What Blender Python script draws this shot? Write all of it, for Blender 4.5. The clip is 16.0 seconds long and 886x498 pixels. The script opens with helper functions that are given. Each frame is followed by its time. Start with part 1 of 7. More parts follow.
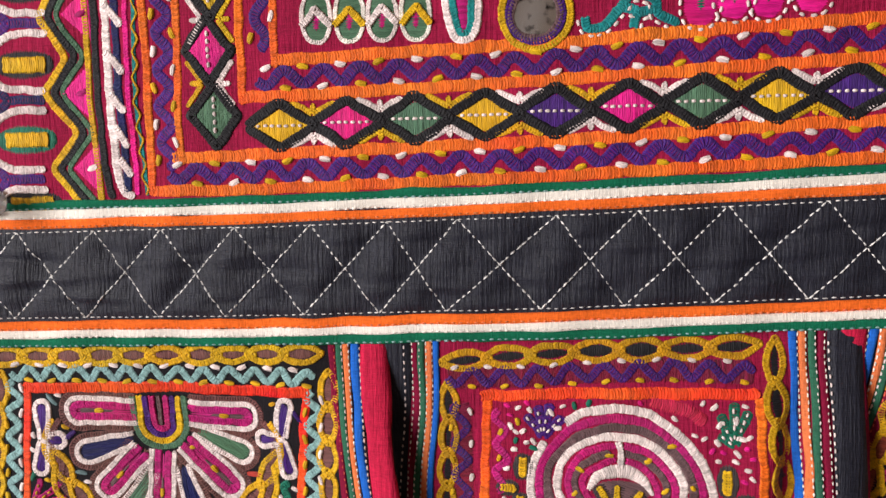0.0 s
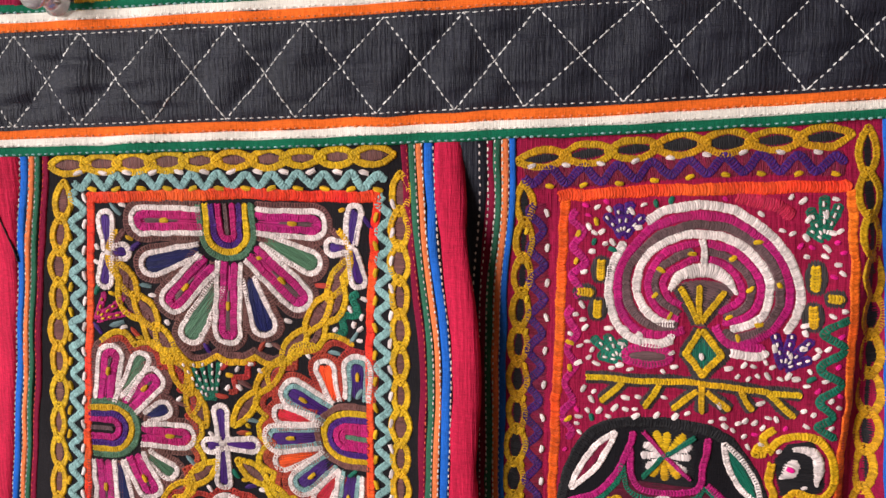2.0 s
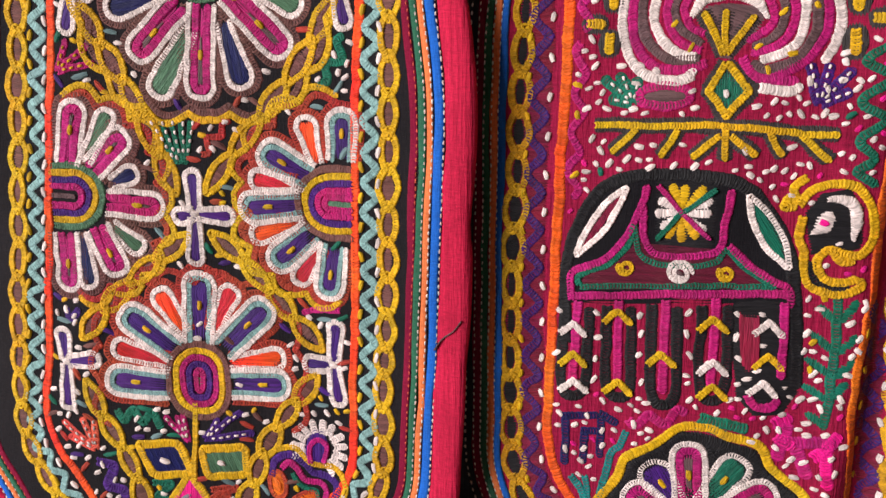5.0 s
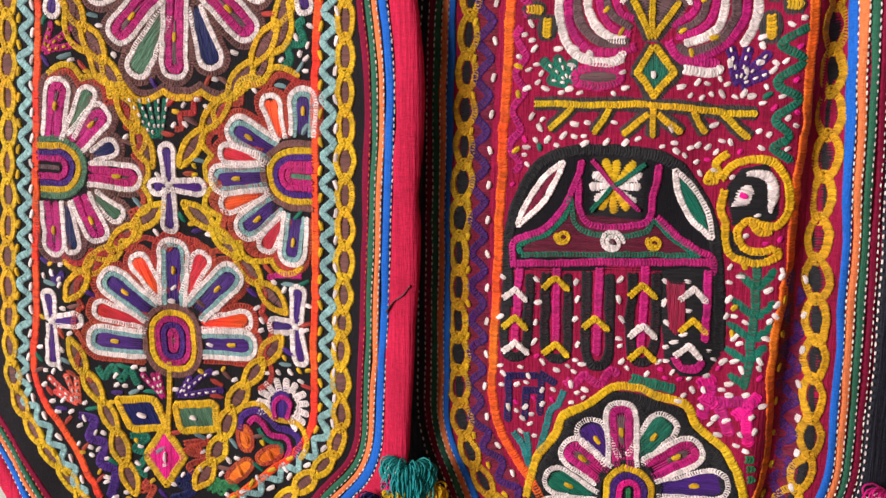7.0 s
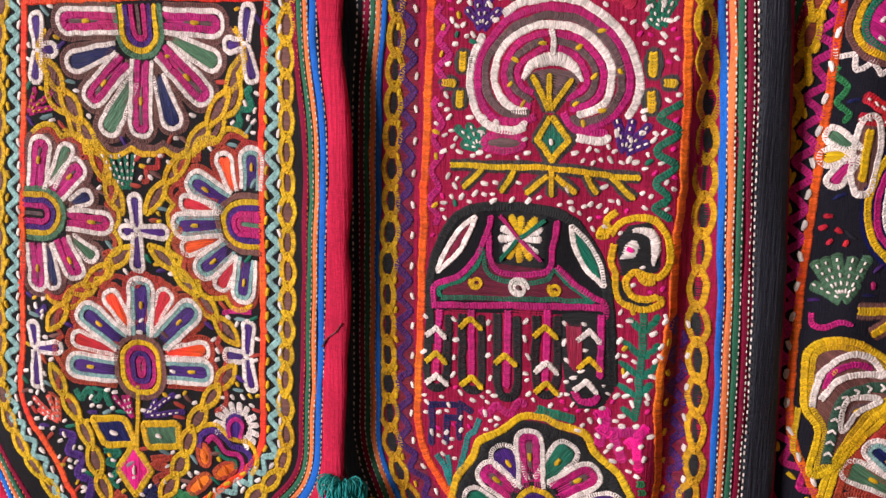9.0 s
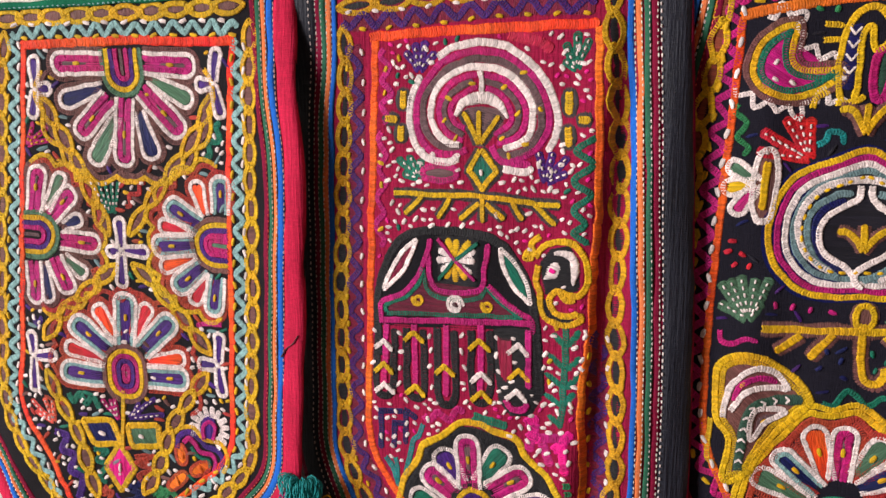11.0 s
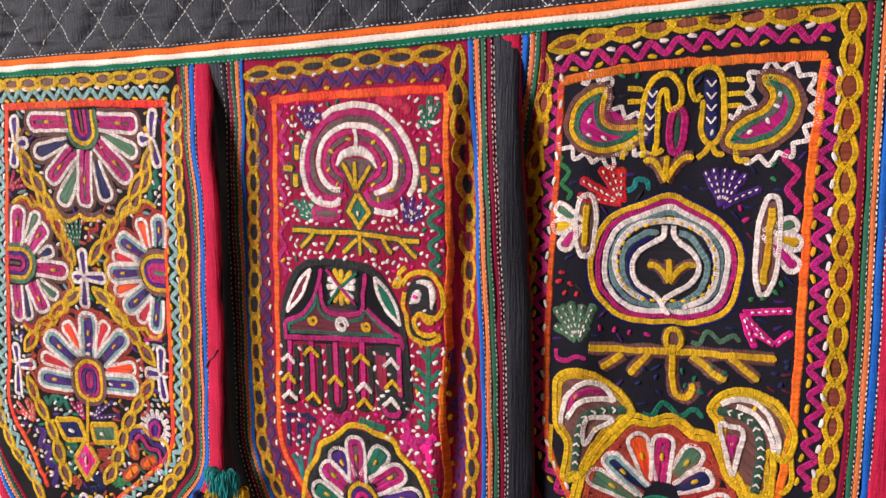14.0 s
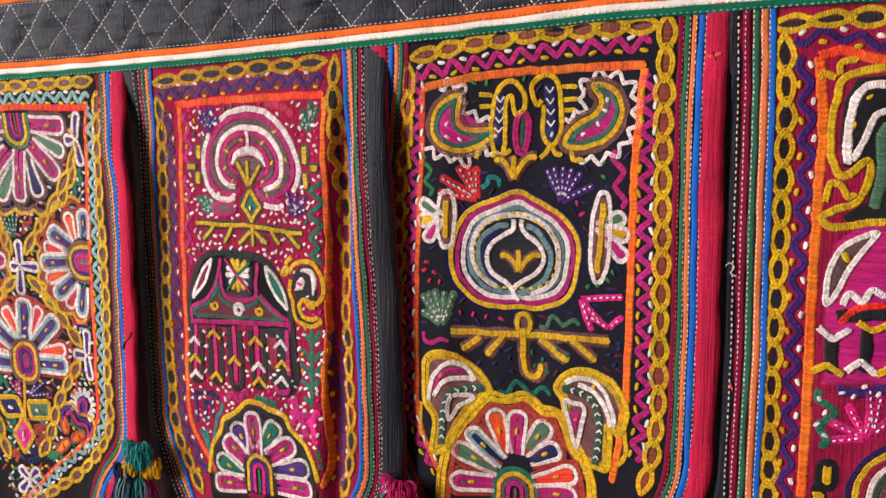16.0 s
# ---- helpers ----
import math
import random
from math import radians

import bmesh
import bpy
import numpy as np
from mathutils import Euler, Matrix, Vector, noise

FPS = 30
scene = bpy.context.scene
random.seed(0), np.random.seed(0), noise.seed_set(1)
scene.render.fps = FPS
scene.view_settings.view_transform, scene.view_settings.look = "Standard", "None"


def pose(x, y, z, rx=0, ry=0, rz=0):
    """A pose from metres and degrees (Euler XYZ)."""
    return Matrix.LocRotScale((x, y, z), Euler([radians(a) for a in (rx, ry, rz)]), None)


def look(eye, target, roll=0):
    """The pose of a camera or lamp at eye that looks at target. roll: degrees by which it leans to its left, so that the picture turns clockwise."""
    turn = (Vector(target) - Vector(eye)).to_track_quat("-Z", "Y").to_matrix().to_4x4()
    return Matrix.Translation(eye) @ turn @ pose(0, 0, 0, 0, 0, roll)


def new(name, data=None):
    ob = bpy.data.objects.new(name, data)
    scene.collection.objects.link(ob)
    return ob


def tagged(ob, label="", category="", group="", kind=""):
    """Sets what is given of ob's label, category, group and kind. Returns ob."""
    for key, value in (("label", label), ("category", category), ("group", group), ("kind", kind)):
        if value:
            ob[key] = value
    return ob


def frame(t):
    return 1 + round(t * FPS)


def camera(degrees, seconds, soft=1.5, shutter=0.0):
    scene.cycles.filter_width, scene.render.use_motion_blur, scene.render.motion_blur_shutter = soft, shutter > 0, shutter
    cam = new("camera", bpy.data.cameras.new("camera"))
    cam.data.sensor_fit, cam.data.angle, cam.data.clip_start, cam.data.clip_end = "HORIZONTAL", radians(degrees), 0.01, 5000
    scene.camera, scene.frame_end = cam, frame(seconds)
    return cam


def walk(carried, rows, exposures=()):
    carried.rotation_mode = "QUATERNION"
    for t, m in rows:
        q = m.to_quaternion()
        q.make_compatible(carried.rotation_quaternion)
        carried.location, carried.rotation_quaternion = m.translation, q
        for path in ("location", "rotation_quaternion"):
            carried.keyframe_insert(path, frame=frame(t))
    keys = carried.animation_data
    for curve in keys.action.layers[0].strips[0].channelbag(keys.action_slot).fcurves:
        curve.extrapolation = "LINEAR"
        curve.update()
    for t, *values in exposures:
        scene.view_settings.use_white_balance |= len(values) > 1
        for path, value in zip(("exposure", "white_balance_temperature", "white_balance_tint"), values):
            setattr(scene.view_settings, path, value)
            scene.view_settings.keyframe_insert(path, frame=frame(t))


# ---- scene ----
cam = camera(56.0, 16.0, soft=1.5)
METRES, EYE, TILT, LEAN, TURN = 0.5, 1.5, -7.76, 0.92, 6.75
ROWS = [
    (0.0, 0.0, 0.0, 0.0, 0.0, 0.0, 0.0),
    (0.5, -0.009, 0.0078, -0.0401, 0.22, -0.46, -0.04),
    (1.0, -0.022, 0.0087, -0.069, 0.4, -0.89, -0.1),
    (1.5, -0.0338, 0.0109, -0.0935, 0.54, -1.31, -0.13),
    (2.0, -0.0464, 0.0154, -0.1265, 0.71, -1.67, -0.22),
    (2.5, -0.0523, 0.0254, -0.1624, 0.86, -2.05, -0.33),
    (3.0, -0.0521, 0.0353, -0.192, 1.03, -2.23, -0.48),
    (3.5, -0.0495, 0.0535, -0.2298, 1.16, -2.46, -0.62),
    (4.0, -0.0444, 0.0689, -0.2597, 1.31, -2.56, -0.79),
    (4.5, -0.037, 0.074, -0.2803, 1.55, -2.67, -0.95),
    (7.0, 0.0196, 0.03, -0.3092, 3.06, -2.93, -1.74),
    (7.5, 0.044, 0.016, -0.3003, 3.49, -2.89, -1.87),
    (8.0, 0.0641, -0.0013, -0.2895, 3.92, -2.85, -1.97),
    (10.5, 0.1709, -0.0824, -0.259, 7.41, -2.09, -2.27),
    (11.0, 0.1945, -0.0928, -0.2584, 8.09, -1.96, -2.24),
    (11.5, 0.2219, -0.1084, -0.2575, 9.05, -1.82, -2.19),
    (12.0, 0.2494, -0.1262, -0.2538, 10.3, -1.6, -2.15),
    (12.5, 0.2834, -0.1429, -0.2419, 11.16, -1.38, -2.15),
    (13.0, 0.3197, -0.1567, -0.2361, 11.82, -1.26, -2.13),
    (13.5, 0.358, -0.1712, -0.2351, 12.48, -1.16, -2.12),
    (14.0, 0.3943, -0.1821, -0.2343, 13.1, -1.05, -2.15),
    (14.5, 0.4376, -0.1968, -0.2315, 13.66, -0.99, -2.19),
    (15.0, 0.4806, -0.2114, -0.2327, 14.26, -0.97, -2.25),
    (15.5, 0.524, -0.2188, -0.237, 14.62, -0.98, -2.34),
    (16.0, 0.5582, -0.2193, -0.2375, 14.82, -0.99, -2.44),
]
walk(cam, [(t, pose(0, 0, EYE, TILT, LEAN, TURN) @ pose(METRES * x, METRES * y, METRES * z, 90 + pitch, roll, yaw)) for t, x, y, z, yaw, pitch, roll in ROWS], exposures=[(0, -0.03), (3, -0.07), (7, 0.07), (11, 0.08), (14, 0.17), (16, 0.2)])

# ---- light ----
world = bpy.data.worlds.new("world")
scene.world = world
world.use_nodes = True
wn = world.node_tree.nodes
sky = wn.new("ShaderNodeTexSky")
sky.sky_type = "NISHITA"
sky.sun_disc = False
sky.sun_elevation, sky.sun_rotation = radians(35), radians(215)
wn["Background"].inputs["Strength"].default_value = 0.1
world.node_tree.links.new(sky.outputs["Color"], wn["Background"].inputs["Color"])


def window_light(name, at, target, size_x, size_y, watts, colour):
    lamp = bpy.data.lights.new(name, "AREA")
    lamp.shape, lamp.size, lamp.size_y, lamp.energy, lamp.color = "RECTANGLE", size_x, size_y, watts, colour
    ob = new(name, lamp)
    ob.matrix_world = look(at, target)
    return ob


window_light("window_daylight", (-2.02, -1.5, 1.8), (0.05, 0.29, 1.35), 1.3, 1.3, 103, (1.0, 0.965, 0.95))

# ---- materials ----


def srgb(r, g, b):
    def lin(c):
        c = c / 255
        return c / 12.92 if c <= 0.04045 else ((c + 0.055) / 1.055) ** 2.4
    return (lin(r), lin(g), lin(b), 1)


TINT = {
    "yellow": (217, 169, 18), "orange": (240, 110, 28), "flame": (242, 74, 26), "white": (239, 222, 219), "magenta": (184, 22, 112),
    "pink": (224, 18, 130), "purple": (66, 24, 112), "navy": (19, 23, 80), "black": (25, 23, 28), "green": (14, 106, 84),
    "sage": (78, 114, 88), "ice": (136, 174, 174), "mauve": (114, 72, 68), "smoke": (102, 76, 80), "brick": (172, 58, 42),
    "red": (200, 28, 42), "teal": (20, 128, 128), "blue": (34, 100, 196), "crimson": (148, 23, 62), "wine": (128, 20, 54),
    "slate": (35, 36, 47), "ground": (30, 27, 31), "cream": (244, 236, 226), "emerald": (18, 104, 76), "tangerine": (246, 112, 40),
    "rose": (190, 32, 68), "midnight": (29, 27, 38), "wash": (206, 202, 194), "clay": (146, 126, 108), "chalk": (236, 234, 232), "salmon": (238, 96, 80), "fern": (40, 118, 70), "pine": (46, 76, 62),
    "violet": (62, 20, 100), "maroon": (92, 16, 42), "moss": (50, 102, 80), "shaded_yellow": (200, 148, 16), "plum": (116, 12, 48), "shaded_orange": (222, 86, 16), "peach": (226, 122, 74), "rust": (140, 66, 46), "ash": (58, 52, 53), "steelgrey": (108, 134, 138),
}
MADE = {}


def principled(name, rough):
    m = bpy.data.materials.new(name)
    m.use_nodes = True
    nt = m.node_tree
    b = nt.nodes["Principled BSDF"]
    b.inputs["Roughness"].default_value = rough
    return m, nt, b


def node(nt, kind, links=(), **values):
    n = nt.nodes.new(kind)
    for key, value in values.items():
        n.inputs[key].default_value = value
    for source, key in links:
        nt.links.new(source, n.inputs[key])
    return n


def math_node(nt, op, a, b):
    n = nt.nodes.new("ShaderNodeMath")
    n.operation = op
    for i, x in enumerate((a, b)):
        if isinstance(x, (int, float)):
            n.inputs[i].default_value = x
        else:
            nt.links.new(x, n.inputs[i])
    return n.outputs[0]


def thread(tint):
    """Cotton embroidery thread: every stitch a little lighter or darker, fine strands across it."""
    key = "thread_" + tint
    if key in MADE:
        return MADE[key]
    m, nt, b = principled(key, 0.62)
    r, g, bl, _ = srgb(*TINT[tint])
    uv = nt.nodes.new("ShaderNodeUVMap")
    sep = node(nt, "ShaderNodeSeparateXYZ", [(uv.outputs[0], "Vector")])
    info = nt.nodes.new("ShaderNodeObjectInfo")
    cell = nt.nodes.new("ShaderNodeMath")
    cell.operation = "FLOOR"
    nt.links.new(sep.outputs[0], cell.inputs[0])
    seed = math_node(nt, "MULTIPLY_ADD", info.outputs["Random"], 91.7)
    nt.links.new(cell.outputs[0], seed.node.inputs[2])
    white = nt.nodes.new("ShaderNodeTexWhiteNoise")
    white.noise_dimensions = "1D"
    nt.links.new(seed, white.inputs["W"])
    mapped = node(nt, "ShaderNodeMapping", [(uv.outputs[0], "Vector")], Scale=(2.6, 0.9, 1.0))
    strands = node(nt, "ShaderNodeTexNoise", [(mapped.outputs[0], "Vector")], Scale=1.0, Detail=2.0)
    co = nt.nodes.new("ShaderNodeTexCoord")
    wear = node(nt, "ShaderNodeTexNoise", [(co.outputs["Object"], "Vector")], Scale=90.0, Detail=3.0)
    v1 = math_node(nt, "MULTIPLY_ADD", white.outputs["Value"], 0.5)
    v1.node.inputs[2].default_value = 0.75
    v2 = math_node(nt, "MULTIPLY_ADD", strands.outputs[0], 1.2)
    v2.node.inputs[2].default_value = 0.4
    v3 = math_node(nt, "MULTIPLY_ADD", wear.outputs[0], 0.5)
    v3.node.inputs[2].default_value = 0.75
    skein = math_node(nt, "MULTIPLY_ADD", info.outputs["Random"], 0.22)
    skein.node.inputs[2].default_value = 0.9
    v = math_node(nt, "MULTIPLY", math_node(nt, "MULTIPLY", math_node(nt, "MULTIPLY", v1, v2), v3), skein)
    mix = nt.nodes.new("ShaderNodeVectorMath")
    mix.operation = "SCALE"
    mix.inputs[0].default_value = (r, g, bl)
    nt.links.new(v, mix.inputs["Scale"])
    fade = node(nt, "ShaderNodeTexNoise", [(co.outputs["Object"], "Vector")], Scale=34.0, Detail=2.0)
    hue = math_node(nt, "MULTIPLY_ADD", fade.outputs[0], 0.05)
    hue.node.inputs[2].default_value = 0.475
    shade = node(nt, "ShaderNodeHueSaturation", [(mix.outputs[0], "Color"), (hue, "Hue")])
    nt.links.new(shade.outputs[0], b.inputs["Base Color"])
    b.inputs["Sheen Weight"].default_value = 0.06
    b.inputs["Sheen Roughness"].default_value = 0.4
    b.inputs["Specular IOR Level"].default_value = 0.3
    bump = node(nt, "ShaderNodeBump", [(strands.outputs[0], "Height")], Strength=1.0, Distance=0.0006)
    nt.links.new(bump.outputs[0], b.inputs["Normal"])
    MADE[key] = m
    return m


def cloth(tint, slub=0.4, ribs=0.0):
    """Plain-woven cotton: slubs along warp and weft, uneven dye, fine weave relief."""
    key = "cloth_" + tint
    if key in MADE:
        return MADE[key]
    m, nt, b = principled(key, 0.85)
    r, g, bl, _ = srgb(*TINT[tint])
    co = nt.nodes.new("ShaderNodeTexCoord")
    heights = []
    for scale in ((2600.0, 900.0, 300.0), (300.0, 900.0, 2600.0)):
        mapped = node(nt, "ShaderNodeMapping", [(co.outputs["Object"], "Vector")], Scale=scale)
        heights.append(node(nt, "ShaderNodeTexNoise", [(mapped.outputs[0], "Vector")], Scale=1.0, Detail=1.0).outputs[0])
    dye = node(nt, "ShaderNodeTexNoise", [(co.outputs["Object"], "Vector")], Scale=45.0, Detail=4.0)
    weave = math_node(nt, "ADD", heights[0], heights[1])
    v = math_node(nt, "MULTIPLY_ADD", weave, slub * 1.6)
    v.node.inputs[2].default_value = 1 - slub * 1.6
    w = math_node(nt, "MULTIPLY_ADD", dye.outputs[0], 0.7)
    w.node.inputs[2].default_value = 0.65
    if ribs:
        mapped = node(nt, "ShaderNodeMapping", [(co.outputs["Object"], "Vector")], Scale=(980.0, 200.0, 42.0))
        rib = node(nt, "ShaderNodeTexNoise", [(mapped.outputs[0], "Vector")], Scale=1.0, Detail=2.0)
        r2 = math_node(nt, "MULTIPLY_ADD", rib.outputs[0], ribs * 2)
        r2.node.inputs[2].default_value = 1 - ribs
        w = math_node(nt, "MULTIPLY", w, r2)
        weave = math_node(nt, "ADD", weave, math_node(nt, "MULTIPLY", rib.outputs[0], 2.5))
    mix = nt.nodes.new("ShaderNodeVectorMath")
    mix.operation = "SCALE"
    mix.inputs[0].default_value = (r, g, bl)
    nt.links.new(math_node(nt, "MULTIPLY", v, w), mix.inputs["Scale"])
    nt.links.new(mix.outputs[0], b.inputs["Base Color"])
    b.inputs["Specular IOR Level"].default_value = 0.27 if tint == "slate" else 0.15
    if tint == "slate":
        b.inputs["Roughness"].default_value = 0.58
    bump = node(nt, "ShaderNodeBump", [(weave, "Height")], Strength=0.6, Distance=0.0004)
    nt.links.new(bump.outputs[0], b.inputs["Normal"])
    MADE[key] = m
    return m


cloth("slate", 0.6, 0.36)
cloth("rose", 0.4, 0.4)
cloth("cream", 0.2)
cloth("crimson", 0.5, 0.35)


def plaster(name, tint, scale):
    m, nt, b = principled(name, 0.9)
    r, g, bl, _ = srgb(*TINT[tint])
    co = nt.nodes.new("ShaderNodeTexCoord")
    a = node(nt, "ShaderNodeTexNoise", [(co.outputs["Object"], "Vector")], Scale=scale, Detail=6.0)
    v = math_node(nt, "MULTIPLY_ADD", a.outputs[0], 0.25)
    v.node.inputs[2].default_value = 0.85
    mix = nt.nodes.new("ShaderNodeVectorMath")
    mix.operation = "SCALE"
    mix.inputs[0].default_value = (r, g, bl)
    nt.links.new(v, mix.inputs["Scale"])
    nt.links.new(mix.outputs[0], b.inputs["Base Color"])
    bump = node(nt, "ShaderNodeBump", [(a.outputs[0], "Height")], Strength=0.2, Distance=0.002)
    nt.links.new(bump.outputs[0], b.inputs["Normal"])
    return m


# ---- the room: the hanging is pinned on its north wall ----
CLOTH_Y = 0.29
WALL_Y = 0.325


def slab(name, lo, hi, material):
    bm = bmesh.new()
    bmesh.ops.create_cube(bm, size=1)
    for v in bm.verts:
        for i in range(3):
            v.co[i] = lo[i] if v.co[i] < 0 else hi[i]
    me = bpy.data.meshes.new(name)
    bm.to_mesh(me)
    bm.free()
    me.materials.append(material)
    return tagged(new(name, me), kind="structure")


lime = plaster("painted_plaster", "wash", 14.0)
# Invented dark tone for the unseen walls and ceiling; it holds back bounce light.
clay = plaster("low_bounce_plaster", "clay", 9.0)
stone = plaster("floor_plaster", "smoke", 6.0)
slab("wall_north", (-2.1, WALL_Y, 0), (2.5, WALL_Y + 0.15, 2.7), lime)
# Added out of view to close the room, apart from the north wall.
slab("wall_south", (-2.1, -3.15, 0), (2.5, -3.0, 2.7), clay)
slab("wall_east", (2.5, -3.15, 0), (2.65, WALL_Y + 0.15, 2.7), clay)
slab("floor", (-2.1, -3.15, -0.15), (2.65, WALL_Y + 0.15, 0), stone)
slab("ceiling", (-2.1, -3.15, 2.7), (2.65, WALL_Y + 0.15, 2.85), clay)
# Unseen west wall, added; its opening is set round the window lamp.
slab("wall_west_sill", (-2.25, -3.15, 0), (-2.1, WALL_Y + 0.15, 1.0), clay)
slab("wall_west_lintel", (-2.25, -3.15, 2.4), (-2.1, WALL_Y + 0.15, 2.7), clay)
slab("wall_west_pier_north", (-2.25, -0.65, 1.0), (-2.1, WALL_Y + 0.15, 2.4), clay)
slab("wall_west_pier_south", (-2.25, -3.15, 1.0), (-2.1, -2.15, 2.4), clay)

# ---- how the hanging falls: millimetres across (u) and down (v); relief towards the wall in millimetres ----
SEAM_U = (-320, -203, -93, 8, 112, 223, 340, 400)
SEAM_V = (35.5, 32.7, 30.3, 26.8, 21.7, 15.5, 13.5, 12.5)
FALL = {
    0: ((-400, 500), (0, 0)),
    1: ((-262, -240, -226, -195, -150, -110, -78, -64, -53), (12, 5, 1, -1, 3, 4, -1, -6, -9)),
    2: ((-66, -56, -48, -40, -31, -18, 20, 58, 70, 75, 80, 84, 90, 96, 106, 118), (12, 7.5, 4.4, 3, 2.6, 0.3, -3.5, -6, -8, -7.3, -1.2, -1.8, -6.5, -7.0, -5.2, -1.5)),
    3: ((96, 107, 116, 126, 138, 150, 185, 215, 240, 255, 270), (14, 7, 4, 2, 1, 3, 4, 1, -2, -2.6, -2.4)),
    4: ((252, 262, 272, 285, 300, 340, 420), (2, 0.4, -0.6, -1, -1, -2, 0)),
}


PEAKS = [(-195.8, 32.1), (-165.5, 31.5), (-138.9, 31.2), (-110.9, 30.8), (-82.6, 30.0), (-54.9, 29.1), (-29.6, 28.4), (4.8, 28.1), (32.6, 25.6), (62.6, 24.6), (94.3, 22.9)]
TROUGHS = [(-199.8, 68.4), (-170.7, 67.6), (-141.7, 66.8), (-115.9, 66.4), (-86.5, 65.8), (-58.4, 65.4), (-34.2, 64.5), (-0.6, 62.0), (28.3, 62.1), (58.6, 59.6), (89.3, 57.9)]

def carried_on(spots):
    u = [p[0] for p in spots]
    return [u[0] - 26 * k for k in (2, 1)] + u + [u[-1] + 31.5 * k for k in range(1, 9)]


high, low_u = carried_on(PEAKS), carried_on(TROUGHS)


def seam(u):
    """How far down the top edge of the dark quilted strip runs; it sags between the pins."""
    return np.interp(u, SEAM_U, SEAM_V)


def relief(flap, u, v):
    knots, depths = FALL[flap]
    drop = np.asarray(v, float) - seam(u) - 43
    across = u
    if flap == 2:
        # the groove beside the border slants with it
        across = u + 0.05 * np.clip(np.asarray(v, float) - 192, -110, 110) * np.clip((u - 45) / 20, 0, 1) * np.clip((100 - u) / 12, 0, 1)
    grow = np.clip(drop / 55, 0, 1)
    ripple = 0.35 * np.sin(u * 0.21 + v * 0.06) + 0.3 * np.sin(v * 0.17 - u * 0.05)
    if flap == 0:
        below = np.asarray(v, float) - seam(u)
        part = np.clip((below - 1) / 33, 0, 1)
        cell = np.interp(u + 4.2 * part, high, np.arange(len(high)))
        puff = np.sqrt(np.abs(np.sin(np.pi * (cell - part)) * np.sin(np.pi * (cell + part))))
        soft = np.clip((below - 2) / 6, 0, 1) * np.clip((33 - below) / 6, 0, 1)
        fold = np.sin(u * 0.043 + 0.7) * np.exp(-((below - 11 - 2.5 * np.sin(u * 0.031)) / 1.3) ** 2) + np.sin(u * 0.036 + 2.1) * np.exp(-((below - 20 - 3 * np.sin(u * 0.021 + 1)) / 1.5) ** 2)
        fold = fold + np.sin(u * 0.052 + 4.0) * np.exp(-((below - 27 - 2 * np.sin(u * 0.04)) / 1.2) ** 2)
        ripple = ripple - soft * 0.95 * fold - 1.5 * puff * np.clip((below - 0.5) / 3, 0, 1) * np.clip((34.5 - below) / 3, 0, 1)
        ripple = ripple + soft * (0.4 * np.sin(below * 0.62 + 1.3 * np.sin(u * 0.05)) * np.sin(u * 0.093 + 0.8) + 0.35 * np.sin(u * 0.31 + below * 0.2))
    return np.interp(across, knots, depths) * grow * grow * (3 - 2 * grow) + ripple


def place(flap, u, v, height):
    u, v = np.asarray(u, float), np.asarray(v, float)
    return np.stack([u / 1000, CLOTH_Y + (relief(flap, u, v) - height) / 1000, 1.5 - v / 1000], -1)


# ---- drawing with thread ----


def spline(points, closed=False, per=8):
    p = np.asarray(points, float)
    n = len(p)
    if n < 3:
        return p
    out = []
    for i in range(n if closed else n - 1):
        a, b, c, d = (p[(i + k) % n] if closed else p[min(max(i + k, 0), n - 1)] for k in (-1, 0, 1, 2))
        t = np.linspace(0, 1, per, endpoint=False)[:, None]
        out.append(0.5 * (2 * b + (c - a) * t + (2 * a - 5 * b + 4 * c - d) * t ** 2 + (3 * b - a - 3 * c + d) * t ** 3))
    out.append(p[:1] if closed else p[-1:])
    return np.concatenate(out)


def resample(line, step):
    line = np.asarray(line, float)
    d = np.r_[0, np.cumsum(np.hypot(*np.diff(line, axis=0).T))]
    n = max(2, int(round(d[-1] / step)) + 1)
    s = np.linspace(0, d[-1], n)
    return np.stack([np.interp(s, d, line[:, 0]), np.interp(s, d, line[:, 1])], -1), s


def sideways(line, closed=False):
    g = np.gradient(line, axis=0)
    if closed:
        g[0] = g[-1] = line[1] - line[-2]
    g /= np.maximum(np.hypot(*g.T), 1e-9)[:, None]
    return np.stack([-g[:, 1], g[:, 0]], -1)


def offset(line, by):
    line = np.asarray(line, float)
    return line + sideways(line) * by


def oval(base, tip, width, taper=0.0, n=28, inset=0.0):
    """Closed outline from base to tip; taper draws the base end in."""
    a, b = np.asarray(base, float), np.asarray(tip, float)
    axis = b - a
    length = max(np.hypot(*axis), 0.1)
    axis /= length
    side = np.array([-axis[1], axis[0]])
    t = np.linspace(0, 2 * math.pi, n)
    x, y = -np.sign(np.cos(t)) * np.abs(np.cos(t)) ** 0.92, np.sign(np.sin(t)) * np.abs(np.sin(t)) ** 0.74
    bulge = y * (1 - taper * 0.5 * (1 - x))
    half, w = max(length / 2 - inset, 0.3), max(width / 2 - inset, 0.2)
    return (a + b) / 2 + np.outer(x * half, axis) + np.outer(bulge * w, side)


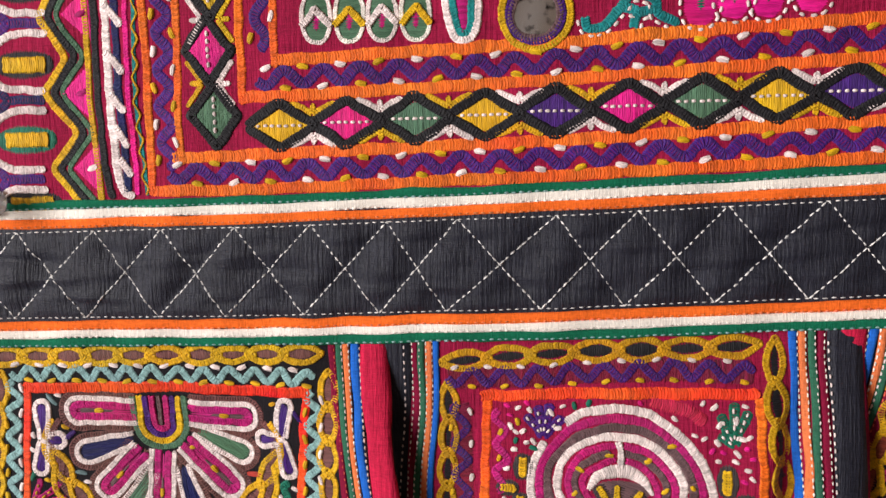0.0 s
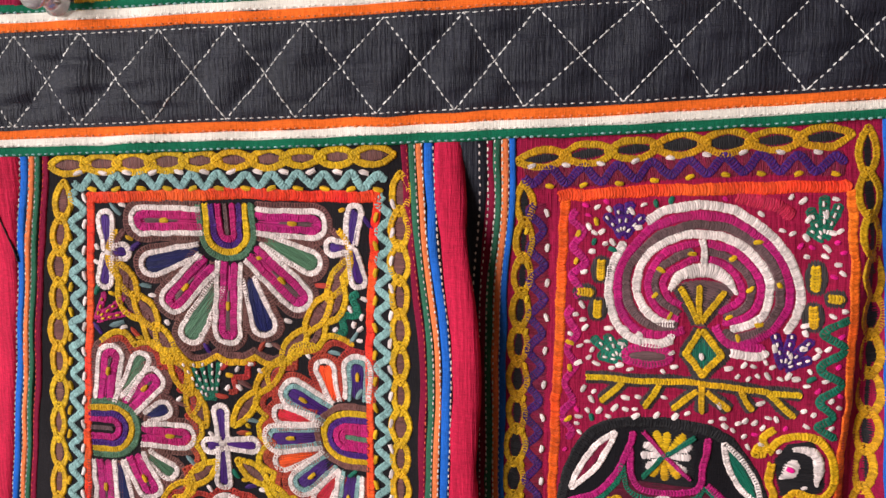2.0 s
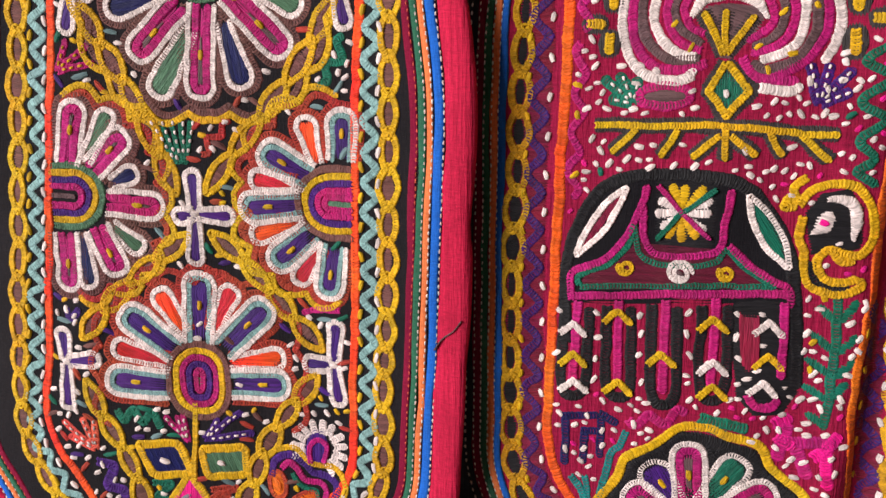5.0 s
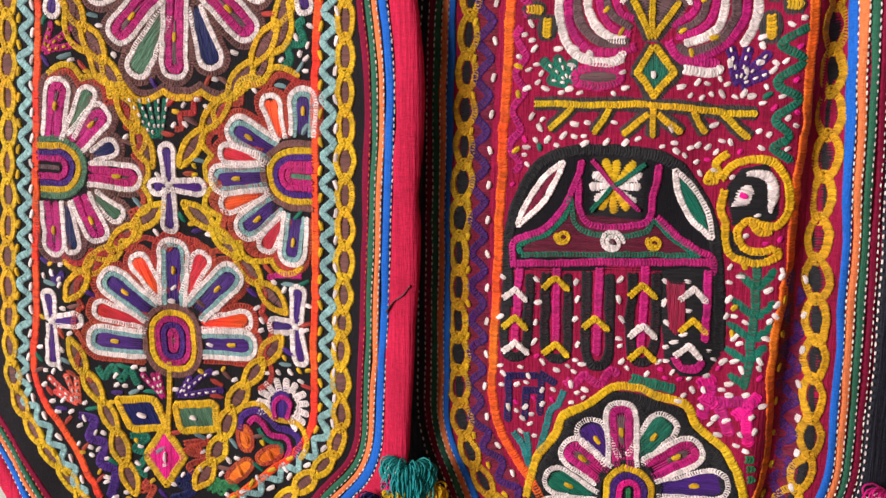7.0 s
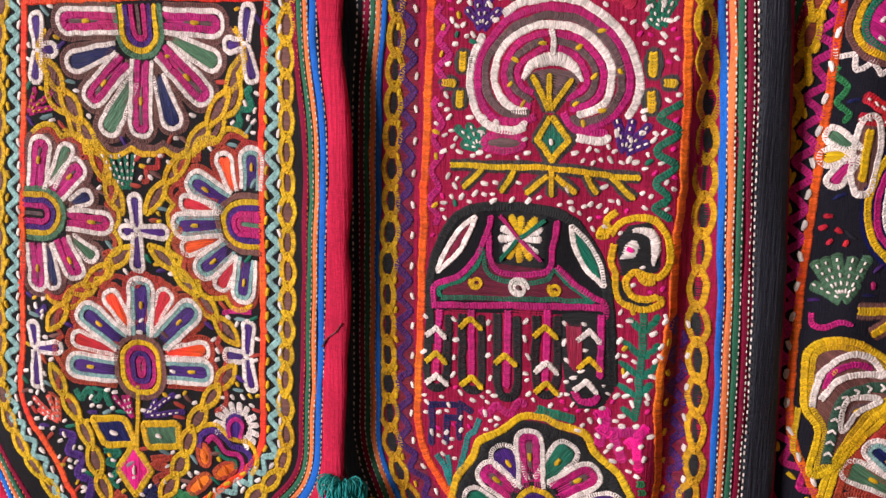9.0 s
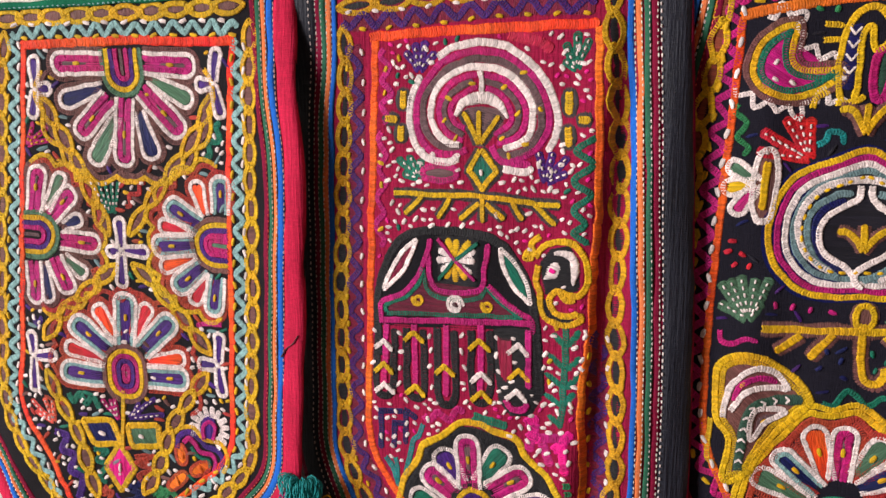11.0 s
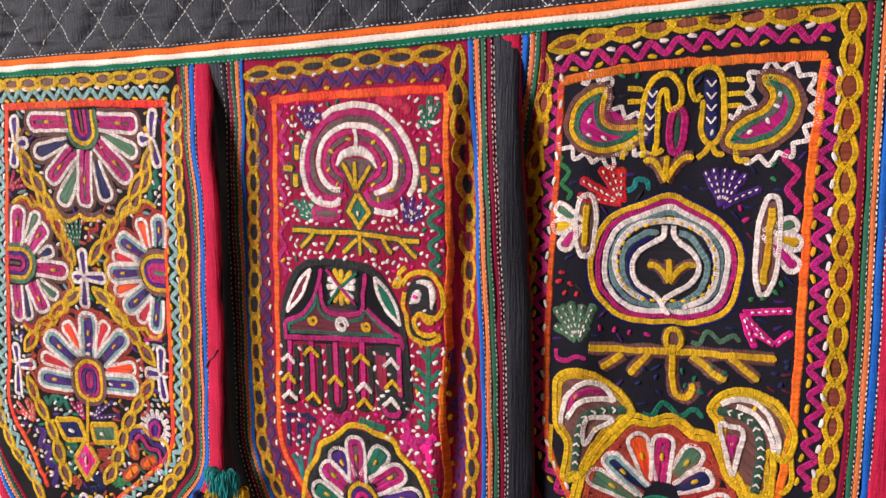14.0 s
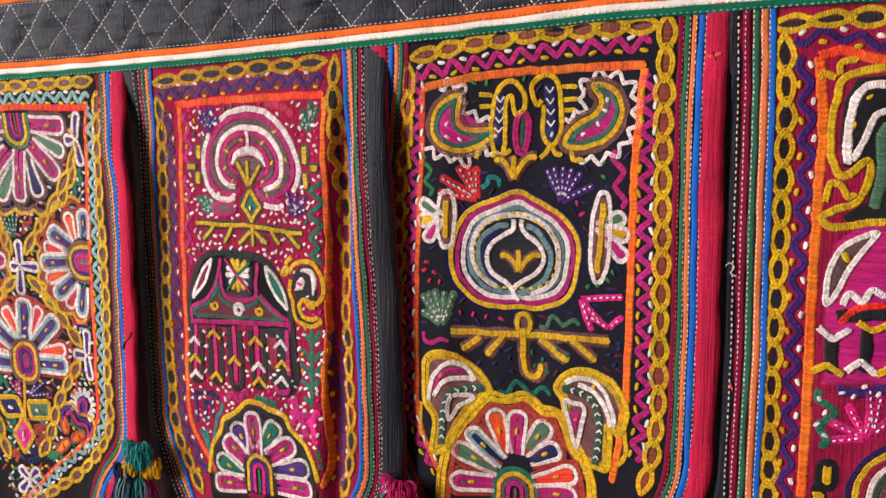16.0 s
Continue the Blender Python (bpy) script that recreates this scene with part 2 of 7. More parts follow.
def lens(a, b, width, inset=0.0, n=13):
    """Closed outline of two crossing arcs between a and b."""
    a, b = np.asarray(a, float), np.asarray(b, float)
    d = b - a
    side = np.array([-d[1], d[0]]) / np.hypot(*d)
    t = np.linspace(0, 1, n)
    y = np.sin(math.pi * t) ** 0.85 * max(width / 2 - inset, 0.3)
    up = a + np.outer(t, d) + np.outer(y, side)
    down = a + np.outer(t[::-1], d) - np.outer(y[::-1], side)
    return np.vstack([up, down[1:-1]])


OCCUPIED = {k: [] for k in FALL}


class Work:
    """One piece of needlework: collects strips and becomes one mesh."""

    def __init__(self, name, parent, flap, label=""):
        self.name, self.parent, self.flap, self.label = name, parent, flap, label
        self.co, self.quads, self.uv, self.mat, self.mats, self.count, self.groups = [], [], [], [], [], 0, []

    def begin(self, kind):
        self.groups.append((kind, len(self.co)))

    def slot(self, material):
        if material not in self.mats:
            self.mats.append(material)
        return self.mats.index(material)

    def sheet(self, co, uv, material, flip=False):
        """A grid of vertices (rows, columns, 3)."""
        r, c = co.shape[:2]
        i = np.arange(r * c).reshape(r, c) + self.count
        q = np.stack([i[:-1, :-1], i[:-1, 1:], i[1:, 1:], i[1:, :-1]], -1).reshape(-1, 4)
        if flip:
            q = q[:, ::-1]
        self.co.append(co.reshape(-1, 3))
        self.uv.append(uv.reshape(-1, 2))
        self.quads.append(q)
        self.mat.append(np.full(len(q), self.slot(material)))
        self.count += r * c

    def strip(self, line, width, tint, closed=False, smooth=True, lift=0.0, pitch=1.0, height=None, profile=None):
        """A row of chain or satin stitches along a line."""
        self.begin("satin_line")
        line = spline(line, closed) if smooth else np.asarray(line, float)
        if closed and not smooth:
            line = np.vstack([line, line[:1]])
        ladder = width < 4.7 and profile is None
        pitch *= 1.06 if ladder else 0.8
        width *= 1.1 if width < 3.4 else 1.0
        line, s = resample(line, pitch / 3)
        n = len(line)
        k = np.arange(n)
        rng = np.random.RandomState(int(abs(line[0, 0] * 131 + line[0, 1] * 37)) % 9999)
        OCCUPIED[self.flap].append(np.column_stack([line[::4], np.full(len(line[::4]), width / 2)]))
        fade = np.clip(np.sin(np.pi * k / (n - 1)), 0, 1) ** 0.3 if closed else np.ones(n)
        coarse = rng.normal(0, 1, (n // 13 + 4, 3))
        x = k / 13
        drift = np.stack([np.interp(x, np.arange(len(coarse)), coarse[:, c]) for c in (0, 1, 2)], -1) * fade[:, None]
        line = line + drift[:, :2] * 0.17 * min(width / 2.4, 1.2)
        stitch = k // 3
        rag = 0.13 * min(1.0, 2.6 / width)
        jig = rng.uniform(0.84, 1.08, n // 3 + 2)[stitch]
        w = width * (np.array([0.96, 1.02, 1.03]) if ladder else np.array([0.9, 1.04, 1.06]))[k % 3] * (1 + 0.045 * drift[:, 2])
        if profile:
            w = w * np.array([max(profile(x), 0.08) for x in np.linspace(0, 1, n)])
        elif not closed:
            ends = np.minimum(k, n - 1 - k)
            w = w * np.where(ends == 0, 0.6, np.where(ends == 1, 0.9, 1))
        h = (min(0.19 * width, 0.5 if width < 3.1 else 0.42) if height is None else height * 0.75) * jig
        side = sideways(line, closed)
        across = np.array([-0.5, -0.36, -0.2, 0.2, 0.36, 0.5]) if ladder else np.array([-0.5, -0.37, -0.13, 0.13, 0.37, 0.5])
        groove = 0.8 if ladder else 0.92
        rise = np.array([0, 0.86, groove, groove, 0.86, 0])
        skew = np.gradient(line, axis=0)
        skew /= np.maximum(np.hypot(*skew.T), 1e-9)[:, None]
        slant = np.array([-0.10, -0.03, 0.08, 0.08, -0.03, -0.10]) * min(width, 2.6)
        left, right = (rng.uniform(1 - rag, 1 + rag / 2, n // 3 + 2)[stitch] for _ in (0, 1))
        reach = across[None] * np.where(across[None] < 0, left[:, None], right[:, None]) * w[:, None]
        uv2 = line[:, None] + side[:, None] * reach[..., None] + skew[:, None] * slant[None, :, None]
        dip = np.array([0.1, 0.3, 1.15, 1.15, 0.3, 0.1]) if ladder else np.array([0.3, 0.8, 0.8, 0.8, 0.8, 0.3])
        gap = np.array([1.0, 0.05, 0.0])[k % 3] * (1.05 if ladder else 0.8)
        up = h[:, None] * rise[None] * (1 - gap[:, None] * dip[None]) + np.where(rise == 0, -0.15, lift)[None] 
        co = place(self.flap, uv2[..., 0], uv2[..., 1], up)
        tex = np.stack(np.broadcast_arrays((s / pitch)[:, None], across[None] * 2), -1)
        self.sheet(co, tex, thread(tint))
        return self

    def ribbon(self, line, width, tint, height=0.7, lift=0.0, smooth=False):
        """A narrow strip of folded cloth, rounded across."""
        self.begin("cloth_strip")
        line = spline(line) if smooth else np.asarray(line, float)
        line, s = resample(line, 2.0)
        rng = np.random.RandomState(int(abs(line[0, 0] * 53 + line[-1, 1] * 29 + width * 100)) % 9999)
        knots = np.arange(len(line) // 6 + 3)
        sway = np.interp(np.arange(len(line)) / 6, knots, rng.normal(0, 0.22, len(knots)))
        side = sideways(line)
        line = line + side * sway[:, None]
        width = width * (1 + np.interp(np.arange(len(line)) / 6, knots, rng.normal(0, 0.06, len(knots))))[:, None, None]
        across = np.array([-0.5, -0.42, -0.2, 0.2, 0.42, 0.5])
        rise = np.array([-0.3, 0.7, 1, 1, 0.7, -0.3])
        p = line[:, None] + side[:, None] * (across[None, :, None] * width)
        pucker = 0.12 * np.sin(s * 1.9)[:, None]
        co = place(self.flap, p[..., 0], p[..., 1], rise[None] * height + lift + pucker * (rise > 0))
        self.sheet(co, np.stack(np.broadcast_arrays(s[:, None], across[None]), -1), cloth(tint))
        return self

    def dashes(self, line, tint, length=1.7, gap=1.1, width=0.75, lift=0.7, smooth=False):
        """A row of running stitches."""
        self.begin("running_stitches")
        line = spline(line) if smooth else np.asarray(line, float)
        line, s = resample(line, 0.2)
        step = length + gap
        rng = np.random.RandomState(int(abs(line[0, 0] * 17 + line[0, 1] * 91)) % 9999)
        for a in np.arange(0.3, s[-1] - length, step):
            b = a + length * rng.uniform(0.8, 1.12)
            t = np.linspace(a, b, 4)
            p = np.stack([np.interp(t, s, line[:, 0]), np.interp(t, s, line[:, 1])], -1) + rng.uniform(-0.12, 0.12, 2)
            side = sideways(p)
            w = np.array([0.7, 1, 1, 0.7]) * width
            q = p[:, None] + side[:, None] * (np.array([-0.5, 0, 0.5])[None, :, None] * w[:, None, None])
            up = np.array([0.3, 1, 1, 0.3])[:, None] * np.array([0.1, 0.4, 0.1])[None] + lift
            up = up - np.array([0.12, 0, 0, 0.12])[:, None] - np.array([0.25, 0, 0.25])[None]
            co = place(self.flap, q[..., 0], q[..., 1], up)
            tex = np.stack(np.broadcast_arrays(t[:, None] / step, np.array([-1, 0, 1.0])[None]), -1)
            self.sheet(co, tex, thread(tint))
        return self

    def seed(self, at, tint, angle=0.0, length=3.0, width=2.1, lift=0.3):
        """One fat straight stitch."""
        self.begin("seed_stitch")
        a = radians(angle)
        d = np.array([math.cos(a), math.sin(a)]) * length / 2
        at = np.asarray(at, float)
        OCCUPIED[self.flap].append(np.array([[at[0], at[1], 1.6]]))
        t = np.linspace(-1, 1, 5)
        bend = math.sin(at[0] * 7.3 + at[1] * 3.1) * 0.05 * length
        p = at + np.outer(t, d)
        side = np.array([-d[1], d[0]]) / (length / 2)
        p = p + np.outer(bend * (0.5 - t * t), side)
        lean = 0.25 * math.sin(at[0] * 3.7 + at[1] * 5.9)
        w = np.array([0.55 + lean, 0.95, 0.98, 0.92, 0.55 - lean]) * width
        q = p[:, None] + side[None, None] * (np.array([-0.5, -0.3, 0.0, 0.3, 0.5])[None, :, None] * w[:, None, None])
        up = np.array([0.15, 0.85, 1, 0.85, 0.15])[:, None] * np.array([-0.1, 0.85, 0.5, 0.8, -0.1])[None] * 0.5 + lift - np.array([0.4, 0, 0, 0, 0.4])[None]
        co = place(self.flap, q[..., 0], q[..., 1], up)
        tex = np.stack(np.broadcast_arrays(np.array([0, 1, 2.0, 3, 4])[None] * 0.6 + at[0], t[:, None]), -1)
        self.sheet(co, tex, thread(tint))
        return self

    def seeds(self, spots, tints, angle=None):
        rng = np.random.RandomState(len(spots) * 7 + 3)
        for i, at in enumerate(spots):
            self.seed(at, tints[i % len(tints)], rng.uniform(-80, 80) if angle is None else angle + rng.uniform(-18, 18), rng.uniform(2.4, 3.4), rng.uniform(1.7, 2.3))
        return self

    def fill(self, outline, tint, angle=0.0, pitch=0.95, lift=0.0, height=0.45, woven=False):
        """Satin stitches (or plain cloth) laid side by side inside a closed outline."""
        self.begin("satin_patch")
        p = np.asarray(outline, float)
        if not woven:
            c = p.mean(axis=0)
            for f in (0.15, 0.5, 0.85):
                OCCUPIED[self.flap].append(np.column_stack([c + (p - c) * f, np.full(len(p), 1.0)]))
        a = radians(angle)
        turn = np.array([[math.cos(a), math.sin(a)], [-math.sin(a), math.cos(a)]])
        q = p @ turn.T
        nxt = np.roll(q, -1, axis=0)
        lo, hi = q[:, 1].min(), q[:, 1].max()
        rows = max(2, int(math.ceil((hi - lo) / pitch)))
        edge = np.linspace(lo + 1e-3, hi - 1e-3, rows + 1)

        def span(y):
            hit = (q[:, 1] - y) * (nxt[:, 1] - y) <= 0
            f = (y - q[hit, 1]) / np.where(np.abs(nxt[hit, 1] - q[hit, 1]) < 1e-9, 1e-9, nxt[hit, 1] - q[hit, 1])
            x = q[hit, 0] + np.clip(f, 0, 1) * (nxt[hit, 0] - q[hit, 0])
            return (x.min(), x.max()) if len(x) else (0, 0)
        spans = [span(y) for y in edge]
        widest = max(b - c for c, b in spans)
        m = max(3, int(widest / 3.0) + 2)
        f = np.linspace(0, 1, m)
        if woven:
            g = np.array([[(c + (b - c) * x, y) for x in f] for (c, b), y in zip(spans, edge)])
            g = g @ turn
            self.sheet(place(self.flap, g[..., 0], g[..., 1], lift), g / 5, cloth(tint), True)
            return self
        rng = np.random.RandomState(rows * 13 + m)
        lines, heights, rowmark = [], [], []
        bell = np.sin(np.pi * np.clip(f, 0.06, 0.94)) ** 0.35
        for i in range(rows):
            (c0, b0), (c1, b1) = spans[i], spans[i + 1]
            j = rng.uniform(-0.3, 0.3, 2)
            lines.append([(c0 + (b0 - c0) * x, edge[i]) for x in f])
            lines.append([((c0 + c1) / 2 + j[0] + ((b0 + b1) / 2 + j[1] - (c0 + c1) / 2 - j[0]) * x, (edge[i] + edge[i + 1]) / 2) for x in f])
            heights += [0.35, rng.uniform(0.85, 1.1)]
            rowmark += [i + 0.02, i + 0.5]
        lines.append([(spans[-1][0] + (spans[-1][1] - spans[-1][0]) * x, edge[-1]) for x in f])
        heights.append(0.35)
        rowmark.append(rows - 0.02)
        g = np.array(lines) @ turn
        up = np.array(heights)[:, None] * bell[None] * height + lift
        up[:, 0] = up[:, -1] = -0.1
        up[0] = up[-1] = -0.1
        tex = np.stack(np.broadcast_arrays(np.array(rowmark)[:, None], f[None] * widest / 6), -1)
        self.sheet(place(self.flap, g[..., 0], g[..., 1], up), tex, thread(tint), True)
        return self

    def mesh(self, name, first, last):
        """The sheets from first to last as one mesh."""
        me = bpy.data.meshes.new(name)
        sizes = [len(c) for c in self.co]
        start = sum(sizes[:first])
        co, uv = np.concatenate(self.co[first:last]), np.concatenate(self.uv[first:last])
        q = np.concatenate(self.quads[first:last]) - start
        index = np.concatenate(self.mat[first:last])
        used = sorted(set(index.tolist()))
        me.vertices.add(len(co))
        me.vertices.foreach_set("co", co.astype(np.float32).ravel())
        me.loops.add(q.size)
        me.loops.foreach_set("vertex_index", q.astype(np.int32).ravel())
        me.polygons.add(len(q))
        me.polygons.foreach_set("loop_start", np.arange(0, q.size, 4, dtype=np.int32))
        me.polygons.foreach_set("material_index", np.searchsorted(used, index).astype(np.int32))
        me.update(calc_edges=True)
        layer = me.uv_layers.new(name="stitch")
        layer.data.foreach_set("uv", uv[q.ravel()].astype(np.float32).ravel())
        me.polygons.foreach_set("use_smooth", np.ones(len(q), dtype=bool))
        for k in used:
            me.materials.append(self.mats[k])
        return me

    def done(self):
        """One object; under a whole thing every row and stitch becomes a piece of its own."""
        split = self.parent is not None and self.parent.type == "EMPTY" and len(self.groups) > 1
        cuts = [0] + [at for _, at in self.groups[1:]] if split else [0]
        cuts.append(len(self.co))
        ob = new(self.name, self.mesh(self.name, 0, cuts[1]))
        if self.parent is not None:
            ob.parent = self.parent
            ob.matrix_parent_inverse = self.parent.matrix_basis.inverted() if self.parent.type == "EMPTY" else Matrix()
        for k in range(1, len(cuts) - 1):
            kind = self.groups[k][0]
            if cuts[k] == cuts[k + 1]:
                continue
            piece = new(kind, self.mesh(kind, cuts[k], cuts[k + 1]))
            piece.parent = ob
            if kind == "running_stitches":
                tagged(piece, kind="stuff")
        return tagged(ob, self.label)


def thing(name, label, category, at, group=""):
    ob = new(name)
    ob.empty_display_size = 0.02
    ob.location = at
    bpy.context.view_layer.update()
    return tagged(ob, label, category, group)


# ---- motifs ----


def chain_border(name, parent, flap, runs, ring, core, pitch=12.4, width=8.6, label=""):
    """Interlaced oval loops along each run; every loop is a piece of its own."""
    base = Work(name, parent, flap, label)
    for run in runs:
        base.strip(run, 1.3, core, lift=-0.1, height=0.2)
    holder = base.done()
    for run in runs:
        line, s = resample(spline(run), 0.5)
        n = max(1, int(round(s[-1] / pitch)))
        marks = np.linspace(0, s[-1], n + 1)
        at = np.stack([np.interp(marks, s, line[:, 0]), np.interp(marks, s, line[:, 1])], -1)
        rng = np.random.RandomState(n * 31 + int(abs(at[0, 0])))
        for i in range(n):
            a, b = at[i], at[i + 1]
            d = (b - a) / np.hypot(*(b - a))
            w = width * rng.uniform(0.88, 1.1)
            shape = lens(a - d * 1.3, b + d * 1.3, w, 1.1)
            loop = Work("loop", holder, flap)
            loop.fill(lens(a + d, b - d, w, 1.6), core, math.degrees(math.atan2(d[1], d[0])) + 90, height=0.3)
            loop.strip(shape, 2.5, ring, closed=True, lift=0.1 + 0.15 * (i % 2), pitch=0.9)
            loop.done()
    return holder


def wave(work, line, reach, length, width, tint, lift=0.0, sharp=0.0):
    """A zigzag or wavy row that swings about a line."""
    line, s = resample(spline(line), 0.6)
    n = max(1, round(s[-1] / length))
    ph = s / s[-1] * n * 2 * math.pi
    swing = np.sin(ph) * (1 - sharp) + sharp * 2 / math.pi * np.arcsin(np.sin(ph))
    work.strip(line + sideways(line) * (reach * swing)[:, None], width, tint, smooth=False, lift=lift)


def wave_seeds(work, line, reach, length, tints, size=(3.6, 2.6)):
    line, s = resample(spline(line), 0.6)
    n = max(1, round(s[-1] / length))
    side = sideways(line)
    for k in range(2 * n):
        x = (k + 0.5) / (2 * n) * s[-1]
        p = np.array([np.interp(x, s, line[:, 0]), np.interp(x, s, line[:, 1])])
        i = min(int(x / s[-1] * (len(line) - 1)), len(line) - 1)
        tangent = math.degrees(math.atan2(-side[i, 0], side[i, 1]))
        work.seed(p + side[i] * reach * (-1 if k % 2 == 0 else 1), tints[(k // 2 + k) % len(tints)], tangent + (12 if k % 3 else -20), size[0], size[1], 0.5)


def tongue(base, tip, width, taper=0.0, inset=0.0):
    """Open outline from the base up one side, round the tip and down the other."""
    a, b = np.asarray(base, float), np.asarray(tip, float)
    axis = b - a
    length = max(np.hypot(*axis), 0.1)
    axis /= length
    side = np.array([-axis[1], axis[0]])
    half = max(width / 2 - inset, 0.35)
    end = max(length - inset, 1.0)
    cap = min(half * 1.1, end * 0.5)
    x = np.linspace(0, end - cap, 6)
    y = half * (1 - taper * (1 - x / max(end - cap, 0.1)) ** 0.9)
    t = np.linspace(0, math.pi, 11)[1:-1]
    x = np.r_[x, end - cap + cap * np.abs(np.sin(t)) ** 0.85, x[::-1]]
    y = np.r_[y, half * np.sign(np.cos(t)) * np.abs(np.cos(t)) ** 0.85, -y[::-1]]
    return a + np.outer(x, axis) + np.outer(y, side)


def petal(parent, flap, base, tip, width, rings, core, dot=None, taper=0.25, name="petal", rim=None):
    """Outline rings from the outside in, a filled core and perhaps a dot."""
    w = Work(name, parent, flap)
    inset = 0.0
    width *= 1.14
    base = np.asarray(base, float) - (np.asarray(tip, float) - base) * 0.05
    tip = np.asarray(tip, float)
    if rim:
        w.strip(tongue(base, tip, width, taper, inset=-1.1), 2.4, rim, lift=-0.1)
    a = math.degrees(math.atan2(tip[1] - base[1], tip[0] - base[0]))
    tuck = 0.08 * math.sin(tip[0] * 5.1 + tip[1] * 2.3)
    second = 3.3 if rings[-1] in ("magenta", "pink") else 1.9
    w.fill(tongue(base if len(rings) == 1 else base * 0.72 + tip * 0.28, tip, width, taper, inset=1.7 if len(rings) == 1 else 1.6 + second), core, a + (0 if len(rings) > 1 else 8), height=0.5)
    if len(rings) > 1:
        w.fill(tongue(base, tip, width, taper, inset=3.0), rings[-1] if rings[-1] == "magenta" else core, a, lift=-0.15, height=0.4)
    for k, tint in enumerate(rings):
        band = 2.1 if k == 0 else second
        w.strip(tongue(base, tip, width, taper, inset=inset + band / 2), band + 0.15, tint, lift=0.12 * (len(rings) - k) + tuck, pitch=0.9)
        inset += band - 0.1
    if dot:
        m = np.asarray(base) * 0.48 + np.asarray(tip) * 0.52
        w.seed(m, dot, a, 3.6, 2.1, lift=0.6)
    return w.done()


def arch_rings(name, parent, flap, centre, first, reach, tints, core, angle=0.0, step=2.5, closed=False, label=""):
    """Nested horseshoes of stitches, open towards one side (or closed ovals)."""
    w = Work(name, parent, flap, label)
    c = np.asarray(centre, float)
    a = radians(angle)
    turn = np.array([[math.cos(a), -math.sin(a)], [math.sin(a), math.cos(a)]])
    for k, tint in enumerate(tints):
        r = first - k * step
        if r < 0.8:
            break
        if closed:
            t = np.linspace(0, 2 * math.pi, 30)[:-1]
            e = max(reach - k * step, 1.0)
            sq = 0.8
            p = np.stack([np.sign(np.cos(t)) * np.abs(np.cos(t)) ** sq * r, np.sign(np.sin(t)) * np.abs(np.sin(t)) ** sq * e], -1)
        else:
            t = np.linspace(math.pi, 0, 14)
            p = np.stack([np.cos(t) * r, np.sin(t) * r], -1)
            p = np.vstack([[(-r, -reach), (-r, -reach / 2)], p, [(r, -reach / 2), (r, -reach)]])
        w.strip(c + p @ turn.T, step + 0.1, tint, closed=closed, lift=0.1 + 0.05 * k, pitch=0.9)
    end = reach - len(tints) * step if closed else reach
    w.strip([c + turn @ np.array([0, -max(end, 1.0)]), c + turn @ np.array([0, max(end, 1.0) if closed else 1.0])], 1.9, core, smooth=False, lift=0.2)
    return w.done()


def trefoil(parent, flap, centre, tips, width=6.6, rim="white", core="purple", name="leaf_flower", label=""):
    """Small flower of long outlined petals that meet in one point."""
    w = Work(name, parent, flap, label)
    c = np.asarray(centre, float)
    w.seed(c, rim, 20, 3.2, 2.8)
    ob = w.done()
    for tip in tips:
        tip = np.asarray(tip, float)
        petal(ob, flap, c + (tip - c) * 0.08, tip, width, [rim], core, taper=0.35)
    return ob


def sprig(parent, flap, foot, tips, tint, spots, width=3.0, name="sprig", label=""):
    """A fan of straight satin leaves from one foot, with running stitches over them."""
    w = Work(name, parent, flap, label)
    foot = np.asarray(foot, float)
    for tip in tips:
        tip = np.asarray(tip, float)
        mid = (foot + tip) / 2
        w.strip([foot, mid, tip], width, tint, pitch=1.0)
        if spots:
            w.dashes([foot + (tip - foot) * 0.15, tip], spots, 1.6, 1.3, 0.85, lift=0.75)
    return w.done()


def scallops(work, centre, rx, ry, a0, a1, n, depth, width, tint, lift=0.0, square=0.1):
    """A row of rounded bumps round a centre."""
    a = np.linspace(radians(a0), radians(a1), n * 10 + 1)
    b = np.abs(np.sin(np.linspace(0, n * math.pi, n * 10 + 1)))
    r = (1 + depth * (b - 0.6)) * (1 + square * np.abs(np.sin(2 * a)))
    c = np.asarray(centre, float)
    work.strip(c + np.stack([np.cos(a) * rx * r, np.sin(a) * ry * r], -1), width, tint, smooth=False, lift=lift)


def chevron(work, at, reach, drop, tint, width=2.0, lift=0.7):
    u, v = at
    work.strip([(u - reach, v + drop), (u, v), (u + reach, v + drop)], width, tint, smooth=False, lift=lift, pitch=0.9)


def rod(work, a, b, tint="yellow", rim="ash", width=2.4, edge=6.6):
    """A straight couched line with a darker row laid round it."""
    if rim:
        work.strip([a, b], edge, rim, smooth=False, pitch=1.0, height=0.5)
    work.strip([a, b], width, tint, smooth=False, lift=0.35, pitch=0.9)


def diamond(work, centre, rx, ry, rim, core, dash=None, rim_width=2.6):
    u, v = centre
    edge = np.array([(u - rx, v), (u, v - ry), (u + rx, v), (u, v + ry)])
    work.fill(edge, core, 90, height=0.55)
    if rim:
        work.strip(np.array([(u - rx, v), (u, v - ry), (u + rx, v), (u, v + ry), (u - rx, v)]), rim_width, rim, smooth=False, lift=0.15)
    if dash:
        work.dashes([(u - rx * 0.8, v), (u + rx * 0.8, v)], dash, 1.6, 0.9, 1.0, lift=0.8)


def flap_cloth(flap, outline, tint, parent, name="backing"):
    w = Work(name, parent, flap)
    w.fill(outline, tint, 0, pitch=3.0, woven=True)
    ob = w.done()
    mod = ob.modifiers.new("thickness", "SOLIDIFY")
    mod.thickness, mod.offset = 0.0012, -1
    return ob


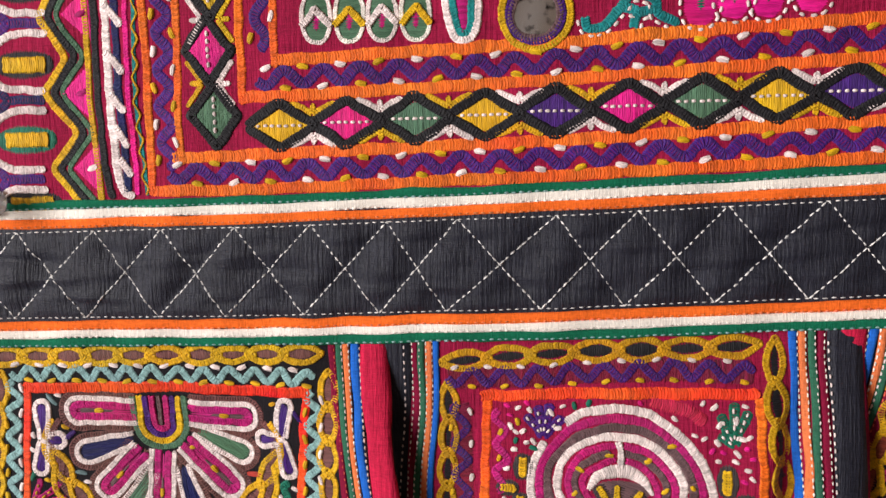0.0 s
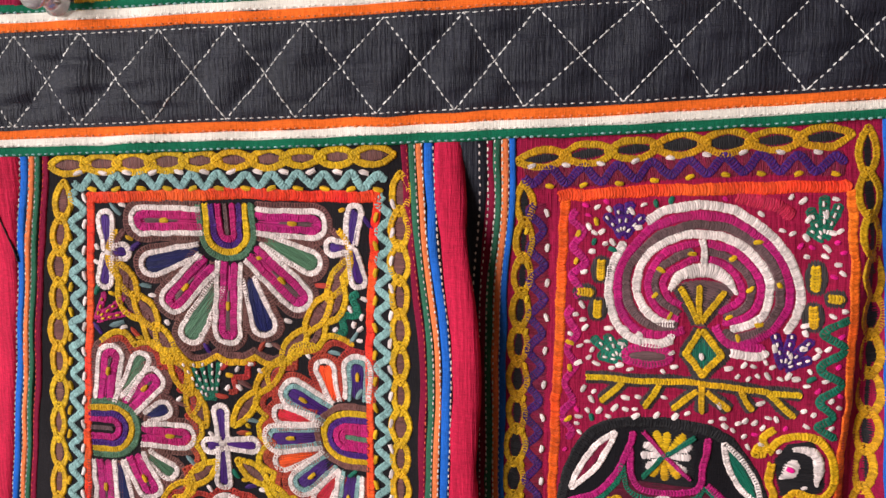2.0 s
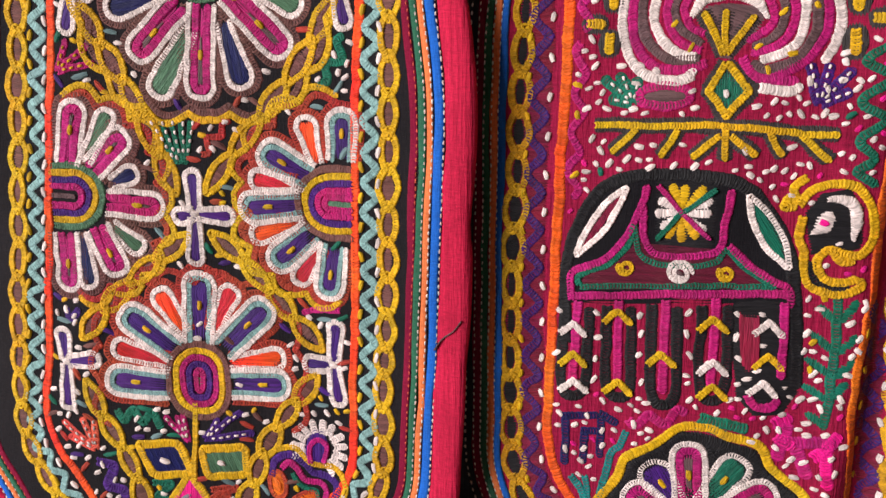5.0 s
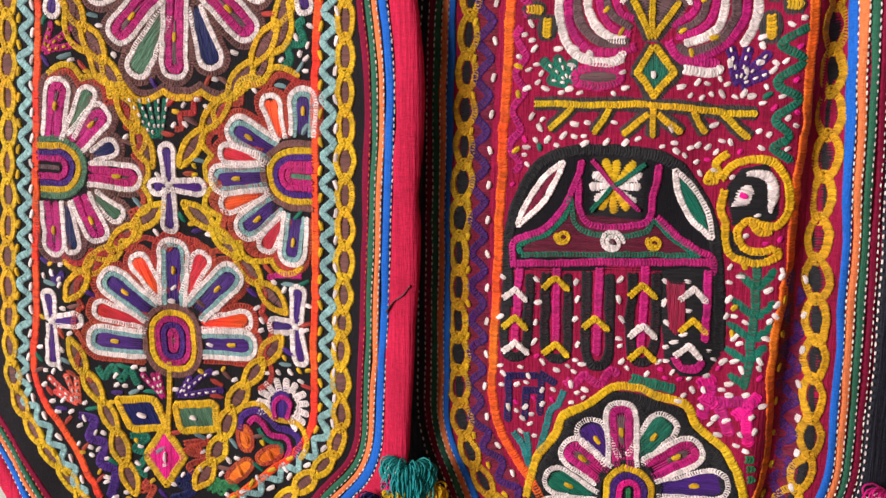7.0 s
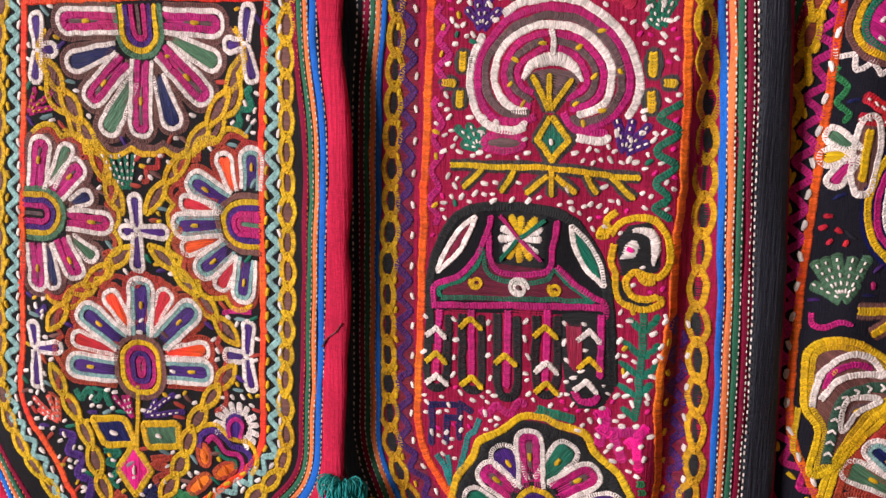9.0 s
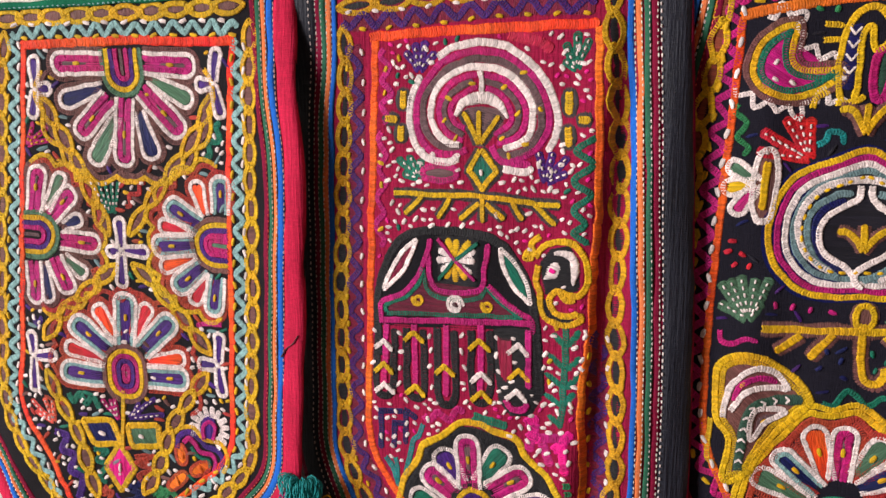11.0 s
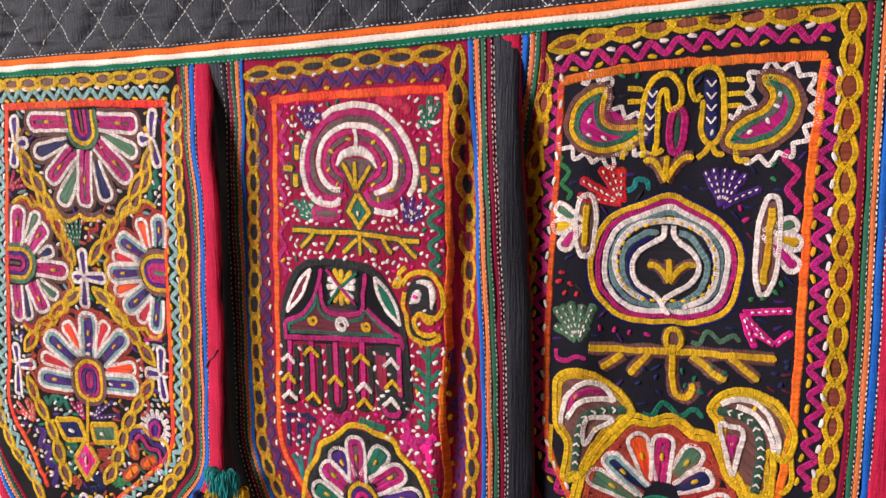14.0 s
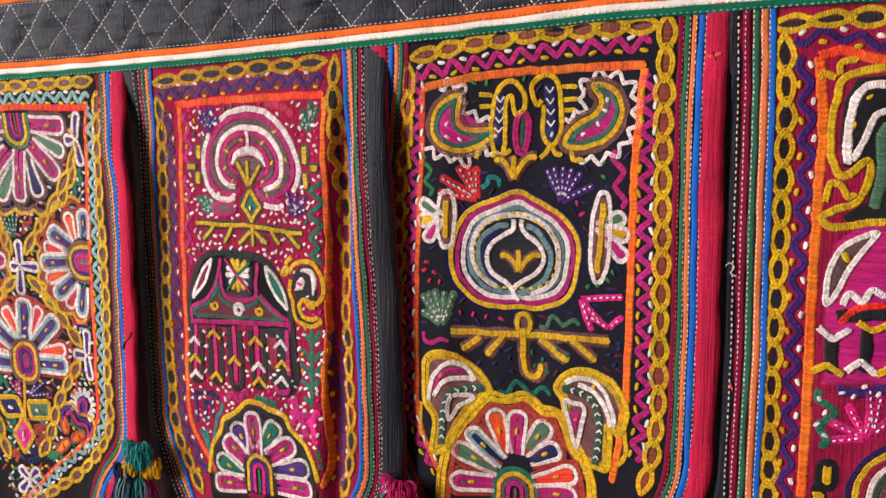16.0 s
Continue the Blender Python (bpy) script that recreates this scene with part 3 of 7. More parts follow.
def eased(line, step=3.0, taps=7):
    """A path with its corners rounded a little."""
    p, _ = resample(line, step)
    pad = np.vstack([np.repeat(p[:1], taps // 2, 0), p, np.repeat(p[-1:], taps // 2, 0)])
    return np.stack([np.convolve(pad[:, i], np.ones(taps) / taps, "valid") for i in (0, 1)], -1)


def edging(flap, line, spec, parent, spread):
    """Sewn-on strips outside a flap's border: (distance, width, colour, stitch colour, height); spread: how far apart they lie on either side."""
    dense, along = resample(np.asarray(line, float), 1.2)
    f = np.clip((along / along[-1] - 0.4) / 0.2, 0, 1)[:, None]
    apart = spread[0] * (1 - f) + spread[1] * f
    for far, width, tint, dash, height in spec:
        w = Work("edging_strip", parent, flap)
        last = far > 14
        p = dense + sideways(dense) * (far * apart if not last else 12.0 * apart + far - 12.0)
        keep = p[:, 1] > seam(p[:, 0]) + 41.2
        p = p[keep]
        w.ribbon(p, width if last else 0.88 * width * (spread[0] + spread[1]) / 2, tint, height)
        if dash:
            w.dashes(offset(p, 0.42 * width if tint == "blue" else 0.9), dash, 1.5, 0.9, 0.62, lift=height - (0.25 if tint == "blue" else 0.05))
        w.done()


WARM_EDGE = [(1.8, 3.4, "wine", "salmon", 0.5), (4.7, 3.2, "moss", "white", 0.9), (7.4, 3.0, "peach", "cream", 0.9), (10.7, 4.0, "blue", "cream", 1.0), (17.8, 11.0, "rose", "", 1.6)]
NARROW_EDGE = WARM_EDGE[:4] + [(17.3, 10.6, "rose", "", 1.6)]
DARK_EDGE = [(1.5, 3.0, "blue", "cream", 0.8), (4.2, 3.0, "peach", "cream", 0.9), (6.9, 3.0, "moss", "white", 0.9), (9.6, 3.0, "wine", "cream", 0.8), (17.0, 12.2, "slate", "", 1.2)]

WIDE_EDGE = DARK_EDGE[:4] + [(17.6, 13.0, "slate", "", 1.0)]

# ---- the upper panel of the hanging ----
valance = thing("embroidered_valance", "embroidered cotton valance with dark quilted strip, pinned to the wall", "textile hanging", (-0.02, CLOTH_Y, 1.44))


def level(drop, u0=-262, u1=400, n=90):
    u = np.linspace(u0, u1, n)
    return np.stack([u, seam(u) + drop], -1)


def panel(name, top, bottom, tint, lift=0.0, u0=-262, u1=400):
    w = Work(name, valance, 0)
    a, b = level(top, u0, u1, 440), level(bottom, u0, u1, 440)
    f = np.linspace(0, 1, max(3, int((bottom - top) / 1.2)))[:, None, None]
    g = a[None] * (1 - f) + b[None] * f
    w.sheet(place(0, g[..., 0], g[..., 1], lift), g / 5, cloth(tint), True)
    ob = w.done()
    mod = ob.modifiers.new("thickness", "SOLIDIFY")
    mod.thickness, mod.offset = 0.0012, -1
    return ob


panel("ground_cloth", -150, -5, "crimson")
quilt = panel("quilted_strip", -6, 42, "slate", 0.3)
for drop, width, tint, dash in ((-8.6, 3.2, "emerald", "ice"), (-5.4, 3.6, "cream", "cream"), (-2.0, 3.6, "tangerine", "peach"),
                                (36.8, 3.4, "tangerine", "peach"), (40.0, 3.2, "cream", "cream"), (43.2, 3.4, "emerald", "ice")):
    w = Work("piping", valance, 0)
    w.ribbon(level(drop), width * 1.1, tint, 0.9, lift=1.1 if drop > 0 else 0.0)
    w.dashes(level(drop + width * 0.32), dash, 1.7, 1.0, 0.8, lift=1.95 if drop > 0 else 0.85)
    w.done()
w = Work("quilting_stitches", quilt, 0, "white running stitches in crossing diagonals")
for a in (0, 1):
    w.dashes([(p, seam(p) + 1.0) if (k + a) % 2 == 0 else (q, seam(q) + 34.0) for k, (p, q) in enumerate(zip(high, low_u))], "chalk", 2.2, 0.4, 0.66, lift=0.4)
w.dashes(level(1.2), "chalk", 1.7, 1.1, 0.48, lift=0.4)
w.dashes(level(33.8), "chalk", 1.7, 1.1, 0.48, lift=0.4)
w.done()

# ---- flap outlines: the line where the stripes begin, round the left side, the foot and the right side ----
INNER = {
    1: [(-211.1, 70.0), (-212.4, 83.3), (-218.5, 120.7), (-225.8, 171.0), (-239.0, 249.0), (-242.0, 281.6), (-211.5, 326.2), (-168, 388), (-132, 388), (-98.6, 315.7), (-78.4, 293.3), (-74.8, 224.9), (-71.9, 152.7), (-77.5, 102.9), (-78.6, 73.8)],
    2: [(-36.9, 75.9), (-36.6, 96.2), (-40.4, 129.3), (-40.9, 168.3), (-41.1, 237.6), (-41.3, 282.8), (-31.1, 304.7), (0, 388), (40, 388), (91.8, 290.5), (91.6, 259.7), (90.6, 212.5), (88.5, 169.9), (87.0, 134.1), (83.1, 70.5)],
}
INNER[3] = [(121.2, 71.4), (119.8, 85.9), (114.2, 110.8), (110.6, 139.4), (109.1, 168.8), (111.2, 226.7), (109.9, 263.5), (146, 345), (180, 360), (225, 318), (247.4, 269.8), (248.0, 243.8), (248.4, 194.3), (247.7, 153.5), (247.2, 100.5), (247.7, 63.4)]
INNER[4] = [(287.7, 62.7), (288.9, 90.3), (289.2, 125.8), (289.6, 159.9), (290.4, 210.0), (290.0, 267.6), (290, 345), (395, 345), (410, 280), (410, 62)]
GROUND = {1: "ground", 2: "crimson", 3: "midnight", 4: "crimson"}
LABELS = {
    1: "hanging cloth flap with embroidered half flowers on black, red edge strips",
    2: "hanging crimson cloth flap embroidered with a ring and an arched figure",
    3: "hanging black cloth flap embroidered with a lotus ring and paisleys",
    4: "hanging crimson cloth flap with yellow curls, partly in view",
}
FLAPS, BACKING = {}, {}
for k, line in INNER.items():
    line = np.array(line)
    line = np.vstack([line[:1] - (0, 16), line, line[-1:] - (0, 16)])
    at = line.mean(axis=0)
    FLAPS[k] = thing("hanging_flap", LABELS[k], "textile flap", (at[0] / 1000, CLOTH_Y, 1.5 - at[1] / 1000), "flaps of the hanging")
    soft = eased(line)
    reach = {1: 23, 2: 25, 3: 23, 4: 25}[k]
    outer = offset(resample(soft, 4.0)[0], reach)
    outer[:, 1] = np.maximum(outer[:, 1], seam(outer[:, 0]) + 41)
    BACKING[k] = flap_cloth(k, outer, GROUND[k], FLAPS[k])
    edging(k, resample(soft, 4.0)[0], {1: WARM_EDGE, 2: DARK_EDGE, 3: NARROW_EDGE, 4: WIDE_EDGE}[k], FLAPS[k], {1: (1.0, 1.0), 2: (0.95, 1.12), 3: (0.95, 0.94), 4: (1.22, 1.22)}[k])
    if k in (2, 4):
        w = Work("edging_stitches", FLAPS[k], k)
        p = offset(resample(soft, 4.0)[0], 15.4 if k == 4 else 13.0)
        w.dashes(p[p[:, 1] > seam(p[:, 0]) + 43], "white", 1.5, 1.3, 0.7, lift=1.2)
        w.done()


def scatter(name, parent, flap, lo, hi, tints, clear, tries, seed, inside, size=(2.7, 1.9), label="white seed stitches between the motifs"):
    """Seed stitches wherever the cloth is still bare."""
    taken = np.concatenate(OCCUPIED[flap])
    rng = np.random.RandomState(seed)
    w = Work(name, parent, flap, label)
    for _ in range(tries):
        p = rng.uniform(lo, hi)
        if not inside(p) or np.any(np.hypot(taken[:, 0] - p[0], taken[:, 1] - p[1]) < taken[:, 2] + clear):
            continue
        taken = np.vstack([taken, [p[0], p[1], size[0] * 0.85]])
        w.seed(p, tints[rng.randint(len(tints))], rng.uniform(-60, 60), size[0] * rng.uniform(0.86, 1.14), size[1] * rng.uniform(0.88, 1.12), 0.2)
    w.done()


def within(outline):
    """A test for points inside a closed outline."""
    q = np.asarray(outline, float)
    n = np.roll(q, -1, axis=0)

    def test(p):
        cross = (q[:, 1] > p[1]) != (n[:, 1] > p[1])
        x = q[:, 0] + (p[1] - q[:, 1]) / np.where(np.abs(n[:, 1] - q[:, 1]) < 1e-9, 1e-9, n[:, 1] - q[:, 1]) * (n[:, 0] - q[:, 0])
        return np.count_nonzero(cross & (p[0] < x)) % 2 == 1
    return test


# ---- flap one: half flowers on black ----
F = FLAPS[1]
chain_border("chain_border", F, 1, [[(-211.1, 81.8), (-169.4, 80.6), (-125.4, 79.8), (-81.9, 78.5)]], "yellow", "mauve")
chain_border("chain_border", F, 1, [[(-207.6, 89.2), (-212.9, 120.8), (-215.5, 147.4), (-220.2, 197.0), (-224.8, 242.7), (-225.9, 261.6), (-226.1, 279.1), (-215.2, 300.2), (-202.5, 317.0), (-192.4, 332.1)]], "yellow", "mauve")
chain_border("chain_border", F, 1, [[(-78.1, 86.4), (-79.1, 112.1), (-79.5, 146.4), (-80.4, 192.6), (-82.1, 243.9), (-83.1, 248.0), (-83.3, 275.3), (-85.0, 291.8), (-97.1, 306.9), (-120.8, 328.3), (-149.7, 345.9), (-176.6, 363.3)]], "yellow", "mauve")
w = Work("zigzag_border", F, 1, "pale blue-green zigzag rows with seed stitches")
for line in ([(-203.9, 87.7), (-162.8, 87.4), (-122.2, 87.5), (-84.0, 88.0)], [(-202.8, 91.2), (-205.7, 130.9), (-210.7, 183.3), (-217.8, 246.7), (-221.2, 278.7), (-209.4, 297.0), (-195.9, 323.6)],
             [(-84.2, 93.5), (-86.1, 140.8), (-87.1, 193.0), (-88.8, 249.0), (-89.8, 281.0), (-97.4, 296.6), (-121.4, 315.4), (-149.4, 339.0), (-170.7, 356.3)]):
    wave(w, line, 2.4, 10.2, 2.9, "ice", sharp=0.3, lift=0.1)
    wave_seeds(w, line, 3.1, 10.2, ["white", "yellow", "white"], (3.8, 2.0))
w.done()
w = Work("inner_border", F, 1, "flame-orange satin line")
w.strip([(-198.9, 94.0), (-171.6, 93.0), (-134.7, 92.5), (-110.9, 93.6), (-85.5, 93.5)], 4.6, "flame", lift=0.2)
w.strip([(-197.7, 95.2), (-200.0, 130.9), (-204.6, 170.4), (-209.0, 214.3), (-212.4, 246.4), (-214.6, 275.5), (-201.6, 296.4), (-188.3, 323.6)], 3.2, "flame", lift=0.1)
w.strip([(-87.1, 95.3), (-91.1, 140.9), (-92.3, 180.9), (-92.9, 223.1), (-94.6, 249.1), (-95.6, 281.4), (-105.6, 299.4), (-134.8, 322.5), (-159.7, 346.2), (-176.1, 359.2)], 3.2, "flame", lift=0.1)
w.done()

top = arch_rings("half_flower", F, 1, (-144.9, 107.1), 10.2, 11.0, ["sage", "yellow", "purple", "magenta"], "smoke", label="half flower hanging from the border")
for base, tip, width in (((-155.5, 102.8), (-182.8, 102.4), 10.6), ((-132.4, 102.9), (-106.4, 104.6), 10.6), ((-153.8, 119.2), (-171.0, 137.1), 10.6), ((-145.4, 120.2), (-147.8, 151.4), 10.6), ((-135.0, 115.4), (-115.1, 136.2), 10.8)):
    petal(top, 1, base, tip, width, ["white", "magenta"], "smoke", "yellow", taper=0.1, rim="mauve")
for base, tip, core in (((-157.0, 114.2), (-179.6, 120.6), "navy"), ((-137.7, 125.6), (-131.2, 147.6), "navy"), ((-150.3, 127.5), (-164.1, 150.3), "sage"), ((-130.4, 110.0), (-109.5, 121.0), "sage")):
    petal(top, 1, base, tip, 9.4, ["white"], core, taper=0.45, rim="mauve")
w = Work("scalloped_outline", F, 1)
scallops(w, (-144.6, 104.1), 41.6, 49.5, 2, 178, 9, 0.07, 2.6, "mauve", 0.0, 0.14)
scallops(w, (-144.6, 104.1), 44.2, 52.0, 2, 178, 9, 0.07, 2.6, "yellow", 0.15, 0.14)
for c, rx, ry, a0, a1, n in (((-202.6, 185.7), 41, 38, -82, 82, 9), ((-92.1, 185.4), 43.5, 37, 98, 262, 9), ((-153.5, 252.7), 41.5, 41.0, 150, 390, 10)):
    scallops(w, c, rx - 2.6, ry - 2.6, a0, a1, n, 0.1, 2.4, "brick")
    if n == 9:
        scallops(w, c, rx, ry, a0, a1, n, 0.1, 2.4, "yellow", 0.1)
w.done()
left = arch_rings("half_flower", F, 1, (-196.3, 185.1), 11.0, 8.5, ["sage", "yellow", "purple", "magenta"], "smoke", angle=-90, label="half flower growing from the side border")
for base, tip in (((-197.6, 172.4), (-192.7, 150.2)), ((-188.3, 174.9), (-174.1, 161.6)), ((-182.8, 187.0), (-162.5, 189.3)), ((-187.3, 196.7), (-180.4, 214.5)), ((-200.5, 199.4), (-200.9, 220.9))):
    petal(left, 1, base, tip, 10.0, ["white", "magenta"], "smoke", "yellow", taper=0.1, rim="mauve")
for base, tip, core in (((-190.6, 171.9), (-180.1, 153.8), "sage"), ((-181.4, 180.3), (-171.2, 175.6), "navy"), ((-182.2, 195.6), (-170.9, 205.6), "sage"), ((-194.0, 199.1), (-192.4, 219.5), "navy")):
    petal(left, 1, base, tip, 7.6, ["white"], core, taper=0.45, rim="mauve")
right = arch_rings("half_flower", F, 1, (-101.6, 186.5), 12.0, 8.5, ["mauve", "yellow", "purple", "magenta", "magenta"], "sage", angle=90, label="half flower growing from the side border")
for base, tip in (((-113.3, 187.3), (-136.1, 189.0)), ((-109.9, 177.4), (-127.7, 167.3)), ((-109.1, 197.4), (-124.6, 209.9)), ((-100.7, 202.1), (-103.3, 221.5)), ((-97.3, 171.1), (-96.4, 153.2))):
    petal(right, 1, base, tip, 11.2, ["white", "ice"], "purple", "yellow", taper=0.1, rim="brick")
for base, tip, core in (((-106.4, 172.5), (-111.6, 153.2), "flame"), ((-114.6, 180.3), (-134.5, 177.8), "red"), ((-115.3, 193.8), (-134.7, 200.0), "flame"), ((-105.9, 202.0), (-117.2, 219.1), "red")):
    petal(right, 1, base, (np.array(tip) * 0.86 + np.array(base) * 0.14), 8.0, ["white"], core, taper=0.5, rim="brick")
low = arch_rings("flower", F, 1, (-153.6, 253.9), 11.4, 14.2, ["mauve", "yellow", "magenta", "purple", "magenta"], "sage", closed=True, label="whole flower with an oval centre")
for base, tip in (((-152.8, 238.1), (-151.4, 211.6)), ((-162.3, 241.6), (-182.0, 226.7)), ((-143.1, 240.6), (-124.8, 222.8)), ((-166.1, 255.7), (-189.9, 253.9)), ((-140.2, 254.4), (-118.2, 254.3))):
    petal(low, 1, base, tip, 11.8, ["white", "ice"], "purple", "yellow", taper=0.1, rim="brick")
for base, tip, core in (((-157.7, 234.9), (-169.8, 215.6), "flame"), ((-147.4, 234.2), (-137.0, 213.7), "red"), ((-164.3, 246.8), (-190.2, 239.9), "red"), ((-140.6, 246.0), (-116.6, 243.1), "flame")):
    petal(low, 1, base, (np.array(tip) * 0.86 + np.array(base) * 0.14), 8.4, ["white"], core, taper=0.5, rim="brick")
for c, tips in (((-151.8, 191.2), ((-152.1, 174.6), (-152.2, 210.3), (-160.4, 192.4), (-136.7, 192.2))), ((-191.3, 114.5), ((-191.9, 98.0), (-194.2, 128.9), (-182.4, 114.2))), ((-97.5, 112.3), ((-95.3, 96.2), (-94.5, 128.4), (-108.4, 112.7))),
                ((-205.1, 247.8), ((-205.8, 234.0), (-205.2, 267.1), (-190.2, 246.2))), ((-101.9, 245.2), ((-100.4, 227.8), (-99.7, 261.4), (-114.4, 245.2)))):
    trefoil(F, 1, c, tips)
for run in ([(-187.9, 118.9), (-179.5, 137.1), (-170.8, 151.3), (-163.0, 172.2), (-159.2, 182.8)], [(-98.8, 117.6), (-111.0, 138.1), (-125.5, 155.8), (-141.9, 176.2), (-146.6, 182.6)], [(-155.5, 199.4), (-172.2, 212.3), (-187.5, 226.6), (-196.5, 237.0)], [(-145.4, 198.7), (-129.6, 212.2), (-119.7, 225.9), (-106.9, 239.0)]):
    chain_border("vine", F, 1, [run], "yellow", "mauve", pitch=15.0, width=8.6)
w = Work("filling_stitches", F, 1)
for x in (-14, -7, 0, 7, 14):
    w.strip([((-159.0, 157.6)[0] + x * 0.55, (-159.0, 158.0)[1]), ((-155.6, 173.2)[0] + x * 0.12, (-155.6, 173.2)[1])], 2.0, "green")
    w.dashes([((-159.0, 157.6)[0] + x * 0.55 + 1, (-159.0, 158.0)[1]), ((-155.6, 172.1)[0] + x * 0.15, (-155.6, 172.1)[1])], "white", 1.6, 1.6, 1.0, lift=0.7)
wave(w, [(-147.9, 169.9), (-142.2, 162.6), (-136.9, 158.5)], 2.0, 9, 2.4, "brick", sharp=0.5)
wave(w, [(-105.3, 145.0), (-98.5, 138.0), (-95.2, 130.2)], 2.6, 10, 3.0, "green", sharp=0.5)
w.seeds([(-144.3, 160.6), (-135.4, 161.2), (-143.9, 167.8), (-139.0, 158.5), (-104.8, 144.0), (-98.8, 136.0), (-93.2, 132.1), (-97.5, 141.9), (-94.4, 138.9)], ["white"])
w.strip([(-203.0, 227.3), (-201.6, 230.6), (-196.8, 226.8)], 3.0, "purple")
w.seeds([(-203.0, 227.3), (-199.5, 229.7), (-206.9, 228.8)], ["white"])
w.strip([(-98.6, 224.7), (-107.5, 224.6), (-113.2, 226.3)], 2.6, "magenta")
w.done()
sprig(F, 1, (-198.5, 141.0), ((-194.1, 129.9), (-186.2, 131.9), (-184.8, 138.1)), "magenta", "yellow", 2.6)
for run in ([(-196.6, 255.6), (-192.6, 266.2), (-186.4, 278.2), (-180.1, 292.5), (-176.9, 307.2), (-173.7, 320.0)], [(-109.0, 250.5), (-120.4, 265.4), (-129.9, 280.2), (-137.5, 300.5), (-146.5, 315.8)]):
    chain_border("vine", F, 1, [run], "yellow", "mauve", pitch=13.0, width=8.8)
w = Work("stem", F, 1, "yellow stem with four-sided leaves")
w.strip([(-155.6, 262.7), (-156.1, 274.5), (-157.6, 294.1)], 2.4, "yellow", lift=0.3)
for quad, tint in ([(-178.6, 279.6), (-163.0, 278.6), (-158.6, 291.0), (-173.4, 292.6)], "navy"), ([(-154.2, 281.0), (-137.0, 278.8), (-136.2, 290.4), (-152.6, 292.0)], "sage"):
    quad = resample(eased(np.array(quad + quad[:1], float), 1.2, 5), 1.2)[0]
    w.fill(quad[:-1], tint, 70, height=0.5)
    w.strip(quad[:-1:2], 3.3, "yellow", closed=True, lift=0.25)
diamond(w, (-159.6, 303.5), 8.4, 12.4, "yellow", "pink", rim_width=3.2)
w.seed((-168.6, 286.1), "white", 20, 4, 2.4, 0.8)
w.seed((-146.5, 285.9), "white", 20, 3, 2.2, 0.8)
w.seed((-159.6, 303.5), "white", 90, 4.5, 1.6, 0.8)
w.done()
daisy = Work("daisy", F, 1, "white-rayed daisy with a magenta heart")
c0 = np.array((-108.5, 277.9))
daisy.fill(oval((-108.7, 269.8), (-110.1, 286.5), 9.6, 0.15), "purple", 90, height=0.6)
daisy.strip([(-111.9, 284.2), (-112.2, 277.8), (-108.9, 274.6), (-105.6, 277.3), (-107.1, 283.8)], 2.2, "magenta", lift=0.5)
for a in range(-200, 70, 24):
    d = np.array([math.cos(radians(a)), math.sin(radians(a))])
    daisy.strip([c0 + d * 5.4, c0 + d * 11.4], 2.9, "white", smooth=False)
daisy.done()
w = Work("heart_motif", F, 1, "magenta arcs with orange leaves")
w.strip([(-126.0, 279.5), (-117.8, 278.3), (-111.4, 284.2), (-102.2, 285.5), (-98.0, 292.5), (-102.0, 299.8)], 2.4, "yellow", lift=0.2)
w.strip([(-126.8, 290.0), (-125.6, 284.1), (-119.7, 281.3), (-114.2, 284.3), (-111.1, 287.7), (-105.2, 289.0), (-101.8, 293.5), (-104.1, 300.2)], 3.0, "purple", lift=0.1)
w.strip([(-123.2, 286.8), (-120.3, 284.6), (-116.8, 286.8), (-113.9, 291.0), (-108.3, 291.8), (-106.2, 295.2), (-107.7, 300.8)], 2.6, "magenta", lift=0.15)
w.strip([(-118.9, 288.1), (-117.2, 291.4), (-113.9, 294.2), (-110.2, 295.3), (-110.1, 298.7)], 2.0, "green", lift=0.1)
for a, b in (((-125.7, 287.5), (-123.8, 299.1)), ((-120.5, 303.3), (-109.5, 296.2)), ((-133.6, 312.7), (-122.3, 302.7))):
    w.fill(oval(a, b, 7.6), "orange", 30)
    w.strip(oval(a, b, 7.6, inset=0.8)[:-1], 2.0, "brick", closed=True, lift=0.1)
    w.seed((np.array(a) + b) / 2, "tangerine", 70, 5.0, 2.6, 0.5)
w.done()
sprig(F, 1, (-195.5, 282.4), ((-208.6, 271.1), (-206.6, 277.1), (-200.2, 269.0), (-195.2, 269.9)), "salmon", "white", 2.8)
sprig(F, 1, (-159.0, 278.2), ((-167.7, 267.7), (-163.1, 267.6), (-160.8, 266.4)), "magenta", "white", 2.4)
sprig(F, 1, (-152.8, 276.7), ((-146.5, 268.0), (-138.1, 265.2), (-133.8, 273.4)), "purple", "white", 2.8)
w = Work("filling_stitches", F, 1)
w.strip([(-186.2, 266.0), (-183.3, 270.2), (-179.3, 265.7), (-175.9, 270.7), (-172.2, 266.5), (-169.1, 272.9)], 3.4, "green")
w.strip([(-195.9, 287.3), (-189.0, 288.7), (-191.8, 296.8), (-185.1, 298.8), (-187.4, 307.6), (-181.2, 311.1), (-184.7, 322.9)], 4.4, "purple")
w.strip([(-173.9, 294.9), (-167.0, 295.9), (-172.4, 301.0), (-167.2, 303.3), (-171.6, 309.6), (-167.7, 313.1)], 3.0, "green")
w.strip([(-151.7, 297.4), (-141.4, 296.2), (-149.5, 301.1), (-140.8, 302.7), (-149.7, 307.2), (-145.9, 311.3)], 3.0, "brick")
w.strip([(-167.8, 314.4), (-171.1, 319.3), (-165.4, 317.3), (-168.5, 323.5)], 3.0, "brick")
w.strip([(-143.0, 317.5), (-137.9, 313.1), (-136.2, 317.8), (-132.1, 313.3), (-128.0, 317.8)], 3.4, "fern")
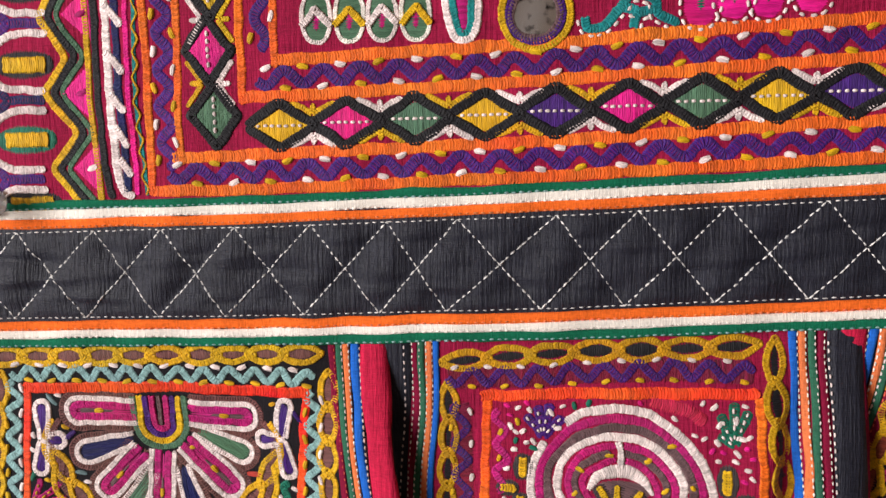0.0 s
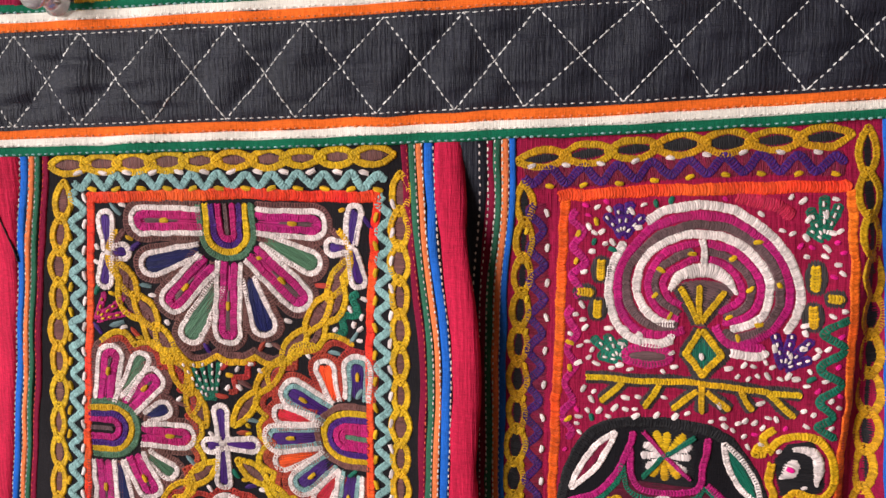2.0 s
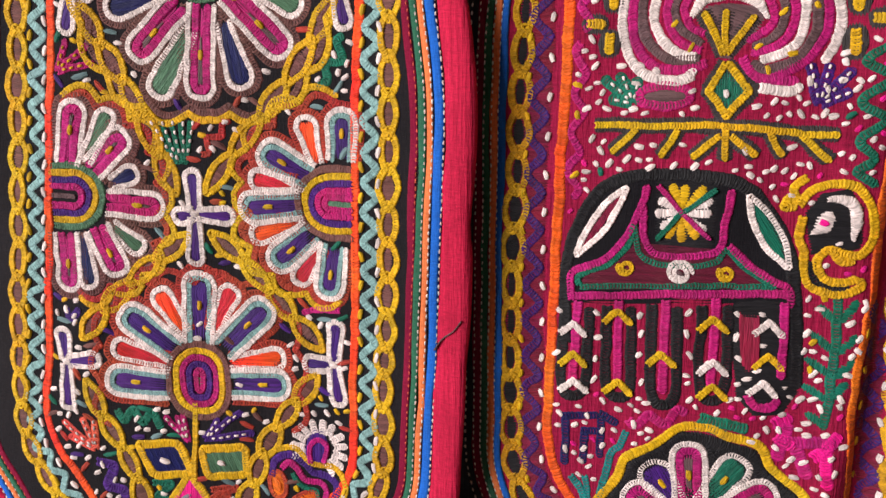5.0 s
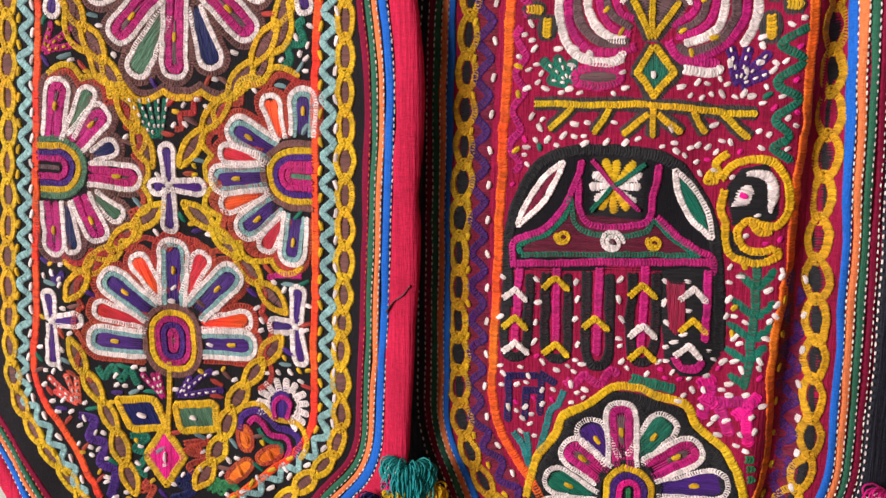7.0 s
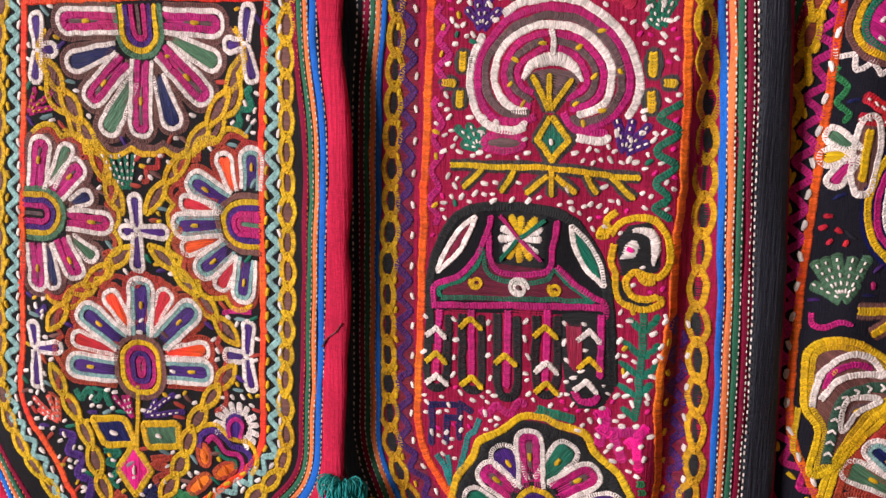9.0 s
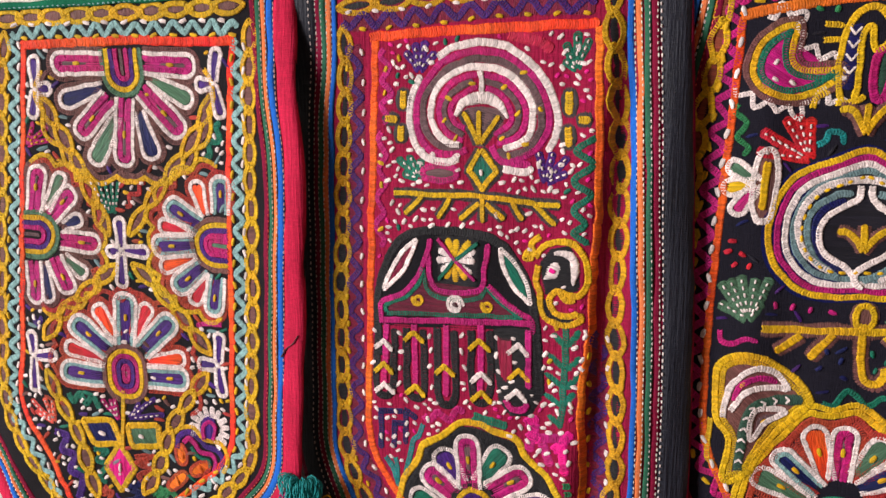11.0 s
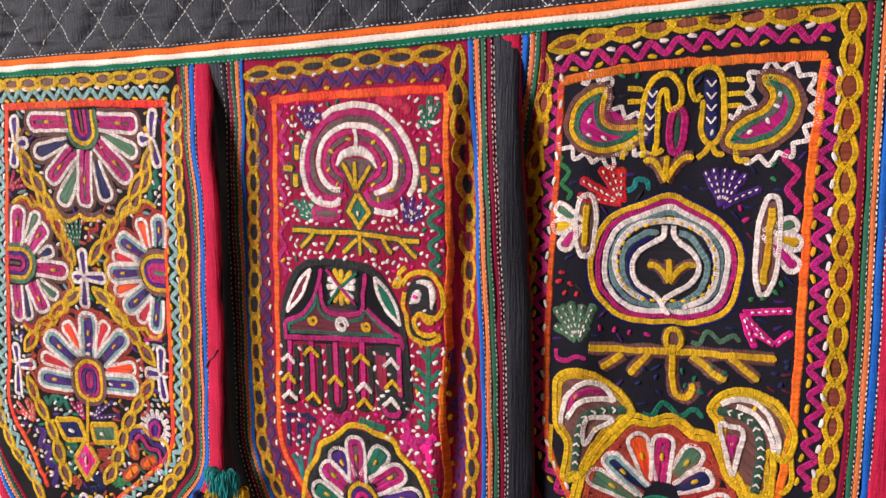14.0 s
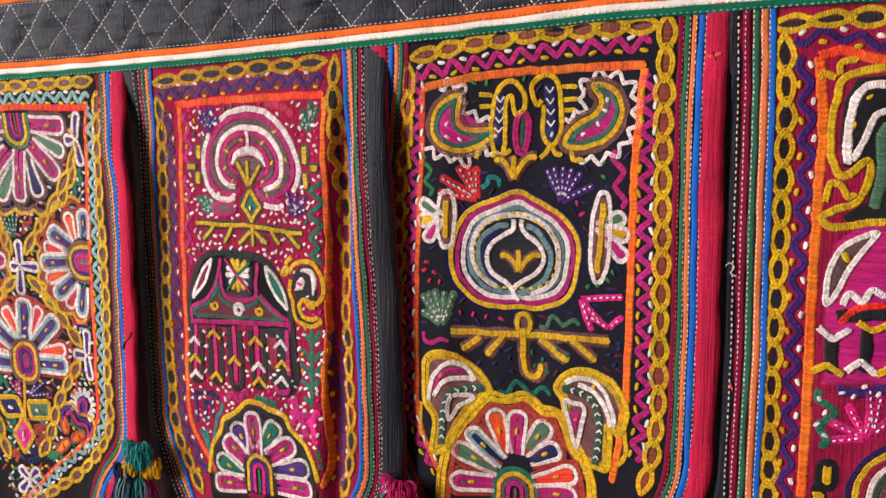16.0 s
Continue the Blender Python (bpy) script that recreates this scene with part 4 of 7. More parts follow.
w.strip([(-146.3, 310.3), (-154.0, 314.7), (-147.8, 317.9), (-157.7, 322.6)], 4.4, "navy")
w.strip([(-140.5, 317.8), (-134.1, 313.5), (-128.0, 316.5)], 3.6, "fern")
w.seeds([(-178.2, 269.1), (-170.3, 265.3), (-170.0, 299.7), (-171.5, 307.1), (-188.7, 294.2), (-187.7, 301.4), (-185.0, 313.8), (-182.3, 322.9), (-143.6, 300.8), (-145.1, 308.3), (-152.2, 310.9), (-132.7, 303.7), (-120.7, 310.0), (-99.3, 295.1), (-126.8, 316.4), (-193.5, 288.4), (-108.7, 305.5)], ["white"])
w.strip([(-151.9, 301.1), (-147.0, 298.5), (-142.5, 303.7)], 2.4, "brick")
w.done()
trefoil(F, 1, (-158.0, 334.0), ((-166.0, 326.0), (-150.0, 326.0), (-166.0, 344.0), (-150.0, 344.0)), core="purple")

field = within([(-196.8, 95.2), (-88.7, 95.2), (-93.9, 210.4), (-94.1, 258.2), (-95.2, 286.3), (-124.4, 317.5), (-140.0, 352.0), (-168.0, 352.0), (-185.9, 323.0), (-200.3, 296.3), (-212.9, 275.3), (-212.0, 246.3), (-207.6, 214.2)])
scatter("filling_stitch", F, 1, (-225, 80), (-80, 352), ("brick", "green", "purple", "mauve", "brick", "steelgrey"), 0.8, 3500, 11, field, (5.4, 2.2), "coloured straight stitches between the flowers")
scatter("ground_seed", F, 1, (-225, 80), (-80, 352), ("white", "white", "yellow"), 0.5, 3000, 12, field, (2.9, 2.1))

# ---- flap two: ring, stems and arched figure on crimson ----
F = FLAPS[2]
# Chain yellow darkened: shade along this flap's border is put into the thread colour.
chain_border("chain_border", F, 2, [[(-35.2, 81.0), (-12.4, 78.7), (22.1, 75.6), (50.1, 74.7), (72.9, 73.1)]], "shaded_yellow", "black", pitch=14.5, width=9.4)
chain_border("chain_border", F, 2, [[(-34.1, 90.0), (-33.9, 105.2), (-35.1, 129.4), (-36.4, 150.5), (-36.7, 176.1), (-38.1, 204.5), (-38.3, 234.2), (-38.0, 255.6), (-36.8, 277.5), (-31.7, 295.5), (-25.3, 306.2), (-17.5, 318.6)]], "shaded_yellow", "black", pitch=13.2, width=8.8)
chain_border("chain_border", F, 2, [[(79.2, 72.0), (79.4, 92.4), (83.8, 130.0), (83.9, 146.4), (84.5, 161.2), (84.5, 176.4), (84.4, 190.8), (83.9, 206.4), (84.9, 221.2), (85.8, 237.0), (86.0, 253.4), (86.8, 267.5), (86.0, 282.4), (82.9, 293.5), (78.3, 304.3)]], "shaded_yellow", "black", pitch=13.4, width=8.6)
w = Work("wave_border", F, 2, "purple wavy rows with white and yellow seed stitches")
for line in ([(-34.2, 86.5), (-2.6, 85.4), (35.4, 82.3), (72.0, 82.2)], [(-29.8, 96.3), (-29.4, 121.9), (-30.2, 156.2), (-31.2, 192.0), (-30.9, 245.8), (-30.9, 272.3), (-24.7, 289.7), (-14.5, 307.1)],
             [(77.8, 213.8), (78.3, 228.2), (78.6, 242.7), (78.5, 255.5), (79.2, 270.2), (79.2, 287.9), (76.1, 299.4)]):
    w.strip(line, 9.4, "plum", height=0.2, lift=0.12)
    wave(w, line, 2.5, 12.5, 3.6, "violet", sharp=0.2, lift=0.2)
    wave_seeds(w, line, 3.6, 12.5, ["white", "yellow", "yellow"], (3.0, 1.9))
w.done()
w = Work("inner_border", F, 2, "orange satin line")
w.strip([(-22.2, 93.2), (3.3, 91.7), (43.1, 90.6), (73.8, 89.7)], 4.4, "flame", lift=0.2)
# Left line in a darker orange: the shade beside the slot is painted in.
w.strip([(-19.8, 94.7), (-20.9, 125.6), (-22.3, 167.4), (-23.5, 207.8), (-24.2, 236.3), (-24.6, 267.0), (-19.3, 284.3), (-7.0, 303.1), (-1.4, 313.8)], 3.8, "shaded_orange", lift=0.1)
w.strip([(74.1, 91.0), (75.9, 130.4), (75.8, 141.1), (76.0, 153.8), (76.6, 164.8), (75.7, 176.1), (75.1, 187.6), (74.6, 199.1), (75.0, 211.1), (73.8, 225.0), (72.1, 234.9), (71.7, 245.3), (71.6, 253.7), (73.2, 267.2), (73.7, 280.9), (72.1, 291.6), (68.3, 300.3)], 3.4, "orange", lift=0.1)
w.done()
ring = Work("crescent_ring", F, 2, "open ring of white, magenta and grey rows")
ring.strip([(17.6, 143.3), (12.1, 145.1), (5.3, 143.9), (-0.5, 139.8), (-4.0, 131.1), (-4.2, 124.1), (-2.9, 116.5), (1.0, 109.4)], 3.5, "white", lift=0.1, pitch=0.85, height=0.5)
ring.strip([(8.1, 102.4), (13.8, 98.3), (25.7, 96.3), (36.0, 98.1), (46.1, 104.0), (54.5, 113.6), (58.9, 124.8), (58.5, 133.6), (55.1, 139.4)], 3.6, "white", lift=0.1, pitch=0.85, height=0.5)
ring.strip([(21.5, 140.0), (15.4, 141.5), (6.6, 140.9), (0.4, 134.8), (-1.1, 125.6), (0.5, 116.2), (6.3, 107.7), (13.9, 102.2), (25.8, 99.8), (36.1, 101.4), (46.1, 107.6), (53.3, 117.0), (55.7, 125.7), (54.6, 132.7), (51.3, 138.0), (44.7, 142.7), (38.0, 144.4), (33.1, 140.7)], 3.4, "magenta", lift=0.1, pitch=0.85, height=0.5)
ring.strip([(19.7, 138.6), (10.4, 138.7), (4.3, 133.8), (1.9, 125.6), (3.5, 116.9), (9.4, 109.5), (16.0, 105.1), (25.9, 103.0), (36.2, 104.5), (45.4, 110.7), (51.2, 119.6), (52.6, 126.6), (50.7, 134.5), (45.2, 139.8), (38.7, 141.7), (34.8, 139.4)], 3.2, "smoke", lift=0.1, pitch=0.85, height=0.5)
ring.strip([(18.4, 137.7), (12.6, 136.8), (7.6, 132.3), (5.4, 125.3), (7.0, 117.0), (11.8, 110.4), (18.5, 107.2), (26.8, 106.1), (36.3, 108.0), (43.8, 113.6), (48.5, 121.5), (48.8, 130.1), (45.0, 136.1), (37.0, 139.4)], 3.4, "white", lift=0.1, pitch=0.85, height=0.5)
ring.strip([(20.1, 136.1), (13.3, 133.2), (9.1, 126.0), (10.4, 118.4), (14.6, 113.1), (19.6, 110.4), (25.4, 109.2)], 2.7, "magenta", lift=0.1, pitch=0.85, height=0.5)
ring.strip([(20.0, 133.9), (14.3, 130.1), (11.5, 124.7), (13.3, 118.4), (17.7, 114.6), (23.8, 111.7)], 2.7, "smoke", lift=0.1, pitch=0.85, height=0.5)
ring.strip([(20.6, 131.0), (16.0, 128.8), (14.1, 124.2), (16.3, 119.9), (20.4, 116.4), (25.6, 114.1)], 2.5, "magenta", lift=0.1, pitch=0.85, height=0.5)
ring.strip([(28.3, 109.4), (36.3, 111.1), (42.3, 116.2), (45.8, 122.5), (45.8, 129.2), (42.2, 134.1), (34.4, 137.8)], 2.7, "magenta", lift=0.1, pitch=0.85, height=0.5)
ring.strip([(28.7, 111.9), (35.6, 113.7), (40.6, 118.6), (43.1, 124.6), (41.4, 131.0), (34.6, 135.3)], 2.7, "smoke", lift=0.1, pitch=0.85, height=0.5)
ring.strip([(29.0, 114.5), (34.9, 116.9), (38.8, 120.9), (40.4, 126.0), (38.1, 130.4), (32.8, 133.1)], 2.5, "magenta", lift=0.1, pitch=0.85, height=0.5)
ring.strip([(26.5, 107.7), (27.4, 111.5), (27.3, 117.1)], 2.4, "white", lift=0.3)
ring.strip([(16.2, 126.0), (20.1, 120.6), (27.4, 118.6), (34.3, 120.7), (38.5, 126.4)], 5.6, "white", lift=0.2, height=0.5, profile=lambda x: 0.3 + 0.7 * math.sin(math.pi * x))
ring.strip([(37.3, 147.1), (45.0, 148.4), (49.2, 146.6)], 3.2, "white", lift=0.2)
ring.strip([(5.9, 144.8), (13.0, 145.6), (18.1, 141.9)], 3.0, "white", lift=0.2)
ring.strip([(31.9, 138.2), (36.3, 144.4), (48.3, 145.2)], 3.0, "magenta", lift=0.1)
ring.seeds([(23.3, 112.9), (13.2, 118.8), (11.4, 127.8), (16.6, 135.0), (36.8, 114.3), (42.8, 124.8), (52.1, 123.1), (36.3, 134.9), (46.1, 137.1), (39.3, 142.0), (44.8, 108.6)], ["yellow"])
ring.done()
w = Work("plant_motif", F, 2, "yellow branching stem on grey rows")
w.fill(np.array([(16.5, 124.7), (20.2, 122.4), (26.7, 121.7), (34.5, 123.0), (39.1, 126.0), (35.8, 131.9), (29.3, 138.6), (25.0, 138.2), (19.9, 131.0)]), "smoke", 20, height=0.4)
for a, b in (((26.7, 137.3), (19.9, 124.2)), ((26.8, 137.3), (26.3, 123.9)), ((27.0, 137.3), (34.8, 125.7))):
    rod(w, a, b, edge=5.8)
edge = [(27.1, 139.7), (22.5, 148.3), (27.9, 156.1), (34.5, 148.0), (27.1, 139.7)]
w.strip(edge, 6.2, "ash", smooth=False, height=0.4)
w.fill(edge[:-1], "green", 90, height=0.5)
w.strip(edge, 2.6, "yellow", smooth=False, lift=0.3)
w.seed((27.7, 149.1), "white", 80, 2.6, 1.8, 0.7)
for a, b in (((-12.0, 158.9), (26.9, 159.0)), ((26.9, 159.0), (61.0, 161.8)), ((1.1, 160.0), (-6.6, 167.7)), ((14.2, 160.2), (8.8, 168.7)), ((28.1, 158.9), (28.6, 169.9)), ((27.0, 161.8), (18.5, 169.0)), ((29.6, 161.7), (37.8, 168.3)), ((41.1, 160.8), (45.5, 168.2)), ((50.3, 161.5), (59.0, 169.5))):
    rod(w, a, b, edge=5.6)
w.done()
for bars in ((((-6.8, 115.6), (-7.2, 122.9)), ((-7.7, 130.2), (-8.2, 136.7)), ((-15.4, 127.4), (-9.9, 127.4))), (((63.5, 116.2), (63.7, 124.8)), ((63.2, 130.1), (63.5, 137.9)), ((67.4, 127.4), (71.9, 127.0)))):
    w = Work("cross_motif", F, 2, "yellow bars ringed in grey")
    for a, b in bars:
        w.fill(oval(np.array(a) + (np.array(a) - b) * 0.3, np.array(b) + (np.array(b) - a) * 0.3, 7.6), "ash", 90)
        w.strip([a, b], 3.6, "yellow", smooth=False, lift=0.3)
    w.done()
w = Work("zigzag_filling", F, 2, "magenta and green zigzags between white seeds")
wave(w, [(-15.8, 98.4), (-14.6, 114.6), (-16.1, 129.3)], 2.0, 12, 2.8, "magenta", sharp=0.3)
wave(w, [(-16.8, 133.0), (-16.7, 150.0), (-17.8, 167.3), (-18.6, 183.2)], 2.0, 12, 2.8, "magenta", sharp=0.3)
w.strip([(74.8, 133.9), (66.8, 139.3), (74.1, 144.7), (66.3, 151.1), (73.1, 156.5), (66.6, 163.1), (71.4, 168.6), (66.7, 172.5), (73.0, 176.5)], 2.8, "green")
w.strip([(37.9, 93.4), (49.2, 96.0), (55.8, 99.9)], 5.0, "rose")
for p in ((9.6, 149.8),):
    w.fill(oval((p[0] - 9, p[1]), (p[0] + 9, p[1]), 8.5), "smoke", 0)
    w.strip(oval((p[0] - 9, p[1]), (p[0] + 9, p[1]), 8.5, inset=1.3)[:-1], 3.0, "magenta", closed=True, lift=0.15)
w.done()
for foot, tips, tint in (((0.2, 107.2), ((-6.3, 99.5), (-2.0, 96.1), (2.4, 95.3), (7.0, 99.8)), "purple"), ((65.8, 107.7), ((60.7, 97.4), (65.4, 93.3), (70.2, 96.0), (60.9, 104.2)), "green"),
                         ((-0.1, 151.9), ((-9.5, 143.8), (-4.0, 142.6), (1.4, 144.0), (-7.4, 150.8)), "green"), ((54.7, 152.3), ((51.4, 139.8), (57.3, 139.8), (63.8, 141.4), (63.4, 148.5)), "purple")):
    sprig(F, 2, foot, tips, tint, "white", 4.0)
w = Work("seed_filling", F, 2, "scattered white and green seed stitches")
w.seeds([(-7.0, 105.7), (-4.6, 97.8), (3.0, 98.5), (-3.3, 109.3), (5.3, 104.1), (-10.3, 112.8), (-12.9, 120.1), (-11.5, 103.9), (-13.5, 132.0), (-12.3, 140.4), (1.3, 140.3), (6.6, 142.0), (-4.1, 140.4), (-8.2, 153.7), (-0.0, 153.8), (-14.7, 153.8), (-12.6, 163.3), (0.6, 145.9),
         (17.5, 148.3), (18.7, 153.4), (36.8, 152.9), (41.8, 151.5), (49.8, 155.1), (51.7, 145.2), (56.9, 147.8), (61.4, 139.7), (60.9, 145.0), (64.9, 147.6), (56.5, 155.0), (59.0, 155.8), (60.1, 106.8), (60.8, 100.8), (66.4, 99.2), (68.1, 105.2), (58.9, 94.8), (66.6, 110.3), (59.0, 130.1), (61.2, 137.1)], ["white"])
w.seeds([(11.2, 95.8), (16.3, 94.7), (-9.6, 109.3), (-3.2, 112.0), (-9.6, 173.8), (63.7, 155.6)], ["green"])
w.seeds([(-8.9, 102.1), (-15.0, 106.5), (-15.7, 116.4), (-17.7, 146.2), (-17.5, 155.7), (-18.0, 175.2)], ["yellow"])
w.seeds([(-14.2, 174.0), (-6.9, 171.2), (6.0, 172.2), (13.2, 171.6), (19.5, 171.8), (43.3, 172.0), (36.3, 174.0), (48.9, 180.2), (-1.4, 169.6), (2.1, 165.6), (34.2, 166.5), (48.0, 165.3), (-9.7, 167.1), (53.5, 170.7)], ["white"])
w.done()

arch = Work("arched_figure", F, 2, "domed figure outlined in black with magenta rows")
dome = [(-19.5, 232.5), (-20.2, 216.8), (-19.6, 205.0), (-16.7, 193.4), (-11.0, 181.8), (-1.4, 175.9), (12.5, 174.3), (24.5, 174.9), (34.7, 177.2), (42.8, 185.6), (48.5, 196.1), (51.8, 208.7), (53.4, 227.1), (54.3, 242.5)]
arch.fill(np.array(dome[1:-2] + [(52.2, 214.2), (-19.8, 218.7)]), "black", 0, lift=0.05, woven=True)
arch.fill(np.array([(-15.6, 213.4), (-15.8, 208.5), (-5.8, 204.1), (0.3, 197.3), (2.7, 190.6), (7.7, 203.2), (27.7, 201.6), (30.9, 197.8), (36.5, 204.1), (46.1, 210.0)]), "maroon", 0, height=0.3, lift=0.1)
arch.strip(dome, 4.6, "black", lift=0.1)
arch.strip([(-17.4, 217.5), (-17.6, 207.7), (-7.7, 203.2), (-0.7, 195.4), (2.9, 186.9), (5.7, 177.9)], 2.6, "magenta", lift=0.2)
arch.strip([(4.6, 184.0), (5.0, 194.3), (7.8, 199.8), (13.8, 201.0), (24.1, 199.9), (29.1, 196.9), (30.0, 189.5), (31.1, 178.7)], 2.6, "magenta", lift=0.2)
arch.strip([(31.2, 196.5), (38.2, 203.1), (45.1, 207.3), (50.3, 210.3), (50.3, 216.1)], 2.6, "magenta", lift=0.2)
arch.strip([(-18.7, 216.0), (14.3, 213.5), (50.7, 211.4)], 2.8, "magenta", lift=0.2)
arch.strip([(-15.1, 212.0), (-15.2, 208.5), (-5.8, 204.5), (0.3, 197.6), (1.7, 190.6), (3.6, 199.6), (8.6, 203.6), (19.1, 203.7), (27.7, 202.0), (30.9, 198.3), (37.4, 204.4), (45.2, 209.2)], 2.2, "green", lift=0.15)
arch.strip([(-15.1, 212.4), (14.2, 210.7), (46.1, 209.3)], 2.2, "green", lift=0.15)
arch.fill(np.array([(6.7, 176.1), (28.6, 175.5), (27.8, 197.7), (7.4, 198.7)]), "black", 0, height=0.3)
for b, tint in (((9.0, 182.0), "white"), ((7.9, 186.9), "white"), ((10.1, 192.3), "white"), ((25.8, 181.7), "white"), ((25.7, 186.4), "white"), ((24.1, 192.7), "white"), ((13.0, 177.0), "yellow"), ((17.2, 177.3), "yellow"), ((23.3, 177.8), "yellow"), ((11.8, 195.2), "yellow"), ((16.7, 196.4), "yellow"), ((21.5, 195.0), "yellow")):
    a = (16.2, 186.8)
    arch.fill(oval(a, b, 6.0, 0.7), tint, math.degrees(math.atan2(b[1] - a[1], b[0] - a[0])) + 90, lift=0.4)
arch.strip([(8.8, 177.8), (16.2, 186.8), (25.2, 194.8)], 1.8, "magenta", smooth=False, lift=0.8)
arch.strip([(26.7, 178.4), (16.2, 186.8), (9.0, 195.7)], 1.8, "green", smooth=False, lift=0.8)
for a, b, core, wide in (((-16.5, 201.7), (-1.3, 178.8), "wine", 7.0), ((49.5, 203.0), (36.3, 180.7), "green", 8.2)):
    arch.fill(lens(a, b, wide, 1.6), core, 60, lift=0.1)
    arch.strip(lens(a, b, wide, 1.0), 2.2, "white", closed=True, lift=0.3)
for p, tint in (((-0.3, 205.4), "yellow"), ((16.6, 206.2), "white"), ((30.9, 205.8), "yellow")):
    r = 3.9 if tint == "white" else 2.7
    turns = np.linspace(0.4, 3.2 * math.pi if tint == "yellow" else 4 * math.pi, 26)
    arch.strip(np.array(p) + np.stack([np.cos(turns), np.sin(turns)], -1) * (r * (0.25 + 0.75 * turns / turns[-1]))[:, None], 1.7, tint, lift=0.4)
    if tint == "white":
        arch.seed(p, "smoke", 30, 2.6, 1.4, 1.0)
arch.done()
for a, b in (((-15.7, 217.4), (-16.4, 249.4)), ((-2.1, 216.3), (-1.5, 248.8)), ((12.6, 215.1), (13.1, 249.8)), ((28.3, 214.0), (28.6, 247.6))):
    a, b = np.array(a), np.array(b)
    legs = Work("upright", F, 2, "magenta upright looped round with black")
    legs.strip([a + (-4.0, 2), b + (-4.0, -4), b + (0, 1.5), b + (4.0, -4), a + (4.0, 2)], 4.2, "black", lift=0.05)
    legs.strip([a, b + (0, -2.5)], 3.4, "magenta", smooth=False, lift=0.3)
    legs.done()
legs = Work("hooked_upright", F, 2, "black loop round a curved magenta row")
legs.fill(np.array([(32.9, 214.6), (53.2, 213.4), (55.8, 244.4), (50.7, 252.8), (41.9, 252.9), (35.8, 246.8), (33.5, 230.5)]), "black", 0, height=0.5, lift=0.1)
legs.fill(np.array([(35.5, 218.0), (42.3, 217.6), (42.8, 235.9), (39.6, 239.7), (37.0, 236.1)]), "crimson", 90, height=0.4, lift=0.5)
legs.strip([(49.2, 214.0), (49.5, 225.4), (49.8, 239.8)], 3.0, "magenta", lift=0.6)
legs.strip([(39.6, 245.8), (42.2, 249.5), (47.0, 249.6), (49.4, 246.3)], 3.4, "magenta", lift=0.6)
legs.seeds([(35.2, 219.0), (42.7, 218.5), (35.3, 226.5), (43.3, 228.7), (36.5, 233.8), (39.3, 240.5), (42.2, 237.5)], ["white"])
for p, tint in (((-17.0, 225.0), "white"), ((-16.7, 235.5), "yellow"), ((-16.5, 245.0), "white"), ((-2.4, 220.2), "yellow"), ((-1.6, 244.6), "yellow"), ((12.3, 233.6), "yellow"), ((27.8, 220.8), "yellow"), ((28.6, 235.6), "white"), ((29.0, 243.9), "yellow"), ((44.8, 221.1), "white"), ((45.4, 232.1), "yellow"), ((44.2, 241.4), "white")):
    chevron(legs, p, 4.6, 4.4, tint, 2.4)
legs.seeds([(-9.3, 221.2), (-8.6, 229.7), (-9.2, 237.1), (-9.6, 244.5), (4.8, 221.4), (5.5, 227.6), (4.9, 235.0), (6.1, 244.2), (20.0, 219.2), (19.8, 226.4), (21.1, 233.6), (20.5, 240.9), (-6.4, 251.9), (7.9, 251.3), (-22.4, 236.1), (-21.7, 221.3), (21.8, 249.2), (34.4, 248.1), (56.2, 246.4), (55.9, 230.0)], ["white"])
legs.done()
curl = Work("curled_figure", F, 2, "yellow outlined curl with black and white rows")
path = [(53.2, 174.5), (49.5, 178.0), (51.0, 182.1), (48.6, 180.3), (47.0, 183.7), (50.6, 183.6)]
curl.strip(path, 2.6, "yellow", lift=0.2)
body = [(51.1, 183.6), (55.2, 178.2), (62.9, 176.1), (69.1, 178.3), (72.5, 184.7), (73.1, 193.1), (69.7, 198.2), (64.4, 197.8), (60.3, 196.8), (57.6, 200.8), (60.3, 206.1), (65.2, 207.2), (69.8, 205.5)]
curl.fill(np.array([(52.1, 185.4), (57.0, 179.3), (65.6, 177.5), (71.4, 184.7), (71.7, 194.1), (67.8, 197.0), (61.7, 196.7), (55.6, 198.6), (53.4, 192.9)]), "black", 0, height=0.4)
curl.strip(body, 2.8, "yellow", lift=0.3)
curl.strip([(52.5, 186.3), (51.7, 193.0), (53.8, 197.7), (54.2, 204.5), (57.3, 209.2), (64.6, 210.7), (70.6, 208.4), (69.8, 205.5)], 2.8, "yellow", lift=0.3)
curl.strip([(55.9, 200.5), (57.1, 206.3), (61.8, 209.0), (67.0, 208.8)], 2.8, "black", lift=0.1)
curl.strip([(61.7, 197.3), (64.6, 200.4), (68.1, 200.2)], 2.6, "yellow", lift=0.3)
curl.strip([(58.7, 181.3), (62.7, 180.6), (66.8, 183.3), (67.8, 188.1), (67.1, 193.4)], 3.8, "white", lift=0.5, profile=lambda x: 0.35 + 0.75 * np.sin(np.clip(x, 0, 1) * 3.1))
curl.fill(np.array([(54.8, 192.2), (55.5, 187.7), (57.3, 184.7), (60.9, 184.7), (62.7, 187.4), (61.5, 191.2), (58.1, 192.1)]), "white", 20, lift=0.4)
curl.seed((58.6, 188.3), "pink", 20, 2.8, 2.4, 0.9)
curl.done()
plant = Work("leafy_stem", F, 2, "dark green stem with short leaves")
plant.strip([(64.6, 211.7), (64.8, 229.1), (64.2, 245.2), (63.1, 255.5)], 3.0, "green")
